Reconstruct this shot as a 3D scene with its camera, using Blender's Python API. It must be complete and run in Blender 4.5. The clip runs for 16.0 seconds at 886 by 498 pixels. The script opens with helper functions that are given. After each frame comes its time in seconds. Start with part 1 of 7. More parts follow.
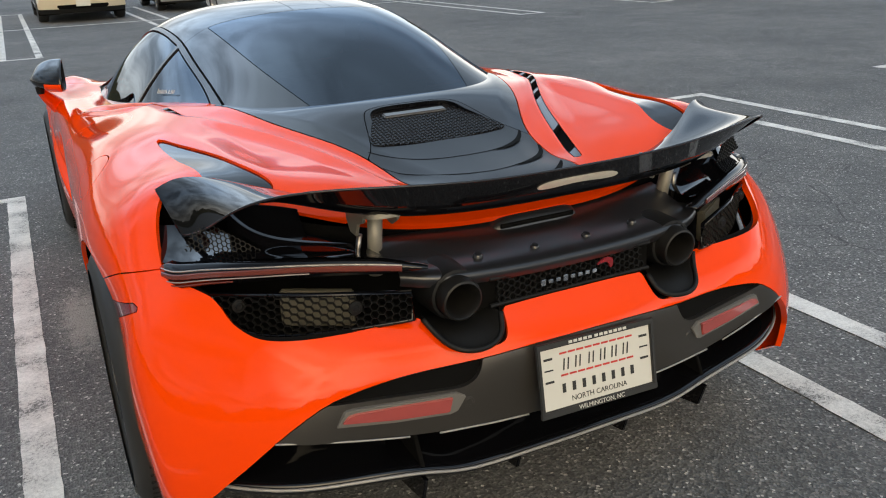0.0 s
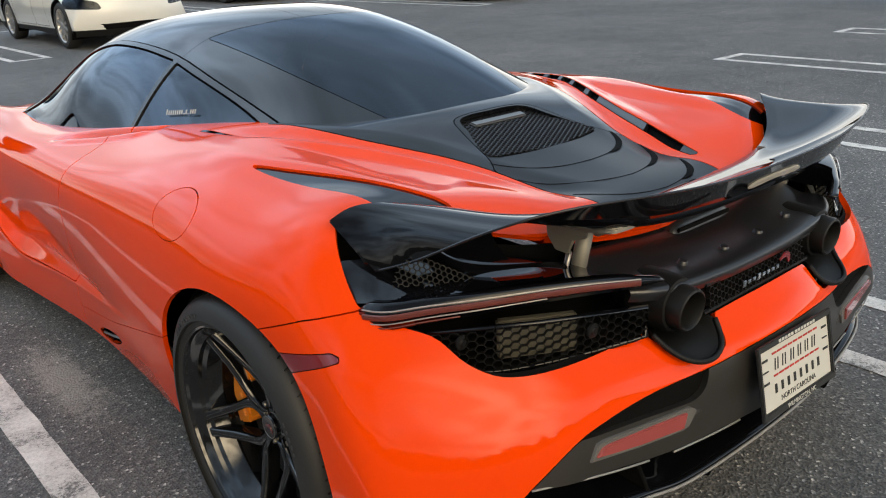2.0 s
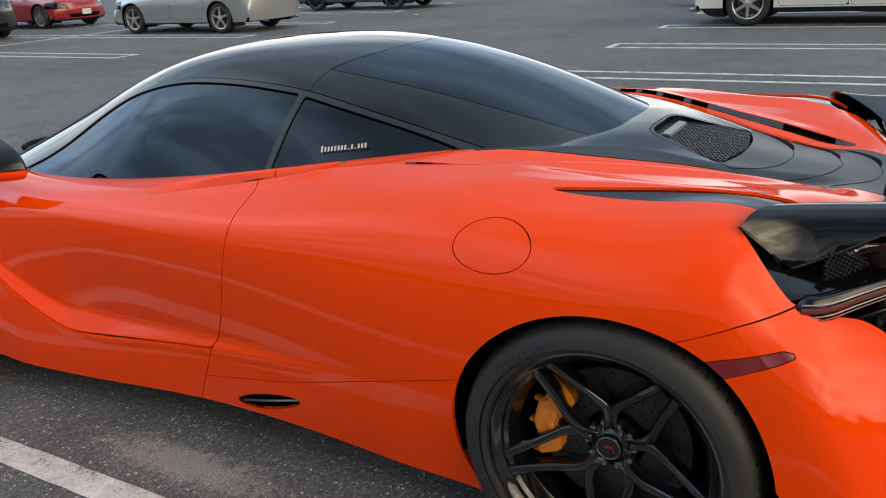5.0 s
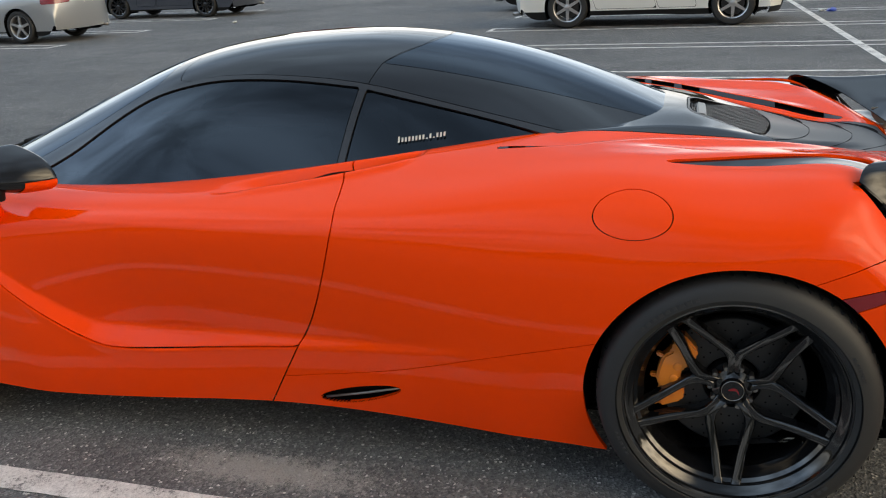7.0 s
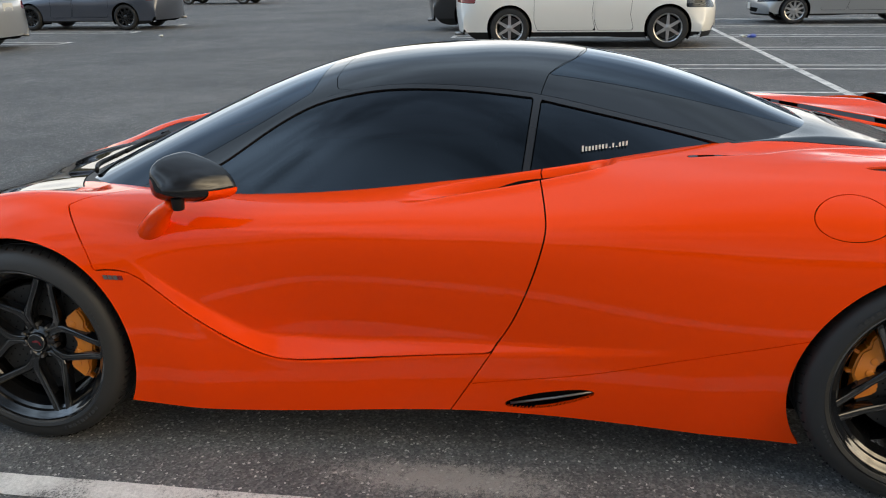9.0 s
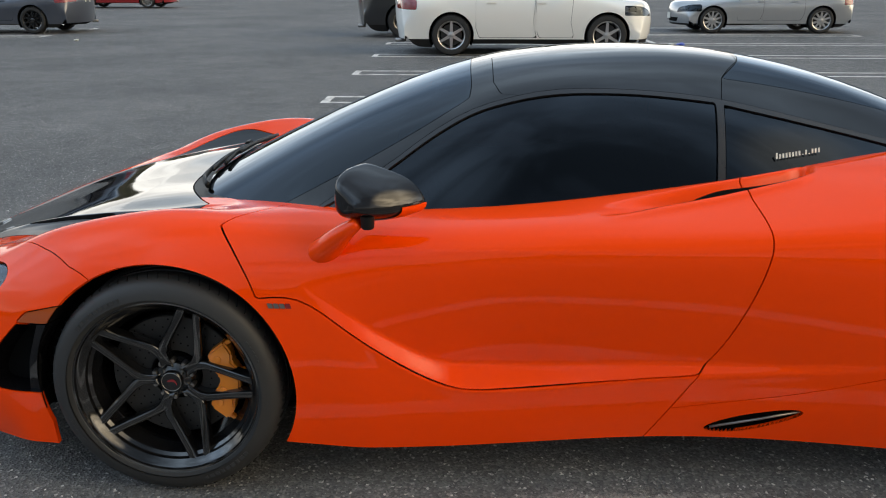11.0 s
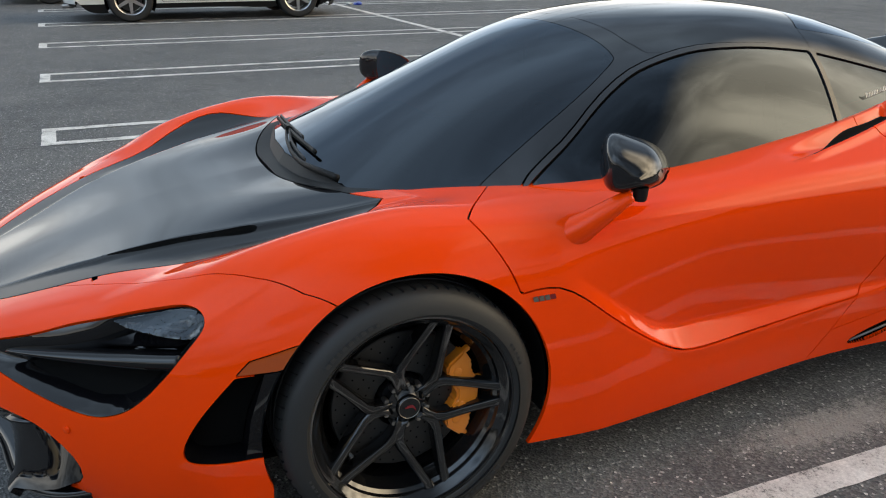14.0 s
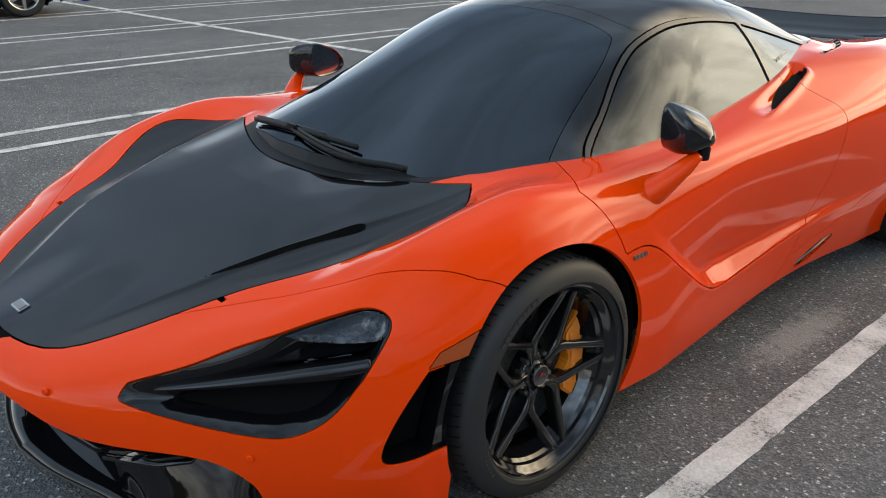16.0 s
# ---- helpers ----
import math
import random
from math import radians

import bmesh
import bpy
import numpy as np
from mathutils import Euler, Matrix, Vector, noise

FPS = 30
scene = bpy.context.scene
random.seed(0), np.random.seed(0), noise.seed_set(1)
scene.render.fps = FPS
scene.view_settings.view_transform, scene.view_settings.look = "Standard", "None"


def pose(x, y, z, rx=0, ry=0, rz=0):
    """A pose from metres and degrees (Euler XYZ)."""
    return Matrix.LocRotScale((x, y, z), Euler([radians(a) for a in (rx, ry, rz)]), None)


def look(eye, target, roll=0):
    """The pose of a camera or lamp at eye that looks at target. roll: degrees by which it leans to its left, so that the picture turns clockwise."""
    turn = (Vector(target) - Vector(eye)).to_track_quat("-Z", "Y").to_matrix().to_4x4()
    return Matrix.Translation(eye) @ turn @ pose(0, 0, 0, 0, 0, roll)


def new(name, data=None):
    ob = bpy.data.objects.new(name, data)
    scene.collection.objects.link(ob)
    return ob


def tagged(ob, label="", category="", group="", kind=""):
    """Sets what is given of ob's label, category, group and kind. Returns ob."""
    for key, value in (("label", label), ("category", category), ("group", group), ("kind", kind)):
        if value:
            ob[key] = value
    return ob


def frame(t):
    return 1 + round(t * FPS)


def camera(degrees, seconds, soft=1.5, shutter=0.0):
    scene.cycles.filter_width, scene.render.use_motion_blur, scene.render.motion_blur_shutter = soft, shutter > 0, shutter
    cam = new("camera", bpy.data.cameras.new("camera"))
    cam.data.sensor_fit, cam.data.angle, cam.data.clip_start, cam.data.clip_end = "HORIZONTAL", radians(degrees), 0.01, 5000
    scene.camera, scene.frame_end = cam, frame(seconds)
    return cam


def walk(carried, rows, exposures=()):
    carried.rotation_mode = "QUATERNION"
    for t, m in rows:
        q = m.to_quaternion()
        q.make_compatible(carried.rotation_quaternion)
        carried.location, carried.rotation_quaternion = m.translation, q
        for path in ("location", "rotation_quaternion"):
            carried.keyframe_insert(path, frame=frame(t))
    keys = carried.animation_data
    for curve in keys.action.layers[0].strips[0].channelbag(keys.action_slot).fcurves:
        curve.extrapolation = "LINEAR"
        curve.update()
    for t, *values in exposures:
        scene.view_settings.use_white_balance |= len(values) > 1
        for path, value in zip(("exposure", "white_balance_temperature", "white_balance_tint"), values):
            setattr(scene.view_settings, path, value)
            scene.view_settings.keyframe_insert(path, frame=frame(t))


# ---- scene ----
cam = camera(55.8, 16.0, soft=1.1)
METRES, START, TILT, LEAN, TURN = 7.318, (-1.025, -3.486, 1.387), 0.0, 0.0, -26.05
ROWS = [
    (0.0, 0.0, 0.0, 0.0, -0.85, -20.24, 2.29),
    (0.5, -0.0328, 0.0031, -0.0019, -5.32, -20.52, 2.41),
    (1.0, -0.0617, 0.005, -0.0002, -8.93, -20.62, 2.54),
    (1.5, -0.0853, 0.0185, -0.0005, -12.08, -20.54, 2.62),
    (2.0, -0.1094, 0.0347, 0.0013, -15.0, -20.39, 2.58),
    (2.5, -0.1417, 0.041, 0.0011, -17.91, -20.18, 2.4),
    (3.0, -0.175, 0.0455, 0.0038, -20.71, -19.88, 2.2),
    (3.5, -0.1988, 0.0604, 0.0022, -23.79, -19.63, 2.2),
    (4.0, -0.226, 0.0778, 0.0043, -26.99, -19.5, 2.51),
    (6.5, -0.3445, 0.1562, 0.0084, -45.75, -19.68, 2.85),
    (7.0, -0.3677, 0.1723, 0.0079, -48.47, -19.64, 2.55),
    (7.5, -0.3823, 0.1962, 0.0075, -50.84, -19.22, 2.17),
    (8.0, -0.3986, 0.2197, 0.0072, -52.65, -18.94, 1.73),
    (8.5, -0.424, 0.241, 0.0078, -54.13, -18.7, 1.29),
    (9.0, -0.4439, 0.2596, 0.0084, -55.11, -18.56, 0.88),
    (9.5, -0.4518, 0.2857, 0.0075, -56.26, -18.3, 0.53),
    (12.0, -0.5072, 0.4383, 0.0039, -68.65, -18.8, -0.29),
    (12.5, -0.5208, 0.4761, 0.0048, -73.05, -19.32, -0.42),
    (13.0, -0.5229, 0.5084, 0.0023, -77.46, -19.71, -0.25),
    (13.5, -0.5137, 0.5432, 0.0042, -82.51, -20.16, -0.26),
    (14.0, -0.5136, 0.5802, 0.0021, -87.65, -20.51, -0.44),
    (14.5, -0.5167, 0.6124, 0.0031, -92.36, -20.78, -0.41),
    (15.0, -0.5102, 0.6417, 0.0017, -97.65, -20.85, -0.48),
    (15.5, -0.5059, 0.6726, 0.0031, -102.54, -20.92, -0.06),
    (16.0, -0.5087, 0.7096, 0.0035, -107.32, -21.24, 0.13),
]
walk(cam, [(t, pose(*START, TILT, LEAN, TURN) @ pose(METRES * x, METRES * y, METRES * z, 90 + pitch, roll, yaw)) for t, x, y, z, yaw, pitch, roll in ROWS])


# ---- world and light ----
SUN_ELEVATION, SUN_AZIMUTH = 18.0, 208.0  # degrees; azimuth clockwise from +y
SKY_EAST, SKY_WEST, SKY_GLOW = 8.2, 2.1, (14.0, 11.0, 6.6)
sky_world = bpy.data.worlds.new("sky")
scene.world = sky_world
sky_world.use_nodes = True
wn, wl = sky_world.node_tree.nodes, sky_world.node_tree.links
sky = wn.new("ShaderNodeTexSky")
sky.sky_type, sky.sun_disc = "NISHITA", False
sky.sun_elevation, sky.sun_rotation = radians(SUN_ELEVATION), radians(SUN_AZIMUTH)
sky.air_density, sky.dust_density, sky.ozone_density = 1.0, 1.2, 1.0
# evening sky: pale at the horizon, grey-blue overhead, bright and warm behind thin cloud in the south-west
wco = wn.new("ShaderNodeTexCoord")
wsep = wn.new("ShaderNodeSeparateXYZ")
wl.new(wco.outputs["Generated"], wsep.inputs[0])


def wmath(op, a, b):
    n = wn.new("ShaderNodeMath")
    n.operation = op
    for k, v in enumerate((a, b)):
        if isinstance(v, (int, float)):
            n.inputs[k].default_value = v
        else:
            wl.new(v, n.inputs[k])
    return n.outputs[0]


def wrange(value, a, b, c, d):
    n = wn.new("ShaderNodeMapRange")
    n.interpolation_type = "SMOOTHSTEP"
    for key, v in (("From Min", a), ("From Max", b), ("To Min", c), ("To Max", d)):
        n.inputs[key].default_value = v
    wl.new(value, n.inputs["Value"])
    return n.outputs[0]


def wblend(fac, a, b):
    n = wn.new("ShaderNodeMix")
    n.data_type = "RGBA"
    for k, v in ((0, fac), (6, a), (7, b)):
        if isinstance(v, (int, float)):
            n.inputs[k].default_value = v
        elif isinstance(v, tuple):
            n.inputs[k].default_value = (*v, 1)
        else:
            wl.new(v, n.inputs[k])
    return n.outputs[2]


def wscaled(colour, factor):
    n = wn.new("ShaderNodeVectorMath")
    n.operation = "SCALE"
    wl.new(colour, n.inputs[0])
    wl.new(factor, n.inputs["Scale"])
    return n.outputs[0]


# a flat layer of cloud seen in perspective
height = wmath("ADD", wmath("MAXIMUM", wsep.outputs[2], 0.0), 0.30)
wcomb = wn.new("ShaderNodeCombineXYZ")
wl.new(wmath("DIVIDE", wsep.outputs[0], height), wcomb.inputs[0])
wl.new(wmath("DIVIDE", wsep.outputs[1], height), wcomb.inputs[1])
cloud = wn.new("ShaderNodeTexNoise")
cloud.inputs["Scale"].default_value, cloud.inputs["Detail"].default_value, cloud.inputs["Roughness"].default_value, cloud.inputs["Distortion"].default_value = 2.4, 7.0, 0.55, 0.4
wl.new(wcomb.outputs[0], cloud.inputs["Vector"])
tone = wn.new("ShaderNodeValToRGB")
SKY_TONES = [(0.0, (.80, .77, .72)), (0.11, (.80, .78, .74)), (0.19, (.56, .60, .63)), (0.28, (.33, .39, .45)), (0.42, (.16, .21, .27)), (0.58, (.23, .29, .36)), (0.74, (.30, .38, .46)), (1.0, (.29, .37, .47))]
for k in range(len(SKY_TONES) - 2):
    tone.color_ramp.elements.new(0.1 + 0.1 * k)
for k, (pos, c) in enumerate(SKY_TONES):
    tone.color_ramp.elements[k].position, tone.color_ramp.elements[k].color = pos, (*c, 1)
wl.new(wsep.outputs[2], tone.inputs["Fac"])
clear_sky = wblend(0.08, wscaled(tone.outputs[0], wrange(wsep.outputs[0], -0.85, 0.45, SKY_WEST, SKY_EAST)), sky.outputs[0])
glow_dir = (-0.26, -0.85, 0.46)
toward = wmath("ADD", wmath("ADD", wmath("MULTIPLY", wsep.outputs[0], glow_dir[0]), wmath("MULTIPLY", wsep.outputs[1], glow_dir[1])), wmath("MULTIPLY", wsep.outputs[2], glow_dir[2]))
glow = wrange(toward, 0.83, 1.0, 0.0, 1.0)
lit = wn.new("ShaderNodeVectorMath")
lit.operation = "MULTIPLY_ADD"
lit.inputs[1].default_value = SKY_GLOW
gv3 = wn.new("ShaderNodeCombineXYZ")
for k in range(3):
    wl.new(glow, gv3.inputs[k])
wl.new(gv3.outputs[0], lit.inputs[0])
wl.new(clear_sky, lit.inputs[2])
# cloud thickens towards the west: darker bellies and brighter edges
lump = wrange(cloud.outputs["Fac"], 0.36, 0.64, 0.0, 1.0)
depth_w = wrange(wsep.outputs[0], -0.6, 0.5, 0.75, 0.30)
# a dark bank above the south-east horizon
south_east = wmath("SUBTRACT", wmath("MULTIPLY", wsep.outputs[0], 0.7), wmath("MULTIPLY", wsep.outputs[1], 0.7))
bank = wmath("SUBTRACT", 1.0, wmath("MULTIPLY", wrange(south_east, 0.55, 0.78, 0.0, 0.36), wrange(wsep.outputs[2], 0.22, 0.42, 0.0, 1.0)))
# added brightening of the higher north-west sky, a fill for the car's nose
north_west = wmath("SUBTRACT", wmath("MULTIPLY", wsep.outputs[1], 0.8), wmath("MULTIPLY", wsep.outputs[0], 0.6))
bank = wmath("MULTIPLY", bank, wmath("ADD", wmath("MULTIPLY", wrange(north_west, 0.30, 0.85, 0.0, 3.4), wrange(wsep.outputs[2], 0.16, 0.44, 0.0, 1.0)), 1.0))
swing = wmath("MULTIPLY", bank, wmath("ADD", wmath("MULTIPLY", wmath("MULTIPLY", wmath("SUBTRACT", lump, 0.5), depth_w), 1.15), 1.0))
wn["Background"].inputs["Strength"].default_value = 0.15
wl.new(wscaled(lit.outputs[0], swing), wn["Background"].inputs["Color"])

sun = new("sun", bpy.data.lights.new("sun", "SUN"))
sun.data.energy, sun.data.angle, sun.data.color = 0.12, radians(60), (1.0, 0.86, 0.68)
a, e = radians(SUN_AZIMUTH), radians(SUN_ELEVATION)
sun.matrix_world = look((0, 0, 0), (-math.sin(a) * math.cos(e), -math.cos(a) * math.cos(e), -math.sin(e)))
scene.view_settings.exposure = 1.05

# ---- materials ----
def material(name, color, rough=0.5, metal=0.0, coat=0.0, spec=0.5, **more):
    m = bpy.data.materials.new(name)
    m.use_nodes = True
    b = m.node_tree.nodes["Principled BSDF"]
    b.inputs["Base Color"].default_value = (*color, 1)
    b.inputs["Roughness"].default_value = rough
    b.inputs["Metallic"].default_value = metal
    b.inputs["Coat Weight"].default_value = coat
    b.inputs["Coat Roughness"].default_value = 0.03
    b.inputs["Specular IOR Level"].default_value = spec
    for key, value in more.items():
        b.inputs[key.replace("_", " ").title().replace("Ior", "IOR")].default_value = value
    return m


def nodes_of(m):
    return m.node_tree.nodes, m.node_tree.links, m.node_tree.nodes["Principled BSDF"]


def noise_node(n, l, scale, detail=4.0, rough=0.6, coords="Object"):
    tc = n.new("ShaderNodeTexCoord")
    t = n.new("ShaderNodeTexNoise")
    t.inputs["Scale"].default_value, t.inputs["Detail"].default_value, t.inputs["Roughness"].default_value = scale, detail, rough
    l.new(tc.outputs[coords], t.inputs["Vector"])
    return t


def ramp_node(n, l, source, stops):
    r = n.new("ShaderNodeValToRGB")
    while len(r.color_ramp.elements) < len(stops):
        r.color_ramp.elements.new(0.5)
    for el, (pos, c) in zip(r.color_ramp.elements, stops):
        el.position = pos
        el.color = (*c, 1) if len(c) == 3 else c
    l.new(source, r.inputs["Fac"])
    return r


def grain(m, scale, strength=0.1, distance=0.001, rough=None, vary=0.0):
    """Fine relief, and some variation of the gloss, on a material."""
    n, l, b = nodes_of(m)
    t = noise_node(n, l, scale)
    bump = n.new("ShaderNodeBump")
    bump.inputs["Strength"].default_value, bump.inputs["Distance"].default_value = strength, distance
    l.new(t.outputs["Fac"], bump.inputs["Height"])
    l.new(bump.outputs["Normal"], b.inputs["Normal"])
    if rough:
        t2 = noise_node(n, l, scale * 0.07)
        mr = n.new("ShaderNodeMapRange")
        mr.inputs["To Min"].default_value, mr.inputs["To Max"].default_value = rough
        l.new(t2.outputs["Fac"], mr.inputs["Value"])
        l.new(mr.outputs[0], b.inputs["Roughness"])
    return m


def asphalt_material():
    m = material("asphalt", (0.05, 0.05, 0.05), 0.85)
    n, l, b = nodes_of(m)
    tc = n.new("ShaderNodeTexCoord")
    vor = n.new("ShaderNodeTexVoronoi")
    vor.inputs["Scale"].default_value = 135
    l.new(tc.outputs["Object"], vor.inputs["Vector"])
    sep = n.new("ShaderNodeSeparateColor")
    l.new(vor.outputs["Color"], sep.inputs[0])
    stones = ramp_node(n, l, sep.outputs[0], [(0.0, (0.060, 0.062, 0.063)), (0.75, (0.126, 0.128, 0.129)), (0.965, (0.198, 0.198, 0.196)), (1.0, (0.55, 0.54, 0.52))])
    big = noise_node(n, l, 0.35, 5)
    mid = noise_node(n, l, 2.3, 6, 0.7)
    m1 = ramp_node(n, l, big.outputs["Fac"], [(0.3, (0.72, 0.72, 0.73)), (0.7, (1.25, 1.22, 1.2))])
    m2 = ramp_node(n, l, mid.outputs["Fac"], [(0.3, (0.8, 0.8, 0.8)), (0.72, (1.25, 1.23, 1.2))])
    x1, x2 = n.new("ShaderNodeMix"), n.new("ShaderNodeMix")
    for x in (x1, x2):
        x.data_type, x.blend_type = "RGBA", "MULTIPLY"
        x.inputs[0].default_value = 1
    l.new(stones.outputs[0], x1.inputs[6]); l.new(m1.outputs[0], x1.inputs[7])
    l.new(x1.outputs[2], x2.inputs[6]); l.new(m2.outputs[0], x2.inputs[7])
    # pale mineral stain beside the stall line
    mp = n.new("ShaderNodeMapping")
    mp.vector_type = "TEXTURE"
    mp.inputs["Location"].default_value, mp.inputs["Scale"].default_value = (-0.98, -0.02, 0), (0.22, 0.9, 1)
    l.new(tc.outputs["Object"], mp.inputs["Vector"])
    near = n.new("ShaderNodeTexGradient")
    near.gradient_type = "SPHERICAL"
    l.new(mp.outputs[0], near.inputs["Vector"])
    patch = noise_node(n, l, 22.0, 14, 0.95)
    pm = n.new("ShaderNodeMath"); pm.operation = "MULTIPLY_ADD"; pm.inputs[1].default_value = 0.30
    l.new(near.outputs["Fac"], pm.inputs[0]); l.new(patch.outputs["Fac"], pm.inputs[2])
    pr = ramp_node(n, l, pm.outputs[0], [(0.68, (0, 0, 0)), (0.73, (0.8, 0.8, 0.8))])
    x3 = n.new("ShaderNodeMix")
    x3.data_type = "RGBA"
    x3.inputs[7].default_value = (0.31, 0.30, 0.275, 1)
    l.new(pr.outputs[0], x3.inputs[0]); l.new(x2.outputs[2], x3.inputs[6])
    # fine cracks in some places
    wob = noise_node(n, l, 3.0, 5, 0.6)
    wmx = n.new("ShaderNodeMix"); wmx.data_type = "VECTOR"; wmx.inputs[0].default_value = 0.12
    l.new(tc.outputs["Object"], wmx.inputs[4]); l.new(wob.outputs["Color"], wmx.inputs[5])
    crack = n.new("ShaderNodeTexVoronoi")
    crack.feature = "DISTANCE_TO_EDGE"
    crack.inputs["Scale"].default_value = 2.6
    l.new(wmx.outputs[1], crack.inputs["Vector"])
    cr = ramp_node(n, l, crack.outputs["Distance"], [(0.004, (1, 1, 1)), (0.016, (0, 0, 0))])
    where = ramp_node(n, l, noise_node(n, l, 0.55, 4).outputs["Fac"], [(0.50, (0, 0, 0)), (0.60, (1, 1, 1))])
    sx_ = n.new("ShaderNodeSeparateXYZ")
    l.new(tc.outputs["Object"], sx_.inputs[0])
    far_ = n.new("ShaderNodeMapRange")
    far_.inputs["From Min"].default_value, far_.inputs["From Max"].default_value, far_.inputs["To Max"].default_value = 1.2, 2.0, 0.6
    l.new(sx_.outputs[0], far_.inputs["Value"])
    cm = n.new("ShaderNodeMix"); cm.data_type, cm.blend_type = "RGBA", "MULTIPLY"; cm.inputs[0].default_value = 1.0
    l.new(cr.outputs[0], cm.inputs[6]); l.new(where.outputs[0], cm.inputs[7])
    x4 = n.new("ShaderNodeMix"); x4.data_type = "RGBA"
    x4.inputs[7].default_value = (0.02, 0.02, 0.02, 1)
    ck = n.new("ShaderNodeMath"); ck.operation = "MULTIPLY"
    l.new(cm.outputs[2], ck.inputs[0]); l.new(far_.outputs[0], ck.inputs[1])
    l.new(ck.outputs[0], x4.inputs[0]); l.new(x3.outputs[2], x4.inputs[6])
    l.new(x4.outputs[2], b.inputs["Base Color"])
    bump = n.new("ShaderNodeBump")
    bump.inputs["Strength"].default_value, bump.inputs["Distance"].default_value = 0.8, 0.005
    l.new(vor.outputs["Distance"], bump.inputs["Height"])
    fine = noise_node(n, l, 60, 3)
    bump2 = n.new("ShaderNodeBump")
    bump2.inputs["Strength"].default_value, bump2.inputs["Distance"].default_value = 0.6, 0.004
    l.new(fine.outputs["Fac"], bump2.inputs["Height"])
    l.new(bump2.outputs["Normal"], bump.inputs["Normal"])
    l.new(bump.outputs["Normal"], b.inputs["Normal"])
    return m


def line_material():
    """Worn white road paint: chips away to asphalt."""
    m = material("line_paint", (0.5, 0.48, 0.46), 0.75)
    n, l, b = nodes_of(m)
    chips = noise_node(n, l, 110, 6, 0.8)
    wear = noise_node(n, l, 5, 4, 0.6)
    add = n.new("ShaderNodeMath"); add.operation = "ADD"
    l.new(chips.outputs["Fac"], add.inputs[0]); l.new(wear.outputs["Fac"], add.inputs[1])
    r = ramp_node(n, l, add.outputs[0], [(0.40, (0.13, 0.126, 0.12)), (0.465, (0.52, 0.50, 0.47)), (0.60, (0.78, 0.755, 0.71))])
    half = n.new("ShaderNodeMath"); half.operation = "MULTIPLY"; half.inputs[1].default_value = 0.5
    l.new(add.outputs[0], half.inputs[0]); l.new(half.outputs[0], r.inputs["Fac"])
    l.new(r.outputs[0], b.inputs["Base Color"])
    bump = n.new("ShaderNodeBump")
    bump.inputs["Strength"].default_value, bump.inputs["Distance"].default_value = 0.7, 0.003
    l.new(chips.outputs["Fac"], bump.inputs["Height"])
    l.new(bump.outputs["Normal"], b.inputs["Normal"])
    return m


ASPHALT = asphalt_material()
LINE = line_material()
ORANGE = grain(material("orange_paint", (0.90, 0.057, 0.0005), 0.05, 0.0, 0.0, 0.24), 900, 0.008, 0.0003)
GLOSS_BLACK = grain(material("gloss_black", (0.004, 0.004, 0.005), 0.035, 0.0, 0.0, 0.5), 700, 0.006, 0.0003)
SATIN_BLACK = grain(material("satin_black", (0.014, 0.0145, 0.017), 0.30, 0, 0, 0.8), 500, 0.05, 0.0004)
CARBON = grain(material("dark_metallic_grey", (0.056, 0.052, 0.047), 0.30, 0.5), 800, 0.04, 0.0003)
PLASTIC = grain(material("black_plastic", (0.009, 0.009, 0.009), 0.5, 0, 0, .2), 600, 0.1, 0.0006)
LINER = material("liner", (0.004, 0.004, 0.004), 0.9, 0, 0, 0.1)
VALLEY = grain(material("lid_satin", (.008, .008, .009), .32, 0, 0, .35), 500, .03, .0003)
GROOVE = material("tread_groove", (.009, .009, .009), .8, 0, 0, .2)
RUBBER = grain(material("rubber", (0.023, 0.0228, 0.0225), 0.55, 0, 0, .4), 300, 0.2, 0.0006)
WHEEL_BLACK = material("wheel_black", (0.006, 0.006, 0.0065), 0.09, 0.0, 0.0, 0.9)
STEEL = grain(material("steel", (0.32, 0.3, 0.28), 0.38, 1.0), 400, 0.1, 0.0003)
DISC = grain(material("brake_disc_metal", (0.06, 0.058, 0.056), 0.45, 0.8), 200, 0.1, 0.0003)
CALIPER = material("caliper_orange", (0.75, 0.22, 0.01), 0.35, 0.0, 0.6)
STRUT = grain(material("strut_metal", (0.27, 0.25, 0.21), 0.45, 0.4), 500, 0.1, 0.0003)
RED_LENS = material("red_lens", (0.20, 0.010, 0.014), 0.12, 0.0, 1.0)
SMOKED_RED = material("smoked_red_lens", (0.14, 0.035, 0.026), 0.25, 0.0, 1.0, 0.1)
GUIDE = material("light_guide", (.30, .27, .26), .2, 0, .8)
TRIM_BLACK = grain(material("trim_black", (.014, .014, .016), .26, 0, 0, .5), 500, .03, .0003)
# lens and rim are paled: the sky's reflection is put into their colours
REFLECTOR = material("reflector_sky_pink", (0.34, 0.060, 0.052), 0.16, 0.0, 1.0, coat_ior=1.7)
SKYLIT_GREY = grain(material("skylit_grey_rim", (0.20, 0.19, 0.175), 0.32, 0.4), 800, 0.04, 0.0003)
AMBER = material("amber_lens", (0.36, 0.06, 0.004), 0.15, 0.0, 1.0)
WHITE_PAINT = material("white_paint", (0.74, 0.73, 0.69), 0.3, 0.0, 1.0)
WHITE_PRINT = material("white_print", (0.58, 0.57, 0.52), 0.6)
ALLOY = grain(material("alloy", (0.55, 0.54, 0.53), 0.3, 0.9), 400, 0.05, 0.0003)
CHROME = material("chrome", (0.7, 0.7, 0.7), 0.12, 1.0)


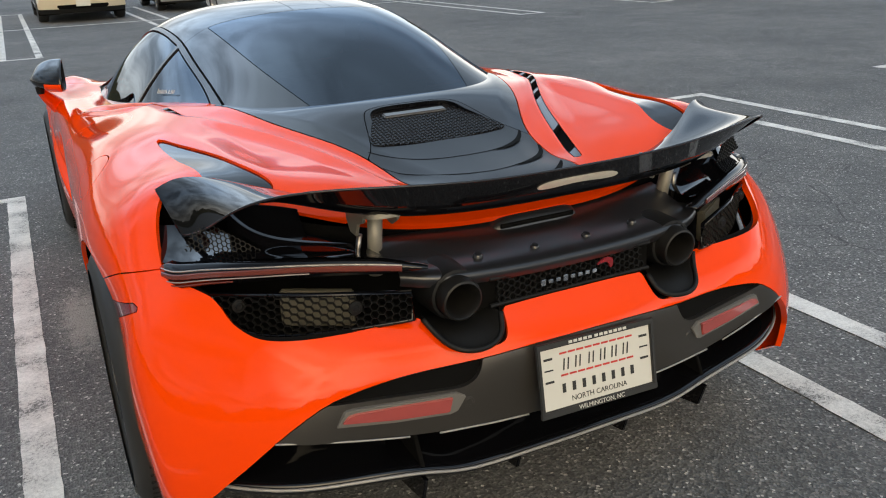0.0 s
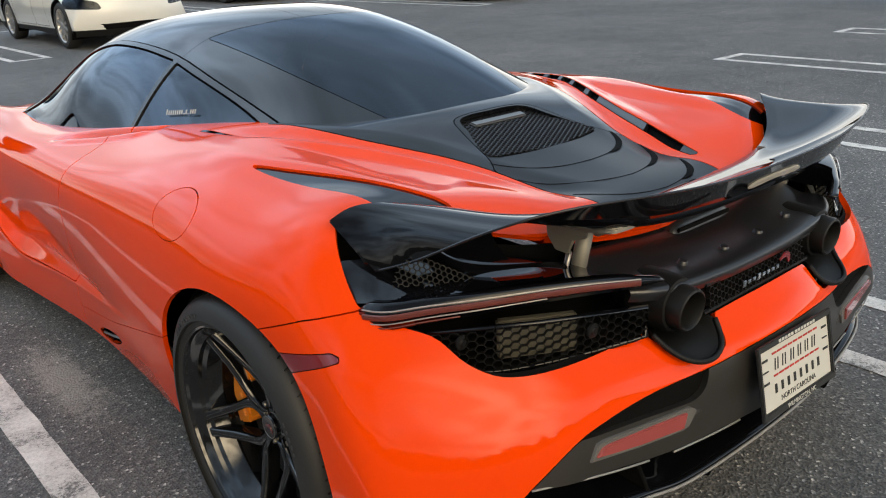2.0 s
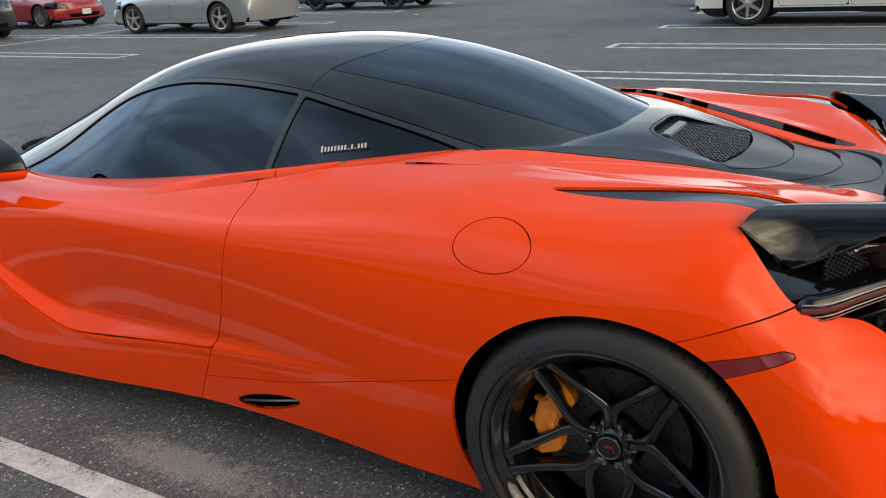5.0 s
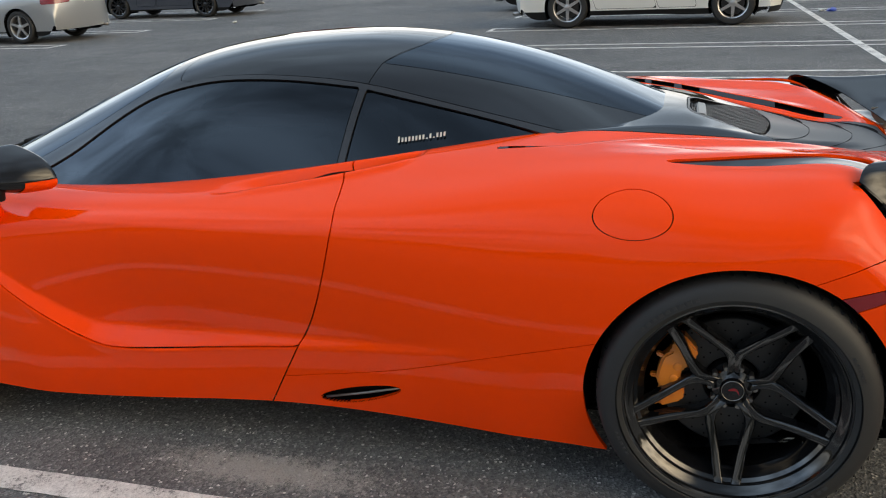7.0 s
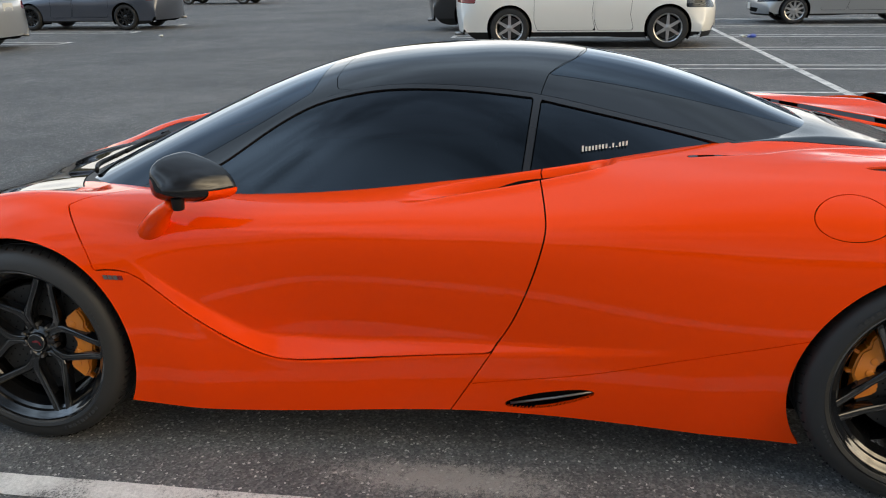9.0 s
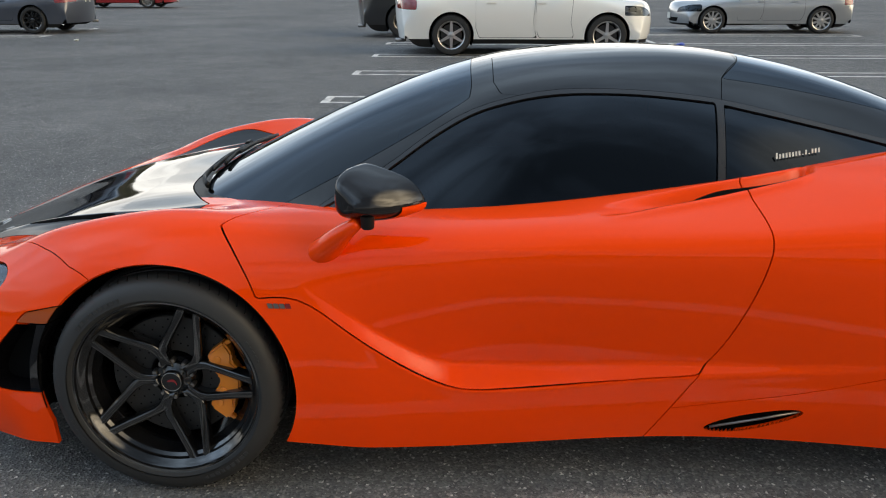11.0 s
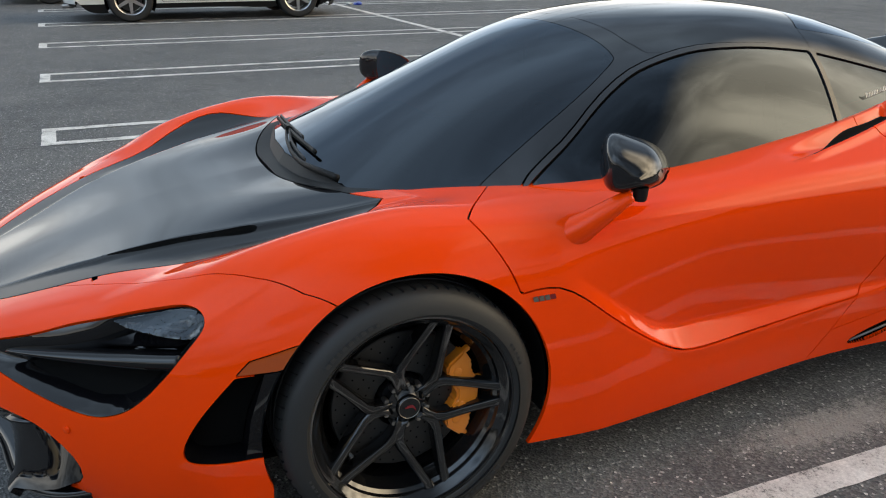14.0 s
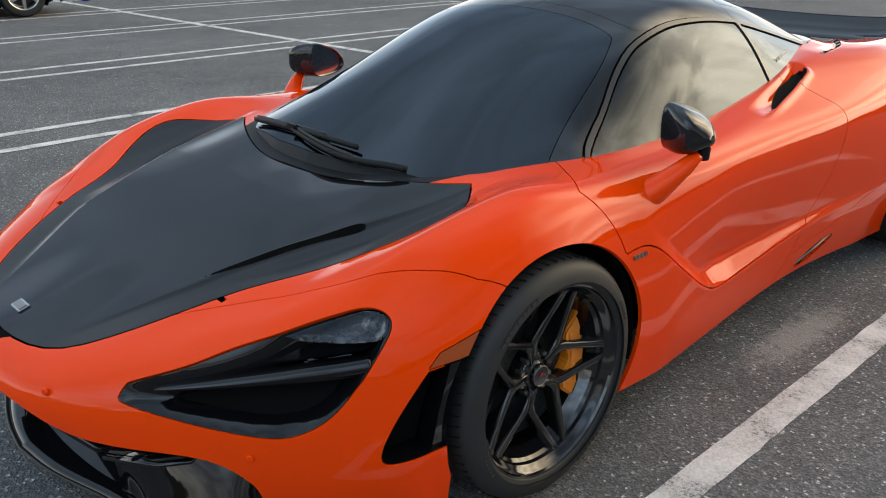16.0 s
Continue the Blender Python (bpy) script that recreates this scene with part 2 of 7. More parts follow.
def glass_material(name="tinted_glass", clear_colour=(0.03, 0.032, 0.034), ior=1.85):
    """Dark tinted glass: a mirror-smooth face over a pane that lets little light through."""
    m = bpy.data.materials.new(name)
    m.use_nodes = True
    n, l = m.node_tree.nodes, m.node_tree.links
    n.remove(n["Principled BSDF"])
    clear, gloss, mix, fr = n.new("ShaderNodeBsdfTransparent"), n.new("ShaderNodeBsdfGlossy"), n.new("ShaderNodeMixShader"), n.new("ShaderNodeFresnel")
    clear.inputs["Color"].default_value = (*clear_colour, 1)
    gloss.inputs["Roughness"].default_value = 0.015
    # blue of the reflected sky is put into the gloss colour
    gloss.inputs["Color"].default_value = (0.78, 0.88, 1.0, 1)
    fr.inputs["IOR"].default_value = ior
    l.new(fr.outputs[0], mix.inputs[0]); l.new(clear.outputs[0], mix.inputs[1]); l.new(gloss.outputs[0], mix.inputs[2])
    l.new(mix.outputs[0], n["Material Output"].inputs["Surface"])
    return m


GLASS = glass_material(ior=1.5)
SCREEN_GLASS = glass_material("screen_glass", (0.03, 0.033, 0.036), 1.5)
LAMP_GLASS = glass_material("lamp_glass", (.62, .61, .60), 1.5)
LAMP_INNER = material("lamp_reflector", (.3, .28, .25), .25, .7)
_n, _l, _b = nodes_of(LAMP_INNER)
_l.new(ramp_node(_n, _l, noise_node(_n, _l, 38, 3).outputs["Fac"], [(.40, (.02, .018, .016)), (.50, (.12, .10, .075)), (.64, (.55, .54, .52))]).outputs[0], _b.inputs["Base Color"])

# ---- modelling tools ----
def part(name, data, mat, parent, label="", category=""):
    """One mesh object under a thing or a part. data: a bmesh, a mesh or a Skin."""
    if isinstance(data, Skin):
        me = data.mesh(name)
    elif isinstance(data, bmesh.types.BMesh):
        me = bpy.data.meshes.new(name)
        bmesh.ops.recalc_face_normals(data, faces=data.faces[:])
        data.to_mesh(me)
        data.free()
    else:
        me = data
    if mat is not None and not me.materials:
        me.materials.append(mat)
    ob = new(name, me)
    ob.parent = parent
    return tagged(ob, label, category)


def empty(name, label="", category="", m=None, group="", kind=""):
    ob = new(name)
    ob.empty_display_size = 0.2
    if m is not None:
        ob.matrix_basis = m
    return tagged(ob, label, category, group, kind)


def smooth(bm, angle=35):
    lim = radians(angle)
    for f in bm.faces:
        f.smooth = True
    for e in bm.edges:
        e.smooth = not (len(e.link_faces) == 2 and e.calc_face_angle(0) > lim)
    return bm


def spline(u, p, x):
    """Natural cubic spline through p (n, k) at knots u, evaluated at x."""
    u, p, x = np.asarray(u, float), np.asarray(p, float), np.asarray(x, float)
    n = len(u)
    h = np.diff(u)
    A = np.zeros((n, n)); r = np.zeros((n,) + p.shape[1:])
    A[0, 0] = A[-1, -1] = 1
    for i in range(1, n - 1):
        A[i, i - 1], A[i, i], A[i, i + 1] = h[i - 1], 2 * (h[i - 1] + h[i]), h[i]
        r[i] = 6 * ((p[i + 1] - p[i]) / h[i] - (p[i] - p[i - 1]) / h[i - 1])
    m = np.linalg.solve(A, r.reshape(n, -1)).reshape(r.shape)
    k = np.clip(np.searchsorted(u, x) - 1, 0, n - 2)
    sh = (-1,) + (1,) * (p.ndim - 1)
    hk, a, b = h[k].reshape(sh), (u[k + 1] - x).reshape(sh), (x - u[k]).reshape(sh)
    return (m[k] * a ** 3 + m[k + 1] * b ** 3) / (6 * hk) + (p[k] / hk - m[k] * hk / 6) * a + (p[k + 1] / hk - m[k + 1] * hk / 6) * b


def curve_of(pts, count=40, closed=False):
    """A smooth run of points through pts (n, k)."""
    p = np.asarray(pts, float)
    if closed:
        p = np.vstack([p[-3:], p, p[:3]])
    u = np.concatenate([[0], np.cumsum(np.linalg.norm(np.diff(p, axis=0), axis=1) ** 0.5 + 1e-9)])
    lo, hi = (u[3], u[-3]) if closed else (u[0], u[-1])
    return spline(u, p, np.linspace(lo, hi, count, endpoint=not closed))


def step(x, a, b):
    t = np.clip((np.asarray(x, float) - a) / (b - a), 0, 1)
    return t * t * (3 - 2 * t)


class Skin:
    """A surface with its own smooth normals, which can be cut along curves into panels."""

    def __init__(self, V, N, F):
        self.V, self.N, self.F = np.asarray(V, float).reshape(-1, 3), np.asarray(N, float).reshape(-1, 3), F

    def compact(self):
        used = sorted({i for f in self.F for i in f})
        back = {o: k for k, o in enumerate(used)}
        return Skin(self.V[used], self.N[used], [tuple(back[i] for i in f) for f in self.F])

    def cut(self, f, gap=0.0):
        """(inside, outside) of f < 0, with a gap of that half-width between them."""
        d = f(self.V)
        return self._half(d + gap), self._half(-(d - gap))

    def keep(self, f):
        return self._half(f(self.V))

    def drop(self, f):
        return self._half(-f(self.V))

    def _half(self, d):
        d = np.where(np.abs(d) < 2e-5, 0, d)
        V, N, F = [], [], []
        cache = {}
        base = len(self.V)
        for f in self.F:
            s = [d[i] for i in f]
            if max(s) <= 0:
                F.append(f)
            elif min(s) < 0:
                out = []
                for k, i in enumerate(f):
                    j = f[k - 1]
                    if d[i] * d[j] < 0:
                        key = (i, j) if i < j else (j, i)
                        if key not in cache:
                            a, b = key
                            t = d[a] / (d[a] - d[b])
                            V.append(self.V[a] * (1 - t) + self.V[b] * t)
                            N.append(self.N[a] * (1 - t) + self.N[b] * t)
                            cache[key] = base + len(V) - 1
                        out.append(cache[key])
                    if d[i] <= 0:
                        out.append(i)
                if len(out) > 2:
                    F.append(tuple(out))
        return Skin(np.vstack([self.V, V]) if V else self.V, np.vstack([self.N, N]) if N else self.N, F).compact()

    def border(self):
        """Directed edges that only one face uses, leaving out those on the mirror plane."""
        seen = {}
        for f in self.F:
            for k, i in enumerate(f):
                seen[(f[k - 1], i)] = 1
        return [e for e in seen if (e[1], e[0]) not in seen and not (abs(self.V[e[0], 0]) < 1e-4 and abs(self.V[e[1], 0]) < 1e-4)]

    def lip(self, depth=0.012, way=None, where=None):
        """A copy whose borders turn inwards by depth."""
        V, N, F = list(self.V), list(self.N), list(self.F)
        for a, b in self.border():
            if where is not None and not (where(self.V[a]) and where(self.V[b])):
                continue
            pa, pb = self.V[a], self.V[b]
            da, db = (-self.N[a] * depth, -self.N[b] * depth) if way is None else (np.asarray(way) * depth,) * 2
            n = np.cross(pb - pa, da)
            ln = np.linalg.norm(n)
            if ln < 1e-12:
                continue
            k = len(V)
            V += [pa, pb, pb + db, pa + da]
            N += [-n / ln] * 4
            F.append((k + 1, k, k + 3, k + 2))
        return Skin(V, N, F)

    def face(self, *way):
        """Turned, if need be, so that it faces that way on the whole."""
        if (self.N @ np.asarray(way, float)).sum() < 0:
            return Skin(self.V, -self.N, [tuple(reversed(f)) for f in self.F])
        return self

    def walls(self, depth):
        """Only the turned-in borders, seen from inside: the walls of a recess."""
        k, n = len(self.F), len(self.V)
        s = self.lip(depth)
        return Skin(s.V, -s.N, [tuple(reversed(f)) for f in s.F[k:]]).compact()

    def mirrored(self):
        s = np.array([-1, 1, 1])
        return Skin(self.V * s, self.N * s, [tuple(reversed(f)) for f in self.F])

    def joined(self, other):
        k = len(self.V)
        return Skin(np.vstack([self.V, other.V]), np.vstack([self.N, other.N]), self.F + [tuple(i + k for i in f) for f in other.F])

    def both(self):
        return self.joined(self.mirrored())

    def moved(self, d):
        return Skin(self.V + self.N * d, self.N, self.F)

    def mesh(self, name):
        me = bpy.data.meshes.new(name)
        me.from_pydata(self.V.tolist(), [], self.F)
        me.polygons.foreach_set("use_smooth", [True] * len(me.polygons))
        n = self.N / np.maximum(np.linalg.norm(self.N, axis=1, keepdims=True), 1e-9)
        me.normals_split_custom_set_from_vertices(n.tolist())
        return me


def loft(cage, nu, nv, shape=None):
    """A smooth skin through a cage of sections (stations, rails, 3)."""
    c = np.asarray(cage, float)
    ku = np.concatenate([[0], np.cumsum(np.linalg.norm(np.diff(c, axis=0), axis=2).mean(1) ** 0.8)])
    kv = np.concatenate([[0], np.cumsum(np.linalg.norm(np.diff(c, axis=1), axis=2).mean(0) ** 0.8)])
    g = spline(ku, c, np.linspace(0, ku[-1], nu))
    mid = bool(np.all(np.abs(c[:, 0, 0]) < 1e-9))
    if mid:  # level at the mirror plane
        flip = np.array([-1, 1, 1])
        g = np.concatenate([g[:, 2:3] * flip, g[:, 1:2] * flip, g], axis=1)
        g = spline(np.concatenate([[-kv[2], -kv[1]], kv]), g.transpose(1, 0, 2), np.linspace(0, kv[-1], nv)).transpose(1, 0, 2)
        g[:, 0, 0] = 0
    else:
        g = spline(kv, g.transpose(1, 0, 2), np.linspace(0, kv[-1], nv)).transpose(1, 0, 2)
    if shape:
        g = shape(g.reshape(-1, 3)).reshape(g.shape)
    n = np.cross(np.gradient(g, axis=1), np.gradient(g, axis=0))
    if mid:
        n[:, 0, 0] = 0
    n /= np.maximum(np.linalg.norm(n, axis=2, keepdims=True), 1e-12)
    F = [(i * nv + j, i * nv + j + 1, (i + 1) * nv + j + 1, (i + 1) * nv + j) for i in range(nu - 1) for j in range(nv - 1)]
    return Skin(g, n, F)


def area(axes, pts, curved=True, count=72):
    """Signed distance to a closed outline in two of the axes; below zero inside."""
    i, j = ("xyz".index(a) for a in axes)
    p = curve_of(pts, count, True) if curved else np.asarray(pts, float)
    q = np.roll(p, -1, axis=0)

    def f(V):
        a = V[:, (i, j)]
        best = np.full(len(a), 1e9)
        inside = np.zeros(len(a), bool)
        for (x0, y0), (x1, y1) in zip(p, q):
            ex, ey = x1 - x0, y1 - y0
            t = np.clip(((a[:, 0] - x0) * ex + (a[:, 1] - y0) * ey) / max(ex * ex + ey * ey, 1e-12), 0, 1)
            best = np.minimum(best, np.hypot(a[:, 0] - x0 - t * ex, a[:, 1] - y0 - t * ey))
            cross = ((y0 > a[:, 1]) != (y1 > a[:, 1]))
            inside ^= cross & (a[:, 0] < (x1 - x0) * (a[:, 1] - y0) / ((y1 - y0) if y1 != y0 else 1e-12) + x0)
        return np.where(inside, -best, best)
    return f


def below(axes, pts):
    """Below zero under a curve: axes 'yz' gives z under a curve over y."""
    i, j = ("xyz".index(a) for a in axes)
    p = sorted(pts)
    u, v = [q[0] for q in p], [q[1] for q in p]
    uu = np.linspace(u[0], u[-1], 120)
    vv = spline(u, np.array(v)[:, None], uu)[:, 0] if len(u) > 2 else np.interp(uu, u, v)
    return lambda V: V[:, j] - np.interp(V[:, i], uu, vv)


def disc(axes, c, r, r2=None):
    i, j = ("xyz".index(a) for a in axes)
    return lambda V: np.hypot(V[:, i] - c[0], (V[:, j] - c[1]) * (r / (r2 or r))) - r


def within(*fs):
    return lambda V: np.max([f(V) for f in fs], axis=0)


def beyond(axis, v, sign=1):
    """Below zero where the axis goes past v."""
    k = "xyz".index(axis)
    return lambda V: (v - V[:, k]) * sign


def lathe(profile, steps=64, axis="x", start=0.0, sweep=360.0):
    """A bmesh turned from (radius, along) points about an axis."""
    bm = bmesh.new()
    full = abs(sweep - 360) < 1e-6
    rings = []
    for k in range(steps if full else steps + 1):
        a = radians(start + sweep * k / steps)
        ring = []
        for r, d in profile:
            c, s = r * math.cos(a), r * math.sin(a)
            ring.append(bm.verts.new({"x": (d, c, s), "y": (c, d, s), "z": (c, s, d)}[axis]))
        rings.append(ring)
    for k in range(len(rings) if full else len(rings) - 1):
        a, b = rings[k], rings[(k + 1) % len(rings)]
        for j in range(len(profile) - 1):
            bm.faces.new((a[j], a[j + 1], b[j + 1], b[j]))
    bmesh.ops.remove_doubles(bm, verts=bm.verts[:], dist=1e-6)
    return bm


def sweep_mesh(path, section, closed_ends=True):
    """A bmesh of one section (list of 2D points, or one list for each step) carried along a path."""
    path = [Vector(p) for p in path]
    bm = bmesh.new()
    rings = []
    up = Vector((0, 0, 1))
    for k, p in enumerate(path):
        d = (path[min(k + 1, len(path) - 1)] - path[max(k - 1, 0)]).normalized()
        side = d.cross(up)
        side = side.normalized() if side.length > 1e-4 else Vector((1, 0, 0))
        top = side.cross(d).normalized()
        sec = section(k / (len(path) - 1)) if callable(section) else section
        rings.append([bm.verts.new(p + side * u + top * v) for u, v in sec])
    m = len(rings[0])
    for a, b in zip(rings, rings[1:]):
        for j in range(m):
            bm.faces.new((a[j], a[(j + 1) % m], b[(j + 1) % m], b[j]))
    if closed_ends:
        bm.faces.new(rings[0]); bm.faces.new(rings[-1][::-1])
    return bm


def circle_section(r, n=10, ry=None):
    return [(r * math.cos(2 * math.pi * k / n), (ry or r) * math.sin(2 * math.pi * k / n)) for k in range(n)]


def prism(pts, depth, axes="xz", at=0.0, bevel=0.0):
    """A bmesh plate: an outline in two axes, thickened along the third from at to at + depth."""
    i, j = ("xyz".index(a) for a in axes)
    k = 3 - i - j
    bm = bmesh.new()
    rings = []
    for d in (at, at + depth):
        ring = []
        for u, v in pts:
            c = [0, 0, 0]
            c[i], c[j], c[k] = u, v, d
            ring.append(bm.verts.new(c))
        rings.append(ring)
    n = len(pts)
    bm.faces.new(rings[0]); bm.faces.new(rings[1][::-1])
    for a in range(n):
        bm.faces.new((rings[0][a], rings[1][a], rings[1][(a + 1) % n], rings[0][(a + 1) % n]))
    if bevel:
        bmesh.ops.recalc_face_normals(bm, faces=bm.faces[:])
        bmesh.ops.bevel(bm, geom=[e for e in bm.edges if e.calc_face_angle(0) > 0.5], offset=bevel, segments=2, affect="EDGES")
    return bm


def box_bm(c, size, bevel=0.0, m=None):
    bm = bmesh.new()
    bmesh.ops.create_cube(bm, size=1.0, matrix=Matrix.Translation(c) @ Matrix.Diagonal((*size, 1)))
    if bevel:
        bmesh.ops.bevel(bm, geom=bm.edges[:], offset=bevel, segments=2, affect="EDGES")
    if m is not None:
        bm.transform(m)
    return bm


def merged(*bms):
    out = bmesh.new()
    for b in bms:
        me = bpy.data.meshes.new("tmp")
        b.to_mesh(me)
        out.from_mesh(me)
        bpy.data.meshes.remove(me)
        b.free()
    return out


def dished(skin, f, depth, width):
    """A patch that sinks smoothly from its outline f to a depth."""
    v = skin.V - skin.N * (depth * step(-f(skin.V), 0.0, width))[:, None]
    n = np.zeros_like(v)
    for q in skin.F:
        c = np.cross(v[q[1]] - v[q[0]], v[q[2]] - v[q[0]])
        if len(q) > 3:
            c = c + np.cross(v[q[2]] - v[q[0]], v[q[3]] - v[q[0]])
        for i in q:
            n[i] += c
    n /= np.maximum(np.linalg.norm(n, axis=1, keepdims=True), 1e-12)
    n *= np.where((n * skin.N).sum(1, keepdims=True) < 0, -1, 1)
    for _ in range(4):
        m = n.copy()
        for q in skin.F:
            c = n[list(q)].mean(0)
            for i in q:
                m[i] += c
        n = m / np.maximum(np.linalg.norm(m, axis=1, keepdims=True), 1e-12)
    return Skin(v, n, skin.F)

# ---- ground and road markings ----
def slab(name, x0, x1, y0, y1, z, mat, parent, nx=1, ny=1):
    bm = bmesh.new()
    bmesh.ops.create_grid(bm, x_segments=nx, y_segments=ny, size=0.5, matrix=Matrix.Translation(((x0 + x1) / 2, (y0 + y1) / 2, z)) @ Matrix.Diagonal((x1 - x0, y1 - y0, 1, 1)))
    return part(name, bm, mat, parent)


ground = tagged(slab("ground", -400, 400, -400, 400, 0, ASPHALT, None), "dark grey worn asphalt parking lot", "ground", kind="structure")


def stroke(x0, x1, y0, y1):
    """One painted line, with slightly uneven edges."""
    bm = bmesh.new()
    long_y = (y1 - y0) > (x1 - x0)
    n = max(2, int(max(x1 - x0, y1 - y0) / 0.06))
    rows = []
    for k in range(n + 1):
        t = k / n
        j0, j1 = 0.006 * noise.noise((t * n * 0.9, x0, y0)), 0.006 * noise.noise((t * n * 0.9, x1 + 7, y1))
        if long_y:
            y = y0 + (y1 - y0) * t
            rows.append([bm.verts.new((x0 + j0, y, 0.004)), bm.verts.new((x1 + j1, y, 0.004))])
        else:
            x = x0 + (x1 - x0) * t
            rows.append([bm.verts.new((x, y0 + j0, 0.004)), bm.verts.new((x, y1 + j1, 0.004))])
    for a, b in zip(rows, rows[1:]):
        bm.faces.new((a[0], a[1], b[1], b[0]))
    return bm


def stall_marking(xc, y_end, y_back, sign=1, left=True, right=True):
    """A hairpin of two long lines and a short one that closes them."""
    thing = empty("stall_marking", "worn white double parking line painted on asphalt", "road marking", group="parking stall lines", kind="structure")
    a, b = min(y_end, y_back), max(y_end, y_back)
    for side in (-1, 1):
        part("painted_line", stroke(xc + side * 0.247 - 0.05, xc + side * 0.247 + 0.05, a, b), LINE, thing)
    part("painted_line", stroke(xc - 0.197, xc + 0.197, *((y_end - 0.10, y_end) if y_end > y_back else (y_end, y_end + 0.10))), LINE, thing)
    return thing


for k, xc in enumerate((-4.3, -1.43, 1.27, 4.14, 7.05, 9.95, 12.85, 15.75, 18.65, 21.55)):
    stall_marking(xc, 2.12 + .04 * k, -3.4 if xc > 0 else -2.2)
    if xc > 3:
        stall_marking(xc, -9.0, -3.52)
for xc in (-6.5, -3.7, -.95, 1.93, 4.95, 8.0, 11.3, 14.35, 17.6, 20.6):
    stall_marking(xc, 10.35 + .03 * max(0, xc), 16.0 + .03 * max(0, xc))
    stall_marking(xc, 22.0, 16.12 + .03 * max(0, xc))
tagged(part("back_line", stroke(2.2, 32, -3.52, -3.4), LINE, None), "worn white line between facing rows of stalls", "road marking", kind="structure")
tagged(part("back_line", stroke(-9, 32, 16.3, 16.42), LINE, None), "worn white line between facing rows of stalls", "road marking", kind="structure")

# ---- far edge of the lot: unseen low dark tree line all round, dims the horizon ----
def tree_line(r, h):
    bm = bmesh.new()
    n = 360
    rows = []
    for k in range(n):
        a = 2 * math.pi * k / n
        top = h * (0.55 + 0.45 * noise.noise((math.cos(a) * 9, math.sin(a) * 9, 0)) + 0.18 * noise.noise((math.cos(a) * 60, math.sin(a) * 60, 3)))
        # made taller to the south-west to darken the horizon in the car's reflections
        top *= 1 + 0.8 * max(0, min(1, -0.8 * math.cos(a) - 0.5 * math.sin(a)))
        rr = r * (1 + 0.05 * noise.noise((math.cos(a) * 4, math.sin(a) * 4, 9)))
        rows.append([bm.verts.new((rr * math.cos(a), rr * math.sin(a), z)) for z in (0, top * 0.5, top)])
    for k in range(n):
        p, q = rows[k], rows[(k + 1) % n]
        for j in range(2):
            bm.faces.new((p[j], p[j + 1], q[j + 1], q[j]))
    return bm


FOLIAGE = material("far_foliage", (0.05, 0.055, 0.03), 0.9)
fn, fl, fb = nodes_of(FOLIAGE)
fl.new(ramp_node(fn, fl, noise_node(fn, fl, 0.6, 6).outputs["Fac"], [(0.3, (0.025, 0.03, 0.018)), (0.7, (0.09, 0.085, 0.05))]).outputs[0], fb.inputs["Base Color"])
tagged(part("backdrop", tree_line(95, 8), FOLIAGE, None), "distant dark tree line round the parking lot", "backdrop", kind="structure")

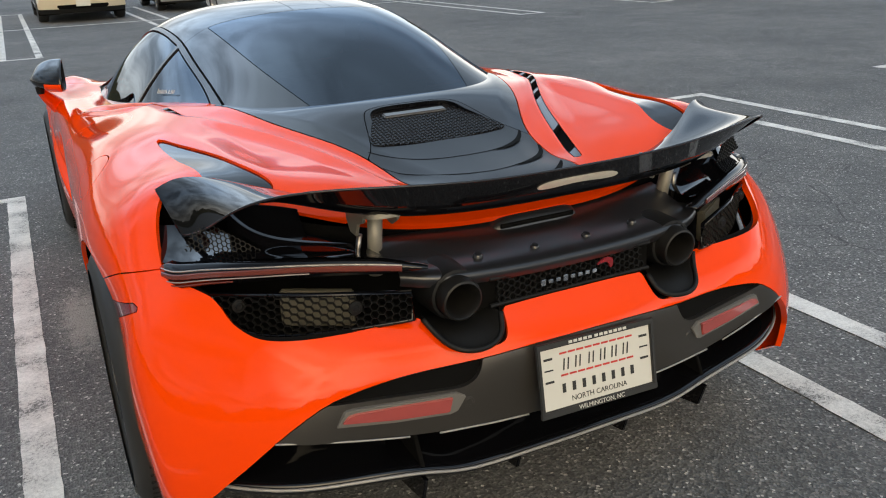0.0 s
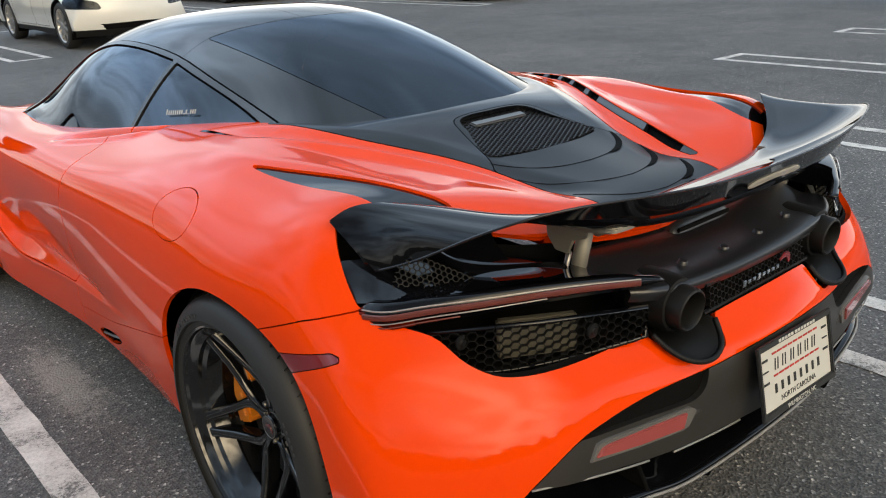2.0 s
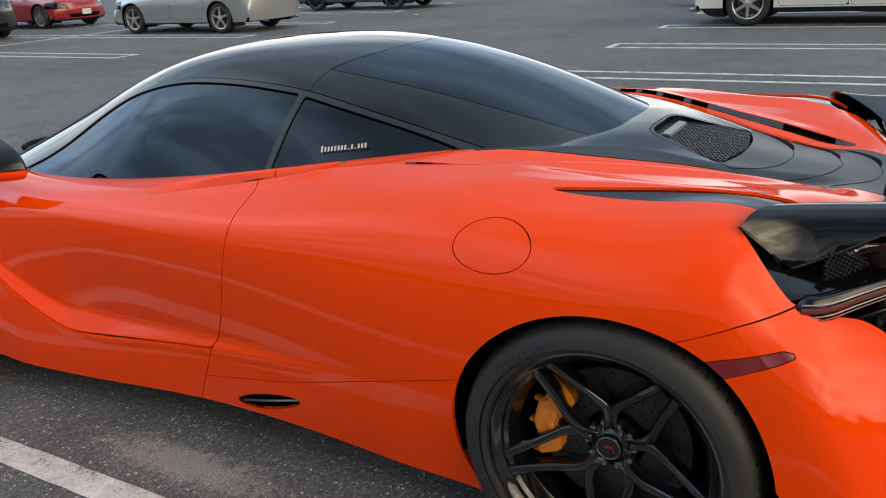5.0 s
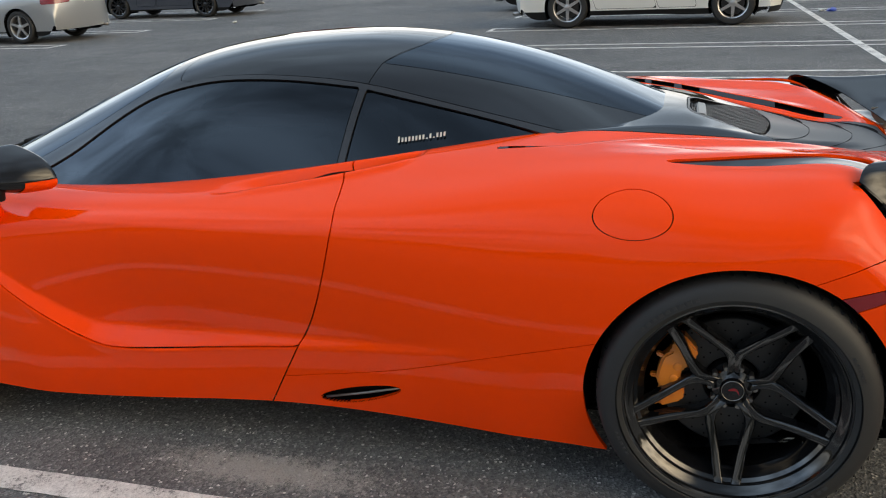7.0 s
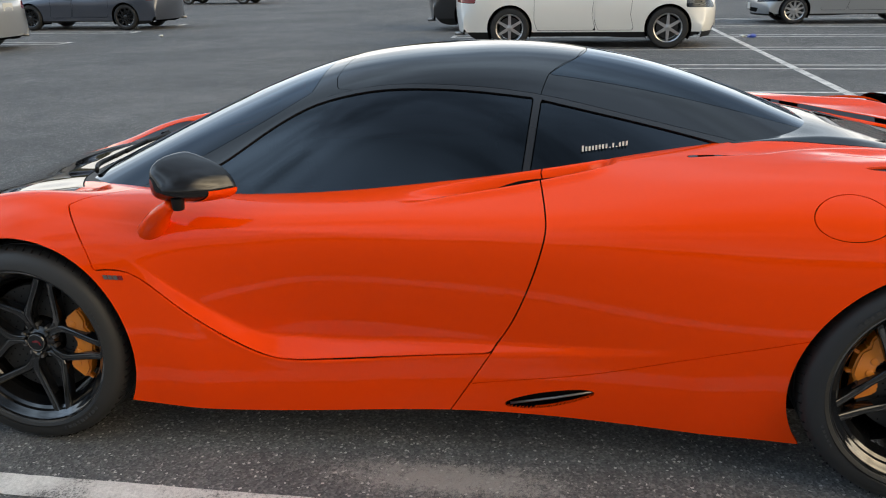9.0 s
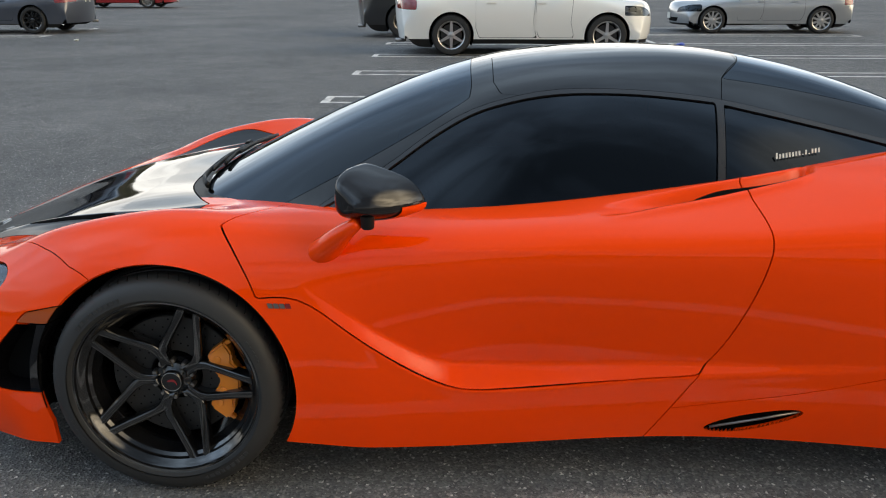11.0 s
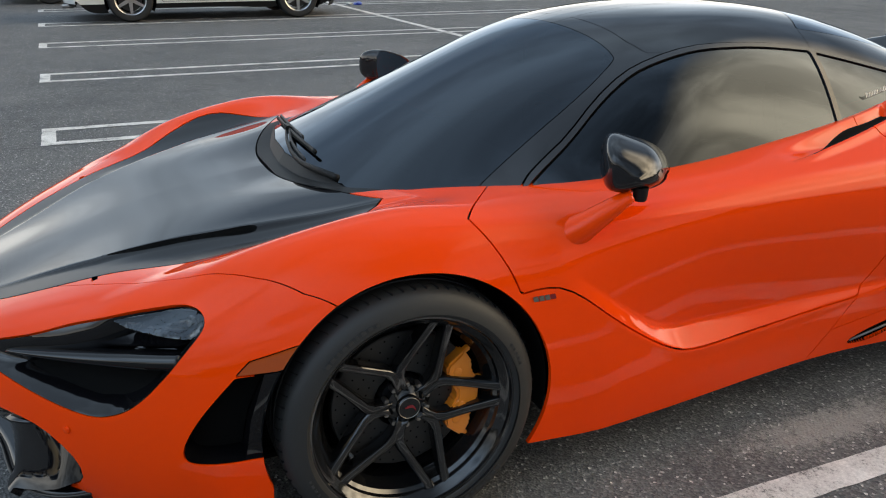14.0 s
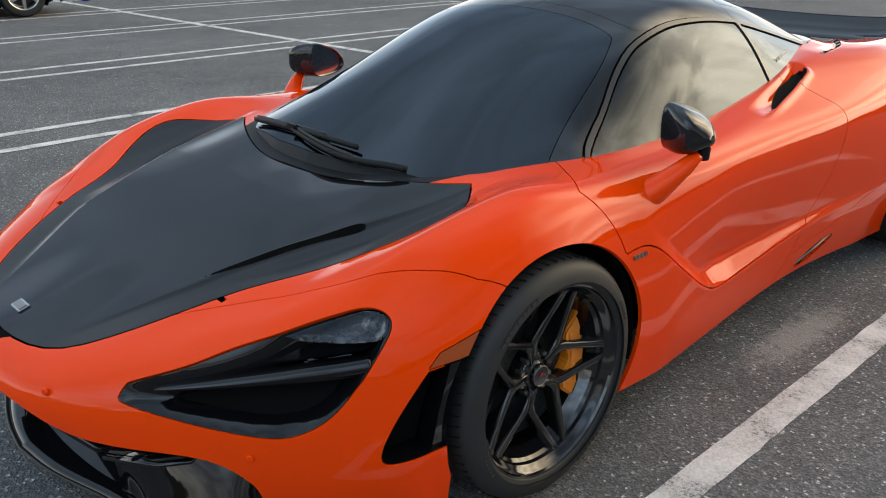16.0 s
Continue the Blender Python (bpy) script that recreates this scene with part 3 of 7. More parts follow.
# ---- sports car: skins ----
BODY = [
    [(0, 2.30, .15), (.25, 2.28, .15), (.5, 2.20, .15), (.68, 2.08, .14), (.80, 1.95, .13), (.86, 1.84, .13), (.885, 1.78, .13), (.895, 1.72, .13), (.90, 1.68, .13)],
    [(0, 2.40, .32), (.25, 2.375, .32), (.5, 2.28, .32), (.7, 2.13, .33), (.83, 1.97, .33), (.895, 1.85, .33), (.915, 1.78, .33), (.92, 1.72, .33), (.92, 1.67, .28)],
    [(0, 2.42, .45), (.25, 2.385, .46), (.46, 2.28, .49), (.66, 2.10, .53), (.80, 1.93, .54), (.885, 1.80, .52), (.92, 1.72, .48), (.93, 1.66, .43), (.925, 1.62, .36)],
    [(0, 2.27, .525), (.22, 2.24, .53), (.42, 2.13, .575), (.62, 1.96, .628), (.78, 1.80, .655), (.89, 1.69, .61), (.935, 1.62, .54), (.94, 1.58, .45), (.93, 1.56, .36)],
    [(0, 1.95, .625), (.2, 1.93, .63), (.42, 1.86, .652), (.62, 1.72, .698), (.78, 1.62, .745), (.89, 1.55, .69), (.94, 1.5, .60), (.95, 1.48, .48), (.94, 1.46, .36)],
    [(0, 1.6, .70), (.2, 1.58, .705), (.42, 1.50, .722), (.62, 1.40, .745), (.77, 1.35, .80), (.88, 1.33, .755), (.945, 1.32, .65), (.955, 1.31, .5), (.945, 1.3, .36)],
    [(0, 1.25, .735), (.2, 1.25, .738), (.45, 1.2, .765), (.66, 1.12, .785), (.78, 1.10, .79), (.87, 1.09, .755), (.925, 1.08, .65), (.945, 1.05, .40), (.90, 1.0, .10)],
    [(0, .75, .71), (.2, .75, .72), (.45, .75, .76), (.68, .75, .786), (.76, .75, .788), (.85, .76, .765), (.925, .77, .68), (.935, .78, .37), (.875, .78, .10)],
    [(0, .2, .71), (.2, .2, .72), (.45, .2, .78), (.66, .2, .817), (.73, .2, .818), (.84, .2, .795), (.925, .2, .71), (.905, .2, .37), (.83, .2, .10)],
    [(0, -.3, .75), (.2, -.3, .76), (.42, -.3, .82), (.62, -.3, .875), (.70, -.3, .875), (.84, -.3, .82), (.933, -.3, .735), (.905, -.3, .38), (.815, -.3, .10)],
    [(0, -.75, .88), (.2, -.75, .88), (.42, -.75, .91), (.52, -.75, .93), (.66, -.75, .915), (.83, -.75, .865), (.935, -.75, .76), (.935, -.75, .43), (.835, -.75, .10)],
    [(0, -1.1, .945), (.2, -1.09, .942), (.38, -1.06, .933), (.52, -1.05, .93), (.70, -1.07, .915), (.84, -1.09, .875), (.935, -1.1, .78), (.955, -1.1, .5), (.86, -1.0, .10)],
    [(0, -1.4, .882), (.2, -1.4, .876), (.35, -1.4, .89), (.52, -1.4, .905), (.70, -1.4, .905), (.84, -1.4, .865), (.93, -1.4, .78), (.95, -1.38, .62), (.94, -1.35, .36)],
    [(0, -1.68, .838), (.2, -1.68, .836), (.36, -1.68, .862), (.52, -1.66, .882), (.68, -1.62, .89), (.80, -1.60, .865), (.895, -1.58, .78), (.93, -1.56, .64), (.935, -1.5, .40)],
    [(0, -1.86, .80), (.2, -1.86, .80), (.36, -1.84, .80), (.52, -1.80, .80), (.66, -1.75, .80), (.77, -1.71, .785), (.865, -1.68, .73), (.924, -1.665, .62), (.935, -1.63, .42)],
    [(0, -2.09, .62), (.2, -2.07, .62), (.36, -2.03, .62), (.52, -2.0, .63), (.65, -1.955, .64), (.765, -1.88, .64), (.866, -1.805, .62), (.928, -1.76, .54), (.935, -1.71, .38)],
    [(0, -2.132, .50), (.2, -2.117, .50), (.36, -2.09, .49), (.52, -2.063, .48), (.65, -2.04, .46), (.775, -1.975, .44), (.878, -1.895, .41), (.922, -1.835, .34), (.92, -1.77, .25)],
    [(0, -2.13, .33), (.2, -2.115, .33), (.36, -2.10, .32), (.52, -2.07, .30), (.65, -2.045, .28), (.765, -1.99, .25), (.85, -1.925, .21), (.89, -1.86, .17), (.90, -1.80, .13)],
]
CANOPY = [
    [(0, 1.50, .718), (.25, 1.475, .718), (.46, 1.41, .722), (.615, 1.29, .725), (.72, 1.12, .745)],
    [(0, 1.15, .882), (.22, 1.13, .877), (.42, 1.07, .86), (.58, .98, .825), (.71, .90, .775)],
    [(0, .80, 1.037), (.22, .78, 1.027), (.43, .74, .985), (.59, .70, .90), (.722, .68, .768)],
    [(0, .45, 1.15), (.22, .44, 1.14), (.44, .42, 1.09), (.60, .40, .97), (.718, .40, .782)],
    [(0, .1, 1.19), (.22, .1, 1.18), (.43, .1, 1.125), (.58, .1, .99), (.697, .1, .808)],
    [(0, -.25, 1.185), (.22, -.25, 1.17), (.40, -.25, 1.11), (.54, -.25, 1.0), (.65, -.25, .865)],
    [(0, -.6, 1.125), (.2, -.6, 1.11), (.36, -.6, 1.06), (.48, -.6, .98), (.58, -.6, .895)],
    [(0, -.9, 1.03), (.18, -.9, 1.02), (.32, -.9, .985), (.42, -.9, .945), (.50, -.9, .905)],
    [(0, -1.2, .91), (.14, -1.2, .91), (.25, -1.18, .905), (.34, -1.15, .895), (.43, -1.12, .88)],
]


def smooth_interp(y, ys, vs):
    return spline(ys, np.array(vs)[:, None], np.clip(y, ys[0], ys[-1]))[:, 0]


def flank(g):
    """Door scoop: hollow above a crease that sweeps down from the front wheel."""
    x, y, z = g[:, 0], g[:, 1], g[:, 2]
    crease = smooth_interp(y, [-0.8, -0.14, 0.13, 0.46, 0.55, 0.65, 0.82, 0.95, 1.1], [0.43, 0.38, 0.354, 0.328, 0.342, 0.392, 0.51, 0.60, 0.66])
    deep = np.clip(smooth_interp(y, [-0.9, -0.6, -0.3, 0.1, 0.45, 0.65, 0.82, 0.95, 1.1], [0.0, 0.003, 0.014, 0.034, 0.052, 0.038, 0.016, 0.0, 0.0]), 0, 1)
    tall = np.interp(y, [-.42, -.2, .2, .46, .60, .75, .95], [.010, .024, .048, .066, .050, .045, .045])
    rise = np.clip((z - crease) / tall, 0, 1)
    fall = np.clip((0.735 - z) / (0.735 - crease - tall), 0, 1) ** 0.8
    out = g.copy()
    out[:, 0] -= np.where((x > 0.75), deep * rise * fall, 0)
    # the sill flares out towards its lower edge
    out[:, 0] += np.where(x > .7, .016 * step(-y, -.95, -.75) * step(y, -.95, -.7) * np.clip((crease - .03 - z) / (crease - .16), 0, 1), 0)
    # shoulder intake: the skin dips before a sharp lip
    lip = np.interp(y, [-.46, -.4, -.3, -.2, -.1, 0, .12], [.665, .70, .727, .75, .77, .79, .815])
    dip = 0.034 * step(-y, -.16, .12) * step(y, -.47, -.44) * step(lip - x, 0, .012) * step(x, lip - .075, lip - .04)
    out[:, 2] -= np.where((y < .2) & (y > -.5) & (z > .7), dip, 0)
    out[:, 2] += np.where((y < .2) & (y > -.5) & (z > .7), .009 * step(-y, -.16, .05) * step(y, -.47, -.40) * np.exp(-((x - lip - .012) / .014) ** 2), 0)
    # rear shoulder: a crest, a hollow inside it, then a step down to the engine cover
    cx = np.interp(y, [-1.75, -1.70, -1.53, -1.28, -1.06, -.90, -.62, -.45], [.225, .24, .295, .395, .51, .585, .63, .65])
    along = step(-y, .66, .95) * (1 - step(-y, 1.60, 1.76))
    groove = .017 * along * step(x, cx - .13, cx - .02) * (1 - step(x, cx + .002, cx + .034))
    hollow = .013 * step(-y, .80, 1.15) * (1 - step(-y, 1.52, 1.72)) * step(x, cx + .02, cx + .10) * (1 - step(x, .52, .62))
    rib = np.interp(y, [-1.68, -1.54, -1.43, -1.32, -1.22, -1.14, -1.0], [.535, .56, .59, .622, .66, .69, .70])
    crest = .005 * step(-y, .80, 1.15) * (1 - step(-y, 1.52, 1.70)) * np.exp(-((x - rib) / .045) ** 2) - .001 * step(-y, 1.1, 1.25) * (1 - step(-y, 1.55, 1.70)) * np.exp(-((x - rib - .075) / .035) ** 2)
    out[:, 2] += np.where((y < -.45) & (z > .7), crest - groove - hollow, 0)
    # front lid: a dome that ends in a crease, with a valley outside it
    edge = np.interp(y, [1.2, 1.287, 1.45, 1.605, 1.80, 1.99, 2.09, 2.14, 2.23, 2.3], [.60, .58, .55, .505, .43, .36, .30, .27, .22, .18])
    tall = np.interp(y, [1.2, 1.29, 1.45, 1.6, 1.8, 2.05, 2.26], [0, .006, .011, .015, .013, .008, 0])
    d = x - edge
    lift = np.where(d < 0, 1.0, 1 - step(d, 0, .030))
    out[:, 2] += np.where((y > 1.2) & (z > .45) & (x < .80), tall * lift, 0)
    out[:, 2] -= np.where((y > 1.2) & (z > .45), .012 * step(y, 1.28, 1.45) * (1 - step(y, 1.78, 1.98)) * step(x, edge + .02, edge + .08) * (1 - step(x, .68, .77)), 0)
    # fuller fender crest over the headlight
    out[:, 2] += np.where((y > 1.2) & (z > .5), .008 * step(y, 1.45, 1.80) * (1 - step(y, 1.95, 2.24)) * step(x, .60, .70) * (1 - step(x, .84, .90)), 0)
    # rear bumper: a ridge that follows the lamp opening
    ridge = np.interp(x, [0, .235, .39, .535, .656, .71, .75, .795, .832, .86], [.58, .585, .590, .592, .586, .587, .60, .632, .668, .70])
    off = np.where(z > ridge, (z - ridge) / .045, (ridge - z) / .17)
    out[:, 1] -= np.where((y < -1.6) & (z < .76), .007 * np.clip(1 - off, 0, 1) * (1 - step(x, .45, .72)), 0)
    return out


body = loft(BODY, 460, 260, flank).face(1, 0, .5)
canopy = loft(CANOPY, 170, 70).face(1, 0, 1)
FRONT_AXLE, REAR_AXLE = 1.335, -1.335
outer = lambda V: 0.5 - V[:, 0]
car = empty("sports_car", "orange low sports coupe, black roof and raised rear wing", "car")


def outline(*runs):
    """One closed outline out of smooth runs."""
    return np.vstack([curve_of(r, 28) if len(r) > 2 else np.asarray(r, float) for r in runs])


def pair(name, skin, mat, label="", depth=0.012, parent=None):
    """The same panel on both flanks."""
    s = skin.lip(depth) if depth else skin
    return [part(name, s.mirrored(), mat, parent or car, label), part(name, s, mat, parent or car, label)]


def whole(name, skin, mat, label="", depth=0.012):
    s = skin.lip(depth) if depth else skin
    return part(name, s.both(), mat, car, label)


# dark inner shell behind all panel gaps
shell = body.moved(-0.016).drop(within(disc("yz", (FRONT_AXLE, 0.327), 0.372), outer)).drop(within(disc("yz", (REAR_AXLE, 0.335), 0.385), outer))
TAIL = outline([(.785, .885), (.808, .855), (.824, .80), (.829, .755)], [(.824, .745), (.79, .722), (.752, .704), (.738, .677), (.724, .659), (.699, .643), (.661, .636), (.586, .635), (.481, .637), (.372, .640)],
               [(.366, .638), (.345, .612), (.30, .585), (.238, .576), (.203, .588), (.190, .634)], [(.185, .64), (.09, .646), (-.2, .646)], [(-.2, .784), (0, .784), (.3, .793), (.45, .815), (.6, .852), (.72, .876)])
tail = within(area("xz", TAIL, False), beyond("y", -1.55, -1))
NOSE_MOUTH = outline([(-.2, .437), (0, .437), (.19, .428), (.31, .404), (.41, .378), (.55, .372), (.645, .366), (.695, .345), (.73, .303), (.74, .265), (.715, .21), (.62, .168), (.56, .155)], [(.5, .0), (-.2, .0)])
mouth = within(area("xz", NOSE_MOUTH, False), beyond("y", 1.9))
HEAD = [(2.27, .485), (2.157, .540), (2.07, .574), (1.985, .604), (1.868, .637), (1.80, .643), (1.787, .622), (1.825, .572), (1.89, .50), (1.96, .434), (2.01, .41), (2.052, .406), (2.14, .428), (2.22, .455)]
lamp_hole = within(area("yz", HEAD, True, 110), beyond("y", 1.6), outer)
INLET = outline([(1.745, .508), (1.826, .418), (1.866, .342), (1.862, .318), (1.84, .308), (1.703, .300), (1.55, .296)], [(1.55, .53), (1.60, .522)])
inlet_hole = within(area("yz", INLET, False), beyond("y", 1.5), outer)
VENT = [(-.172, .199), (-.236, .237), (-.338, .264), (-.42, .272), (-.438, .262), (-.41, .240), (-.333, .207), (-.23, .186)]
vent_hole = within(area("yz", VENT), outer)
for hole in (within(beyond("y", -1.5, -1), lambda V: V[:, 2] - .47), tail, mouth, lamp_hole, inlet_hole, vent_hole):
    shell = shell.drop(hole)
shell = shell.drop(lambda V: V[:, 2] - .175)
whole("inner_shell", shell, LINER, depth=0)

body = body.drop(within(disc("yz", (FRONT_AXLE, 0.327), 0.365), outer)).drop(within(disc("yz", (REAR_AXLE, 0.335), 0.376), outer))
body = body.drop(within(below("yz", [(1.02, .158), (.98, .154), (.79, .137), (.45, .137), (0, .163), (-.33, .161), (-.66, .143), (-.99, .130)]), within(beyond("y", 1.15, -1), beyond("y", -1.2)), outer))
mouth_src = body
skirt_src = body
body = body.drop(tail).drop(mouth)

# front
head_patch, body = body.cut(lamp_hole)
inlet_patch, body = body.cut(inlet_hole)
AMBER_LAMP = [(1.745, .511), (1.712, .543), (1.615, .569), (1.5, .585), (1.5, .53), (1.60, .526), (1.66, .516)]
amber, body = body.cut(within(area("yz", AMBER_LAMP, False), beyond("y", 1.45), outer), 0.0015)
HOOD = outline([(-.161, 2.326), (0, 2.343), (.161, 2.326), (.277, 2.275), (.367, 2.178), (.44, 2.063), (.535, 1.88), (.612, 1.752), (.680, 1.652), (.720, 1.55), (.712, 1.47), (.675, 1.40), (.597, 1.305)],
               [(.575, 1.283), (.50, 1.33), (.38, 1.39), (.2, 1.45), (0, 1.468), (-.2, 1.45)])
hood, body = body.cut(within(area("xy", HOOD, False), beyond("z", .4), beyond("y", 1.0)), 0.0025)
SLIT = [(.366, 1.975), (.395, 1.90), (.437, 1.79), (.478, 1.69), (.512, 1.605), (.524, 1.60), (.528, 1.615), (.496, 1.69), (.454, 1.79), (.409, 1.90)]
slit_area = within(area("xy", SLIT), beyond("z", .4))
slit, hood = hood.cut(slit_area)
lid_edge = lambda V: V[:, 0] - np.interp(V[:, 1], [1.2, 1.287, 1.45, 1.605, 1.80, 1.99, 2.09, 2.14, 2.23, 2.36], [.60, .58, .55, .505, .43, .36, .30, .27, .22, .15]) - .012
hood, valley = hood.cut(lid_edge)
nose, body = body.cut(within(lambda V: np.interp(V[:, 0], *np.array([(0, 2.4), (.40, 2.11), (.55, 1.975), (.65, 1.88), (.738, 1.784), (.829, 1.672), (.893, 1.58), (.925, 1.511), (.96, 1.45)]).T) - V[:, 1], beyond("y", 1.4)), 0.0016)
DOOR = outline([(1.22, .99), (1.22, .80)], [(1.185, .80), (1.160, .769), (1.133, .734), (1.107, .693), (1.084, .651), (1.066, .608)], [(1.06, .602), (.95, .598), (.82, .512), (.65, .394), (.55, .343), (.46, .329), (.13, .355), (-.12, .379)],
               [(-.135, .385), (-.184, .465), (-.241, .603), (-.279, .735), (-.283, .79), (-.266, .845)], [(-.258, .87), (-.258, .99), (1.0, .99)])
INTAKE = [(.800, .04), (.768, -.01), (.728, -.09), (.694, -.20), (.668, -.33), (.648, -.45), (.69, -.425), (.732, -.295), (.760, -.17), (.784, -.05)]
intake, body = body.cut(within(area("xy", INTAKE), beyond("z", .76)))
door, body = body.cut(within(area("yz", DOOR, False), beyond("x", .55), lambda V: (V[:, 1] - 1.170 + np.maximum(0, .851 - V[:, 0]) * .75) * .8), 0.0022)
cowl, body = body.cut(within(beyond("y", .95), lambda V: V[:, 0] - np.interp(V[:, 1], [.9, 1.03, 1.1, 1.29, 1.5], [.54, .58, .58, .50, .40])))
cowl = cowl.drop(beyond("y", 1.46)).drop(lambda V: V[:, 1] - 1.0)
under, body = body.cut(within(beyond("y", 1.5, -1), beyond("y", -.9), lambda V: V[:, 0] - .42))
fender, body = body.cut(within(beyond("y", .9), beyond("x", .5)), 0.0)
# the sill below the door runs on from the front fender
sill, body = body.cut(within(beyond("y", -.2), lambda V: V[:, 2] - .62, lambda V: np.interp(V[:, 2], [.10, .162, .381, .465], [.025, -.006, -.134, -.184]) - V[:, 1]), 0.0022)
# rear
DECK = outline([(.50, -.83), (.475, -.90), (.42, -1.09), (.335, -1.28), (.25, -1.48), (.222, -1.70), (.215, -1.80)], [(.21, -1.815), (-.2, -1.815)], [(-.2, -.6), (.3, -.6)])
deck, body = body.cut(within(area("xy", DECK, False), beyond("z", .78)), 0.002)
REAR_PLATE = outline([(-.16, -1.195), (0, -1.19), (.13, -1.20), (.165, -1.25), (.218, -1.42), (.247, -1.47)], [(.26, -1.55), (.3, -1.9), (-.3, -1.9)])
plate_panel, deck = deck.cut(area("xy", REAR_PLATE, False), 0.0015)
GRILLE_TOP = outline([(-.12, -1.205), (0, -1.20), (.12, -1.21), (.147, -1.255)], [(.15, -1.27), (.205, -1.40), (.20, -1.415)], [(.19, -1.425), (.10, -1.445), (0, -1.452), (-.1, -1.445)])
# curved steps in the deck behind the vent
deck_steps = []
for xs_, ys_ in (([0, .094, .185, .234], [-1.572, -1.556, -1.503, -1.441]), ([0, .06, .13, .20, .235], [-1.70, -1.69, -1.66, -1.60, -1.54]), ([0, .06, .12, .17, .21], [-1.80, -1.793, -1.773, -1.735, -1.69])):
    run = curve_of(list(zip(xs_, ys_)), 30)
    flat = plate_panel.V[:, :2]
    pts_ = []
    for q in run:
        near_ = np.argsort(np.hypot(flat[:, 0] - q[0], flat[:, 1] - q[1]))[:4]
        pts_.append((q[0], q[1], plate_panel.V[near_, 2].mean()))
    zs_ = np.polyval(np.polyfit(range(30), [q[2] for q in pts_], 4), range(30))
    deck_steps.append([(q[0], q[1], z_ + .0005) for q, z_ in zip(pts_, zs_)])
vent_patch, plate_panel = plate_panel.cut(area("xy", GRILLE_TOP, False))
CHANNEL = outline([(.622, -.68), (.608, -.80), (.593, -.90), (.520, -1.06), (.405, -1.28), (.305, -1.53), (.248, -1.70)], [(.256, -1.713), (.264, -1.71)], [(.324, -1.53), (.424, -1.28), (.539, -1.06), (.611, -.90), (.625, -.80), (.638, -.68)])
channel, body = body.cut(within(area("xy", CHANNEL, False), beyond("z", .78)), 0.001)
INLAY = [(.724, -1.14), (.692, -1.22), (.655, -1.32), (.622, -1.43), (.592, -1.54), (.565, -1.68), (.672, -1.69), (.695, -1.58), (.708, -1.45), (.723, -1.30)]
inlay, body = body.cut(within(area("xy", INLAY), beyond("z", .78)), 0.001)
flap, body = body.cut(within(lambda V: (np.hypot((V[:, 1] + 1.0705) / .0955, (V[:, 2] - .8185) / .0515) - 1) * .06, outer), 0.0010)
MARKER = [(-1.535, .637), (-1.694, .679), (-1.712, .675), (-1.717, .667), (-1.69, .654), (-1.575, .604), (-1.5, .57), (-1.48, .62)]
marker, body = body.cut(within(area("yz", MARKER, False), beyond("y", -1.45, -1), outer), 0.001)
rear_low = within(beyond("y", -1.42, -1), lambda V: V[:, 2] - np.interp(V[:, 1], [-2.2, -1.75, -1.699, -1.613, -1.495, -1.40], [.9, .80, .746, .723, .677, .63]))
bumper, body = body.cut(rear_low, 0.0015)
VALANCE = outline([(-.2, .572), (0, .572), (.15, .566), (.261, .555), (.352, .549), (.449, .543), (.523, .532), (.583, .518), (.631, .495), (.69, .454), (.748, .401), (.805, .343), (.86, .28)], [(.9, .0), (-.2, .0)])
valance, bumper = bumper.cut(within(area("xz", VALANCE, False), beyond("y", -1.6, -1)), 0.001)
valance = valance.drop(within(beyond("y", -1.5, -1), lambda V: V[:, 2] - np.interp(V[:, 0], [0, .165, .254, .37, .432, .56, .69, .8], [.398, .402, .404, .408, .412, .428, .442, .45])))
POCKET = outline([(.606, .512), (.60, .53), (.523, .545), (.449, .557), (.365, .56), (.291, .566), (.262, .562)], [(.266, .548), (.271, .535), (.283, .516), (.306, .503), (.337, .5), (.456, .505), (.527, .508)])
pocket_area = area("xz", POCKET, False)
pocket, valance = valance.cut(pocket_area)
skirt, body = body.cut(within(beyond("y", .05, -1), beyond("y", -1.05), below("yz", [(.1, .255), (-.06, .268), (-.175, .286), (-.424, .332), (-.657, .397), (-.974, .485), (-1.05, .506)]), outer), 0.0015)
skirt = skirt.drop(vent_hole)

part("nose_bumper", nose.lip(0.014).both(), ORANGE, car)
hood_part = whole("hood", hood, GLOSS_BLACK, "glossy black front lid")
pair("cowl", cowl, PLASTIC, "matt black cowl")
for h_ in (valley.mirrored(), valley):
    part("lid_valley", h_, VALLEY, hood_part, "satin black valley beside the lid")
for h_ in (dished(slit, slit_area, .022, .012).mirrored(), dished(slit, slit_area, .022, .012)):
    part("lid_vent", h_, LINER, hood_part, "long slit vent")
FENDERS = pair("front_fender", fender.joined(sill), ORANGE)
DOORS = pair("door", door, ORANGE)
QUARTERS = pair("rear_quarter", body, ORANGE)
pair("side_skirt", skirt, ORANGE)
for q, f in zip(QUARTERS, (flap.mirrored(), flap)):
    part("fuel_flap", f.lip(0.008), ORANGE, q)
pair("shoulder_inlay", inlay.moved(-0.006), GLOSS_BLACK, "glossy black inlay")
DUCTS = pair("duct_channel", channel.moved(-0.030), LINER, "black air channel with bridges and mesh", 0)
BRIDGES = [(-.69, .02), (-.77, .012), (-.86, .012), (-.95, .012), (-1.04, .012), (-1.155, .014), (-1.365, .13), (-1.69, .035)]
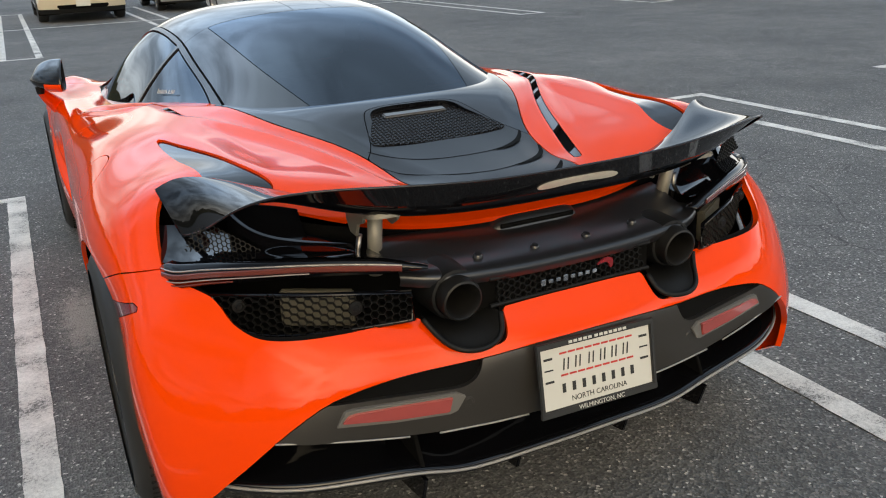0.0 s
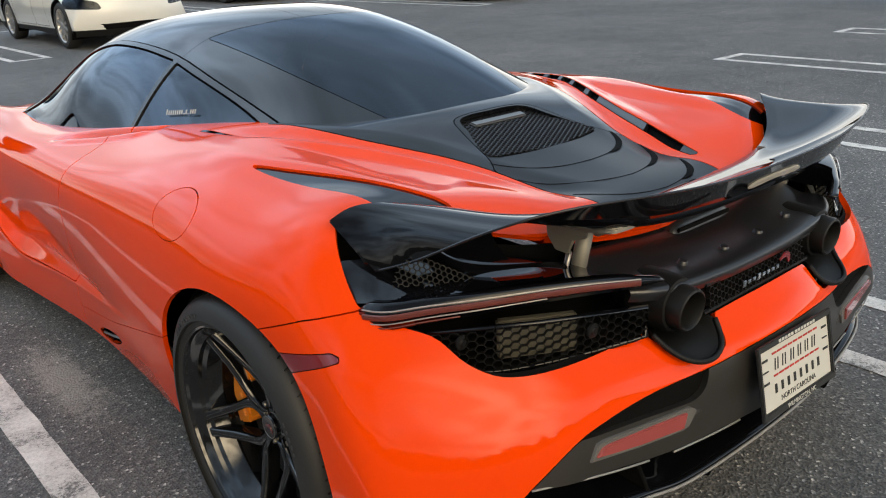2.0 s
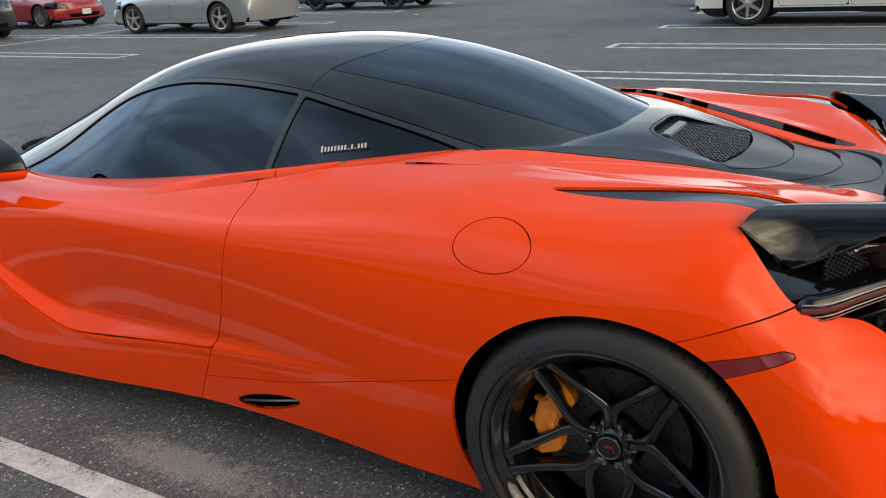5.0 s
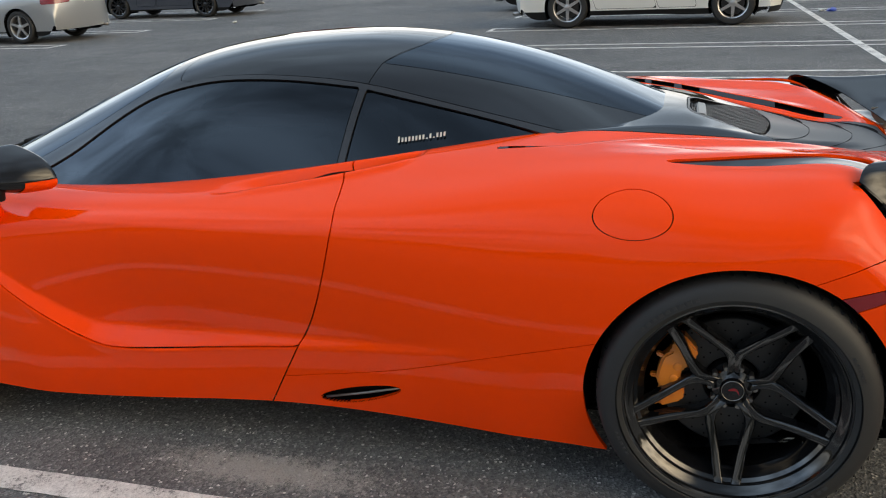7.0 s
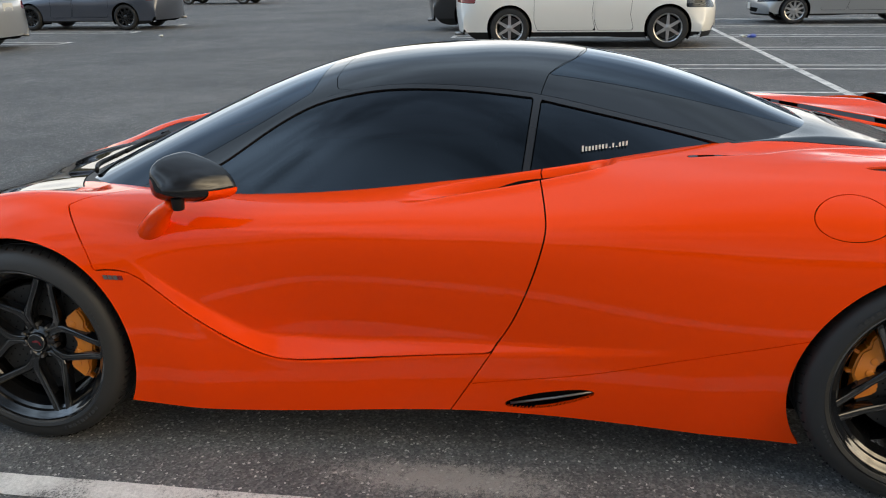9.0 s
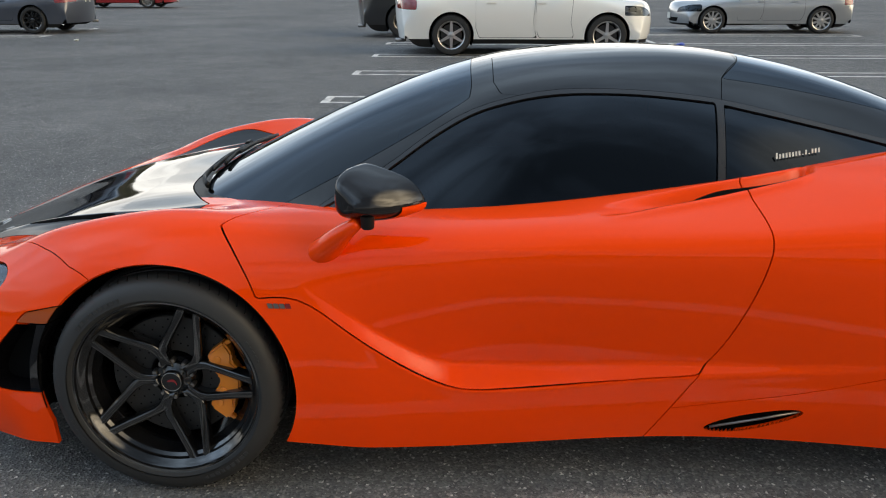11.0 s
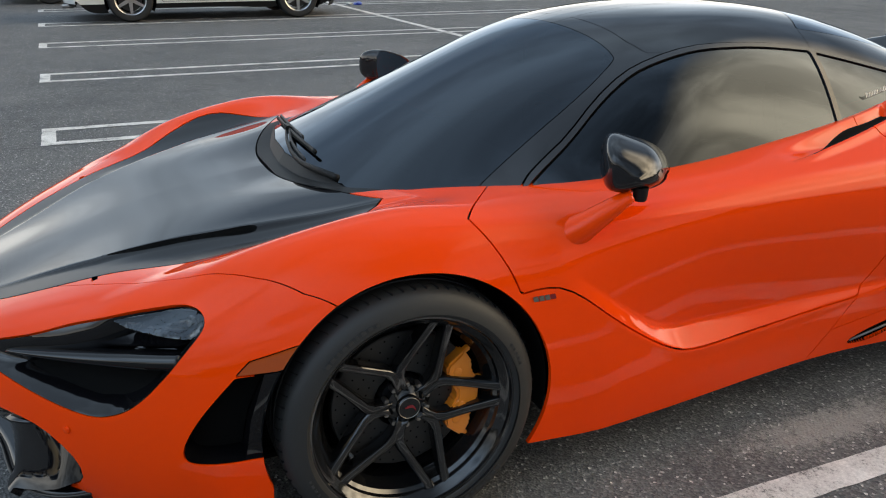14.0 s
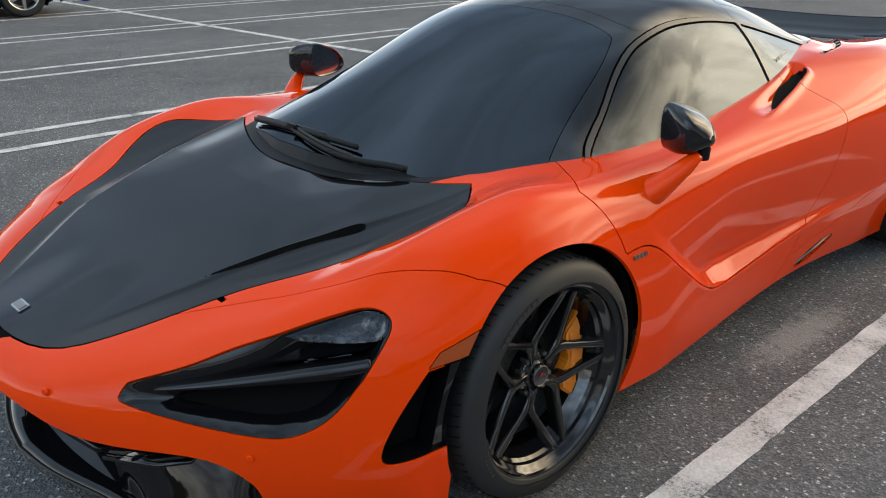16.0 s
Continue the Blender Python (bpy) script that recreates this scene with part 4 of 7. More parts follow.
for d_, flip in zip(DUCTS, (True, False)):
    for c_, w_ in BRIDGES:
        bridge = channel.keep(lambda V: np.abs(V[:, 1] - c_) - w_).lip(.02)
        part("channel_bridge", bridge.mirrored() if flip else bridge, SATIN_BLACK, d_, "satin black bridge across the channel")
    part("channel_wall", (channel.walls(.030).mirrored() if flip else channel.walls(.030)), GLOSS_BLACK, d_)
# near-black patch of the dipped skin: the opening's inner shade as colour
pair("shoulder_intake", intake, LINER, "dark air intake", 0)
pair("side_marker", marker, RED_LENS, "dark red side marker", 0.004)
pair("turn_lamp", amber.moved(-0.002), AMBER, "amber side lamp", 0.004)
part("rear_bumper", bumper.lip(0.016).both(), ORANGE, car)
VALANCE_PART = whole("valance", valance, CARBON, "dark grey satin lower rear panel")
for h_ in (pocket.mirrored(), pocket):
    part("reflector_pocket", h_.moved(-.022), GLOSS_BLACK, VALANCE_PART)
    part("pocket_wall", h_.moved(-.002).walls(.021), CARBON, VALANCE_PART)
whole("engine_cover", deck, GLOSS_BLACK, "glossy black engine cover")
whole("vent_panel", plate_panel, VALLEY, "satin black rear deck panel")

# canopy
WIND = outline([(-.2, .50), (0, .50), (.23, .50), (.387, .498), (.44, .503)], [(.455, .525), (.497, .631), (.552, .831), (.612, .99), (.66, 1.08)], [(.8, 1.10), (.8, 1.6), (-.2, 1.6)])
canopy_src = canopy
wind, canopy = canopy.cut(within(area("xy", WIND, False), beyond("y", .45)), 0.0012)
SIDE = outline([(.97, .76), (.89, .795), (.753, .866), (.641, .942), (.52, 1.013), (.428, 1.048), (.28, 1.078), (.135, 1.085), (-.025, 1.079), (-.222, 1.058)], [(-.20, .86), (-.19, .7), (1, .7)])
gutter_area = lambda V: np.interp(V[:, 0], [0, .2, .35, .46, .55, .62], [1.40, 1.385, 1.352, 1.325, 1.295, 1.265]) - V[:, 1]
gutter, wind = wind.cut(gutter_area, 0.001)
gutter = dished(gutter, lambda V: gutter_area(V), .03, .05)
side_glass, canopy = canopy.cut(within(area("yz", SIDE, False), beyond("x", .3)), 0.002)
QUARTER = outline([(-.247, 1.052), (-.455, 1.006), (-.719, .943), (-.86, .905)], [(-.86, .7), (-.2, .7), (-.225, .86)])
quarter_glass, canopy = canopy.cut(within(area("yz", QUARTER, False), beyond("x", .3)), 0.002)
TRIM = outline([(1.0, .745), (.90, .805), (.76, .878), (.647, .955), (.529, 1.024), (.435, 1.06), (.287, 1.092), (.14, 1.10), (-.021, 1.094), (-.23, 1.071), (-.453, 1.023), (-.702, .964), (-.87, .925)], [(-.87, .7), (1, .7)])
trim, canopy = canopy.cut(within(area("yz", TRIM, False), beyond("x", .3)), 0.002)
REAR_WIN = outline([(-.218, -.351), (0, -.385), (.218, -.351), (.372, -.265)], [(.375, -.268), (.336, -.737), (.262, -1.095)], [(.25, -1.108), (.14, -1.145), (0, -1.157), (-.14, -1.145)])
rear_glass, canopy = canopy.cut(area("xy", REAR_WIN, False), 0.0012)
roof, buttress = canopy.cut(lambda V: np.interp(np.abs(V[:, 0]), [0, .218, .372, .465, .6], [-.385, -.351, -.265, -.244, -.235]) - V[:, 1], 0.0012)
bar, roof = roof.cut(within(lambda V: V[:, 0] - .075), 0.001)
pillar, roof = roof.cut(within(lambda V: np.interp(V[:, 0], [0, .23, .387, .46, .5, .8], [.43, .43, .43, .41, .30, .1]) - V[:, 1]), 0.0012)
frame_liner = canopy_src.moved(-.009)
for glass_area, limit in ((area("xy", WIND, False), beyond("y", .45)), (area("yz", SIDE, False), beyond("x", .3)), (area("yz", QUARTER, False), beyond("x", .3)), (area("xy", REAR_WIN, False), beyond("z", .8))):
    frame_liner = frame_liner.drop(within(lambda V: glass_area(V) + .007, limit))
whole("cabin_frame", frame_liner, LINER, depth=0)
whole("scuttle", gutter, PLASTIC, "matt black scuttle below the windscreen", 0)
whole("windscreen", wind, SCREEN_GLASS, "dark tinted windscreen", 0.004)
sail, side_glass = side_glass.cut(lambda V: .885 - V[:, 1] + (V[:, 2] - .80) * .35, .0015)
for d, g in zip(DOORS, (sail.mirrored(), sail)):
    part("window_sail", g.moved(.002).lip(0.004), TRIM_BLACK, d, "black corner panel of the side window")
for d, g in zip(DOORS, (side_glass.mirrored(), side_glass)):
    part("side_window", g.lip(0.004), GLASS, d, "dark tinted glass")
pair("quarter_window", quarter_glass, GLASS, "dark tinted glass", 0.004)
whole("rear_window", rear_glass, GLASS, "dark tinted rear window", 0.004)
pair("window_trim", trim.moved(0.005), TRIM_BLACK, "satin black window trim", 0.008)
pair("buttress", buttress, GLOSS_BLACK, "glossy black rear pillar panel", 0.004)
pair("roof_panel", roof, GLOSS_BLACK, "", 0.004)
whole("roof_bar", bar, GLOSS_BLACK, "", 0.004)
whole("roof_frame", pillar, GLOSS_BLACK, "", 0.004)

# ---- tail: lamps, grilles, exhausts, wing ----
def sides(name, skin, mat, label="", parent=None):
    return [part(name, skin.mirrored(), mat, parent or car, label), part(name, skin, mat, parent or car, label)]


def hex_mesh(corner, u_axis, v_axis, outline2d, cell, bar, depth, bend=None):
    """A grille of hexagon cells inside a flat outline; each wall of a cell is a small plate."""
    inside = area("xy", outline2d, False)
    u_axis, v_axis, corner = Vector(u_axis).normalized(), Vector(v_axis).normalized(), Vector(corner)
    w_axis = u_axis.cross(v_axis).normalized()
    us, vs = [p[0] for p in outline2d], [p[1] for p in outline2d]
    bm = bmesh.new()
    dx, dy = cell * 1.5, cell * math.sqrt(3)
    ends = [(cell * math.cos(math.radians(60 * k)), cell * math.sin(math.radians(60 * k))) for k in range(6)]
    i = 0
    x = min(us)
    while x < max(us) + dx:
        y = min(vs) + (dy / 2 if i % 2 else 0)
        while y < max(vs) + dy:
            for k in range(3):
                a, b = ends[k], ends[k + 1]
                p, q = (x + a[0], y + a[1]), (x + b[0], y + b[1])
                mid = np.array([[(p[0] + q[0]) / 2, (p[1] + q[1]) / 2, 0]])
                if inside(mid)[0] < 0:
                    t = Vector((q[0] - p[0], q[1] - p[1])).normalized()
                    nrm = Vector((-t.y, t.x)) * bar / 2
                    vsx = []
                    for d in (0, depth):
                        for e, sg in ((p, 1), (p, -1), (q, -1), (q, 1)):
                            c = (e[0] + nrm.x * sg, e[1] + nrm.y * sg)
                            pos = corner + u_axis * c[0] + v_axis * c[1] + w_axis * d
                            if bend:
                                pos = bend(pos)
                            vsx.append(bm.verts.new(pos))
                    for f in ((0, 1, 2, 3), (7, 6, 5, 4), (0, 4, 5, 1), (2, 6, 7, 3), (1, 5, 6, 2), (3, 7, 4, 0)):
                        bm.faces.new([vsx[j] for j in f])
            y += dy
        x += dx
        i += 1
    return bm


# satin panel that slopes down behind the wing to the exhausts
PANEL = []
for x, y0, z0, y1, z1 in ((0, -1.862, .772, -2.062, .722), (.10, -1.862, .772, -2.06, .722), (.22, -1.858, .772, -2.052, .724), (.31, -1.848, .772, -2.04, .728), (.36, -1.84, .772, -2.025, .732), (.40, -1.83, .772, -2.0, .735)):
    PANEL.append([(x, y0, z0), (x, y0 - .04, z0 - .014 - .006 * math.cos(x * 9)), (x, (y0 + y1) / 2 - .02, (z0 + z1) / 2 - .010), (x, y1 + .03, z1 + .012), (x, y1, z1), (x, y1 + .006, z1 - .022)])
panel = loft(PANEL, 40, 40)
tail_panel = part("tail_panel", panel.face(0, -1, 1).both(), SATIN_BLACK, car, "satin black panel under the wing")
# dark wall that closes the tail
wall_rows = [[(x, y, .56 + (zt - .56) * k / 3) for k in range(4)] for x, y, zt in ((0, -1.83, .785), (.25, -1.83, .785), (.5, -1.745, .80), (.7, -1.60, .86), (.80, -1.5, .86))]
wall = loft(wall_rows, 20, 8)
part("tail_wall", wall.face(0, -1, 0).both(), LINER, car)
floor_rows = [[(x, y0, .60), (x, (y0 + y1) / 2, .60), (x, y1, z1)] for x, y0, y1, z1 in ((0, -1.70, -2.06, .632), (.25, -1.70, -2.04, .60), (.5, -1.66, -1.95, .618), (.7, -1.58, -1.84, .62), (.8, -1.5, -1.74, .68))]
flo = loft(floor_rows, 20, 8)
part("tail_tray", flo.face(0, 0, 1).both(), PLASTIC, car)
# small hump in the middle of the panel
hump = loft([[(x, -1.855, .786 - q), (x, -1.872, .786 - q), (x, -1.886, .782 - q), (x, -1.898, .770 - q), (x, -1.905, .752 - q)] for x, q in ((-.128, .05), (-.115, .018), (-.09, .004), (-.045, 0), (.045, 0), (.09, .004), (.115, .018), (.128, .05))], 30, 16)
part("hump_slot", sweep_mesh([(-.10, -1.9035, .762), (.10, -1.9035, .762)], circle_section(.0035, 8, .006)), LINER, tail_panel)
for bx_, by_, bz_ in ((-.21, -1.99, .742), (-.07, -2.0, .738), (.07, -2.0, .738), (.21, -1.99, .742)):
    bt = smooth(lathe([(0, .0045), (.008, .0045), (.0105, .002), (.012, -.006)], 16, "z"), 40)
    bt.transform(Matrix.Translation((bx_, by_, bz_)) @ Matrix.Rotation(radians(15), 4, "X"))
    part("panel_stud", bt, SATIN_BLACK, tail_panel)
part("engine_hump", hump.face(0, -1, 1), SATIN_BLACK, tail_panel)

# rear lamps: a long thin blade over each side grille
LAMP_PATH = [(.822, -1.70, .738), (.803, -1.745, .742), (.76, -1.79, .752), (.68, -1.86, .764), (.58, -1.922, .770), (.46, -1.985, .769), (.352, -2.036, .762)]


def blade(t):
    h = .056 * (1 - t) + .022 * t
    h *= float(np.interp(t, [0, .04, .86, 1], [.5, 1, 1, .15]))
    return [(-.012, h * .45), (.010, h * .5), (.018, h * .2), (.016, -h * .3), (.006, -h * .5), (-.012, -h * .5)]


lp = curve_of(LAMP_PATH, 40)
LAMPS = []
for s in (-1, 1):
    pts = [(s * p[0], p[1], p[2]) for p in lp]
    if s < 0:
        pts = pts[::-1]
    prof = (lambda t: blade(1 - t)) if s < 0 else blade
    lamp = part("tail_lamp", smooth(sweep_mesh(pts, prof), 50), GLOSS_BLACK, car, "thin black tail lamp blade with a smoked red strip")
    LAMPS.append(lamp)
    # two pale light guides on the face
    for dz, wdt, hgt, a, b, mat_ in ((.014, .0016, .0016, 0, 37, GUIDE), (.000, .003, .0062, 0, 37, SMOKED_RED), (-.013, .0016, .0014, 0, 26, GUIDE), (-.0215, .0016, .0016, 0, 16, SMOKED_RED)):
        g = [(s * (p[0] + .0155 * .64), p[1] - .0155 * .77, p[2] + dz * (1 - .5 * k / 40)) for k, p in enumerate(lp[a:b])]
        part("light_guide" if mat_ is GUIDE else "red_strip", sweep_mesh(g, circle_section(wdt, 8, hgt)), mat_, lamp)
    # glossy shelf above the blade
shelf = loft([[(x, y, z + .018), (x2, y2, z2), (x3, y3, z3)] for (x, y, z), (x2, y2, z2), (x3, y3, z3) in
              (((.838, -1.665, .735), (.832, -1.64, .775), (.822, -1.60, .815)), ((.79, -1.75, .748), (.775, -1.70, .785), (.76, -1.64, .815)), ((.68, -1.855, .768), (.66, -1.80, .785), (.64, -1.72, .80)),
               ((.55, -1.935, .772), (.53, -1.88, .782), (.52, -1.79, .79)), ((.37, -2.02, .764), (.40, -1.95, .765), (.42, -1.86, .765)))], 30, 12)
sides("lamp_shelf", shelf.face(0, -.5, 1), GLOSS_BLACK, "glossy black shelf over the lamp")

# side grilles below the blades
gu, gv = Vector((-.364, -.23, 0)).normalized(), Vector((0, -.06, 1)).normalized()
G0 = Vector((.752, -1.80, .705))
OUT = [(0, 0), (.02, -.045), (.06, -.082), (.12, -.092), (.22, -.083), (.43, -.055), (.425, .008), (.2, .006)]
HEX = hex_mesh(G0, gu, gv, OUT, .0105, .0012, -.008, lambda p: p + Vector((0, -.035 * math.sin(max(0, min(1, (.752 - p.x) / .38)) * math.pi) * .6, 0)))
hex_me = bpy.data.meshes.new("grille"); HEX.to_mesh(hex_me); HEX.free(); hex_me.materials.append(PLASTIC)
hex_r = bpy.data.meshes.new("grille"); b = bmesh.new(); b.from_mesh(hex_me); b.transform(Matrix.Diagonal((-1, 1, 1, 1))); bmesh.ops.reverse_faces(b, faces=b.faces[:]); b.to_mesh(hex_r); b.free(); hex_r.materials.append(PLASTIC)
RADIATOR = grain(material("radiator", (.13, .118, .088), .6, .2), 700, .6, .002)
for s, me in ((1, hex_me), (-1, hex_r)):
    gr = part("side_grille", me, None, car, "black honeycomb grille")
    # frame round the grille
    ring = [G0 + gu * u + gv * v + Vector((0, -.035 * math.sin(max(0, min(1, u / .46)) * math.pi) * .6 - .002, 0)) for u, v in curve_of(OUT[:6], 30).tolist() + OUT[6:]]
    ring = [(s * p.x, p.y, p.z) for p in ring] + [(s * ring[0].x, ring[0].y, ring[0].z)]
    part("grille_frame", smooth(sweep_mesh(ring, circle_section(.0055, 8)), 60), GLOSS_BLACK, gr)
    c = G0 + gu * .24 + gv * -.044 + Vector((0, .035, 0))
    rot = Matrix.Rotation(math.atan2(gu.y, gu.x), 4, "Z")
    bx = box_bm((0, 0, 0), (.16, .02, .082), .004, Matrix.Translation(c) @ rot)
    bx.transform(Matrix.Diagonal((s, 1, 1, 1)))
    part("radiator", bx, RADIATOR, gr, "pale finned radiator behind the grille")
    for u in (.055, .30):
        c = G0 + gu * u + gv * (-.02) + Vector((0, -.03, 0))
        bt = lathe([(0, -.006), (.006, -.006), (.008, -.003), (.015, -.002), (.015, .003)], 16, "y")
        bt.transform(Matrix.Translation((s * c.x, c.y + (.012 if u < .1 else 0), c.z)))
        part("sensor", smooth(bt), PLASTIC, gr)

# mesh between the exhausts, with a plain silver and red mark
CM = hex_mesh((-.20, -2.052, .648), (1, 0, 0), (0, .12, 1), [(0, 0), (.40, 0), (.395, .055), (.005, .055)], .009, .002, -.01)
mid = part("centre_grille", CM, PLASTIC, car, "black honeycomb grille between the exhausts")
part("grille_frame", merged(*[sweep_mesh([(-.215, -2.048, z), (.215, -2.048, z)], circle_section(.005, 8)) for z in (.644, .706)]), PLASTIC, mid)
part("backing", box_bm((0, -2.02, .675), (.46, .01, .09)), LINER, mid)
for k in range(8):
    part("mark_bar", box_bm((-.09 + k * .0195, -2.066, .677), (.012, .003, .015 if k in (0, 3) else .009), .0012, None), CHROME, mid)
sw = curve_of([(.052, .690), (.066, .700), (.086, .702), (.096, .690), (.090, .676), (.083, .688), (.068, .692)], 30, True)
part("mark_swoosh", prism([tuple(p) for p in sw], .004, "xz", -2.069), RED_LENS, mid)

# exhausts and the trays below them
for s in (-1, 1):
    prof = [(.030, .16), (.036, .02), (.0385, -.002), (.041, -.006), (.045, -.004), (.047, .004), (.047, .03), (.044, .16), (.030, .16)]
    ex = smooth(lathe(prof, 48, "y"), 30)
    ex.transform(Matrix.Translation((s * .291, -2.066, .682)) @ Matrix.Rotation(radians(4), 4, "X"))
    pipe = part("exhaust_pipe", ex, grain(material("exhaust_black", (.02, .019, .018), .45, .5), 300, .2, .0006), car, "round matt black exhaust tip")
    co = smooth(lathe([(.062, .10), (.060, .03), (.056, .012), (.050, .010), (.050, .10)], 40, "y"), 40)
    co.transform(Matrix.Translation((s * .291, -2.05, .685)))
    part("exhaust_collar", co, PLASTIC, pipe)
    rim = curve_of([(.368, -2.028, .645), (.352, -2.052, .618), (.33, -2.085, .596), (.295, -2.105, .586), (.25, -2.105, .586), (.215, -2.09, .60), (.20, -2.062, .635)], 30)
    rows = [[(s * p[0], p[1] - .004, p[2]), (s * (p[0] * .94 + .284 * .06), p[1] + .012, p[2] + .004), (s * (p[0] * .8 + .284 * .2), p[1] + .045, .605 + (p[2] - .586) * .4), (s * .284, -1.98, .612)] for p in rim]
    tr = loft(rows, 36, 12)
    tray = part("exhaust_tray", tr.face(0, -.3, 1), PLASTIC, car, "black tray under the exhaust")
    part("tray_rim", smooth(sweep_mesh([(s * p[0], p[1] - .004, p[2]) for p in rim], circle_section(.006, 8)), 60), PLASTIC, tray)

# vanes between lamp shelf and wing
for s in (-1, 1):
    pan = loft([[(s * .69, -1.79, .785), (s * .685, -1.72, .82), (s * .68, -1.70, .862)], [(s * .62, -1.82, .778), (s * .61, -1.745, .81), (s * .60, -1.72, .855)], [(s * .53, -1.87, .768), (s * .53, -1.78, .80), (s * .53, -1.745, .84)]], 16, 12)
    part("duct_panel", pan.face(0, -1, .2), GLOSS_BLACK, car)
    me = hex_mesh((s * .785, -1.745, .792), (-s * .9, -.43, -.05), (0, .35, 1), [(0, 0), (.19, -.012), (.10, .038), (.07, .06), (.03, .045)], .0065, .0016, -.006)
    part("duct_mesh", me, PLASTIC, car)
    edge_ = curve_of([(.70, -1.745, .86), (.665, -1.775, .812), (.62, -1.805, .785), (.55, -1.85, .772), (.46, -1.90, .762)], 24)
    part("vane", loft([[(s * a, b_, c), (s * (a - .004), b_ + .012, c + .012), (s * (a - .012), b_ + .03, c + .018)] for a, b_, c in edge_], 24, 6).face(0, -1, 1), GLOSS_BLACK, car, "curved glossy black vane")

# rear wing, raised on two struts
SPAN = [  # x, leading edge (y, z), trailing edge (y, z), thickness, height of the rear face
    (0, -1.84, .838, -2.085, .932, .022, .050), (.22, -1.835, .839, -2.08, .935, .022, .050), (.42, -1.80, .852, -2.05, .945, .022, .044), (.56, -1.735, .884, -2.005, .948, .016, .026),
    (.655, -1.668, .908, -1.945, .931, .009, .010), (.72, -1.622, .917, -1.850, .884, .006, .006), (.768, -1.594, .910, -1.752, .832, .005, .005), (.803, -1.582, .892, -1.680, .804, .005, .004)]
up_rows, lo_rows = [], []
for x, y0, z0, y1, z1, th, rear in SPAN:
    xe = x - (.03 if x > .75 else .012 if x > .7 else 0)
    up, lo = [], []
    for t in (0, .08, .3, .6, .85, 1):
        px, py, pz = x + (xe - x) * t, y0 + (y1 - y0) * t, z0 + (z1 - z0) * t - .022 * math.sin(math.pi * t) * (1 if x < .5 else max(0, 1 - (x - .5) * 7))
        bulge = th * (math.sin(math.pi * min(t * 1.4, 1) ** .6) * .5 if t < .7 else .5 * math.sin(math.pi * min(t * 1.4, 1) ** .6))
        up.append((px, py, pz + bulge * .6))
        lo.append((px, py + (.030 if t == 1 else .012 if t > .8 else 0), pz - max(bulge * .6, .003) - rear * min(1, t * 1.15) ** 2))
    up_rows.append(up); lo_rows.append(lo)
wu, wl_ = loft(up_rows, 60, 30), loft(lo_rows, 60, 30)
wing = empty("rear_wing")
wing.parent = car
wu_full = wu.face(0, 0, 1)
part("wing_upper", wu_full.both(), GLOSS_BLACK, wing, "glossy black wing top")
part("wing_lower", wl_.face(0, -.3, -1).both(), GLOSS_BLACK, wing)
face_rows = [[u[-1], tuple((np.array(u[-1]) * 2 + np.array(l[-1])) / 3), tuple((np.array(u[-1]) + np.array(l[-1]) * 2) / 3), l[-1]] for u, l in zip(up_rows, lo_rows)]
part("wing_rear_face", loft(face_rows, 60, 6).face(0, -1, 0).both(), GLOSS_BLACK, wing)
te = [u[-1] for u in up_rows]
te = curve_of(te, 50)
part("wing_edge", smooth(sweep_mesh([(-p[0], p[1], p[2]) for p in te[::-1]] + [tuple(p) for p in te[1:]], circle_section(.0028, 8)), 60), TRIM_BLACK, wing)
light_bm = smooth(prism([tuple(p) for p in curve_of([(-.105, .893), (-.09, .902), (0, .907), (.09, .902), (.105, .893), (.09, .887), (0, .890), (-.09, .887)], 40, True)], .007, "xz", -2.069, .002))
light_bm.transform(Matrix(((1, 0, 0, 0), (0, 1, -.6, .6 * .897), (0, 0, 1, 0), (0, 0, 0, 1))))
part("brake_light", light_bm,
     grain(material("clear_lens", (.55, .53, .47), .15, 0, .8), 200, .6, .002), wing, "clear third brake light strip")
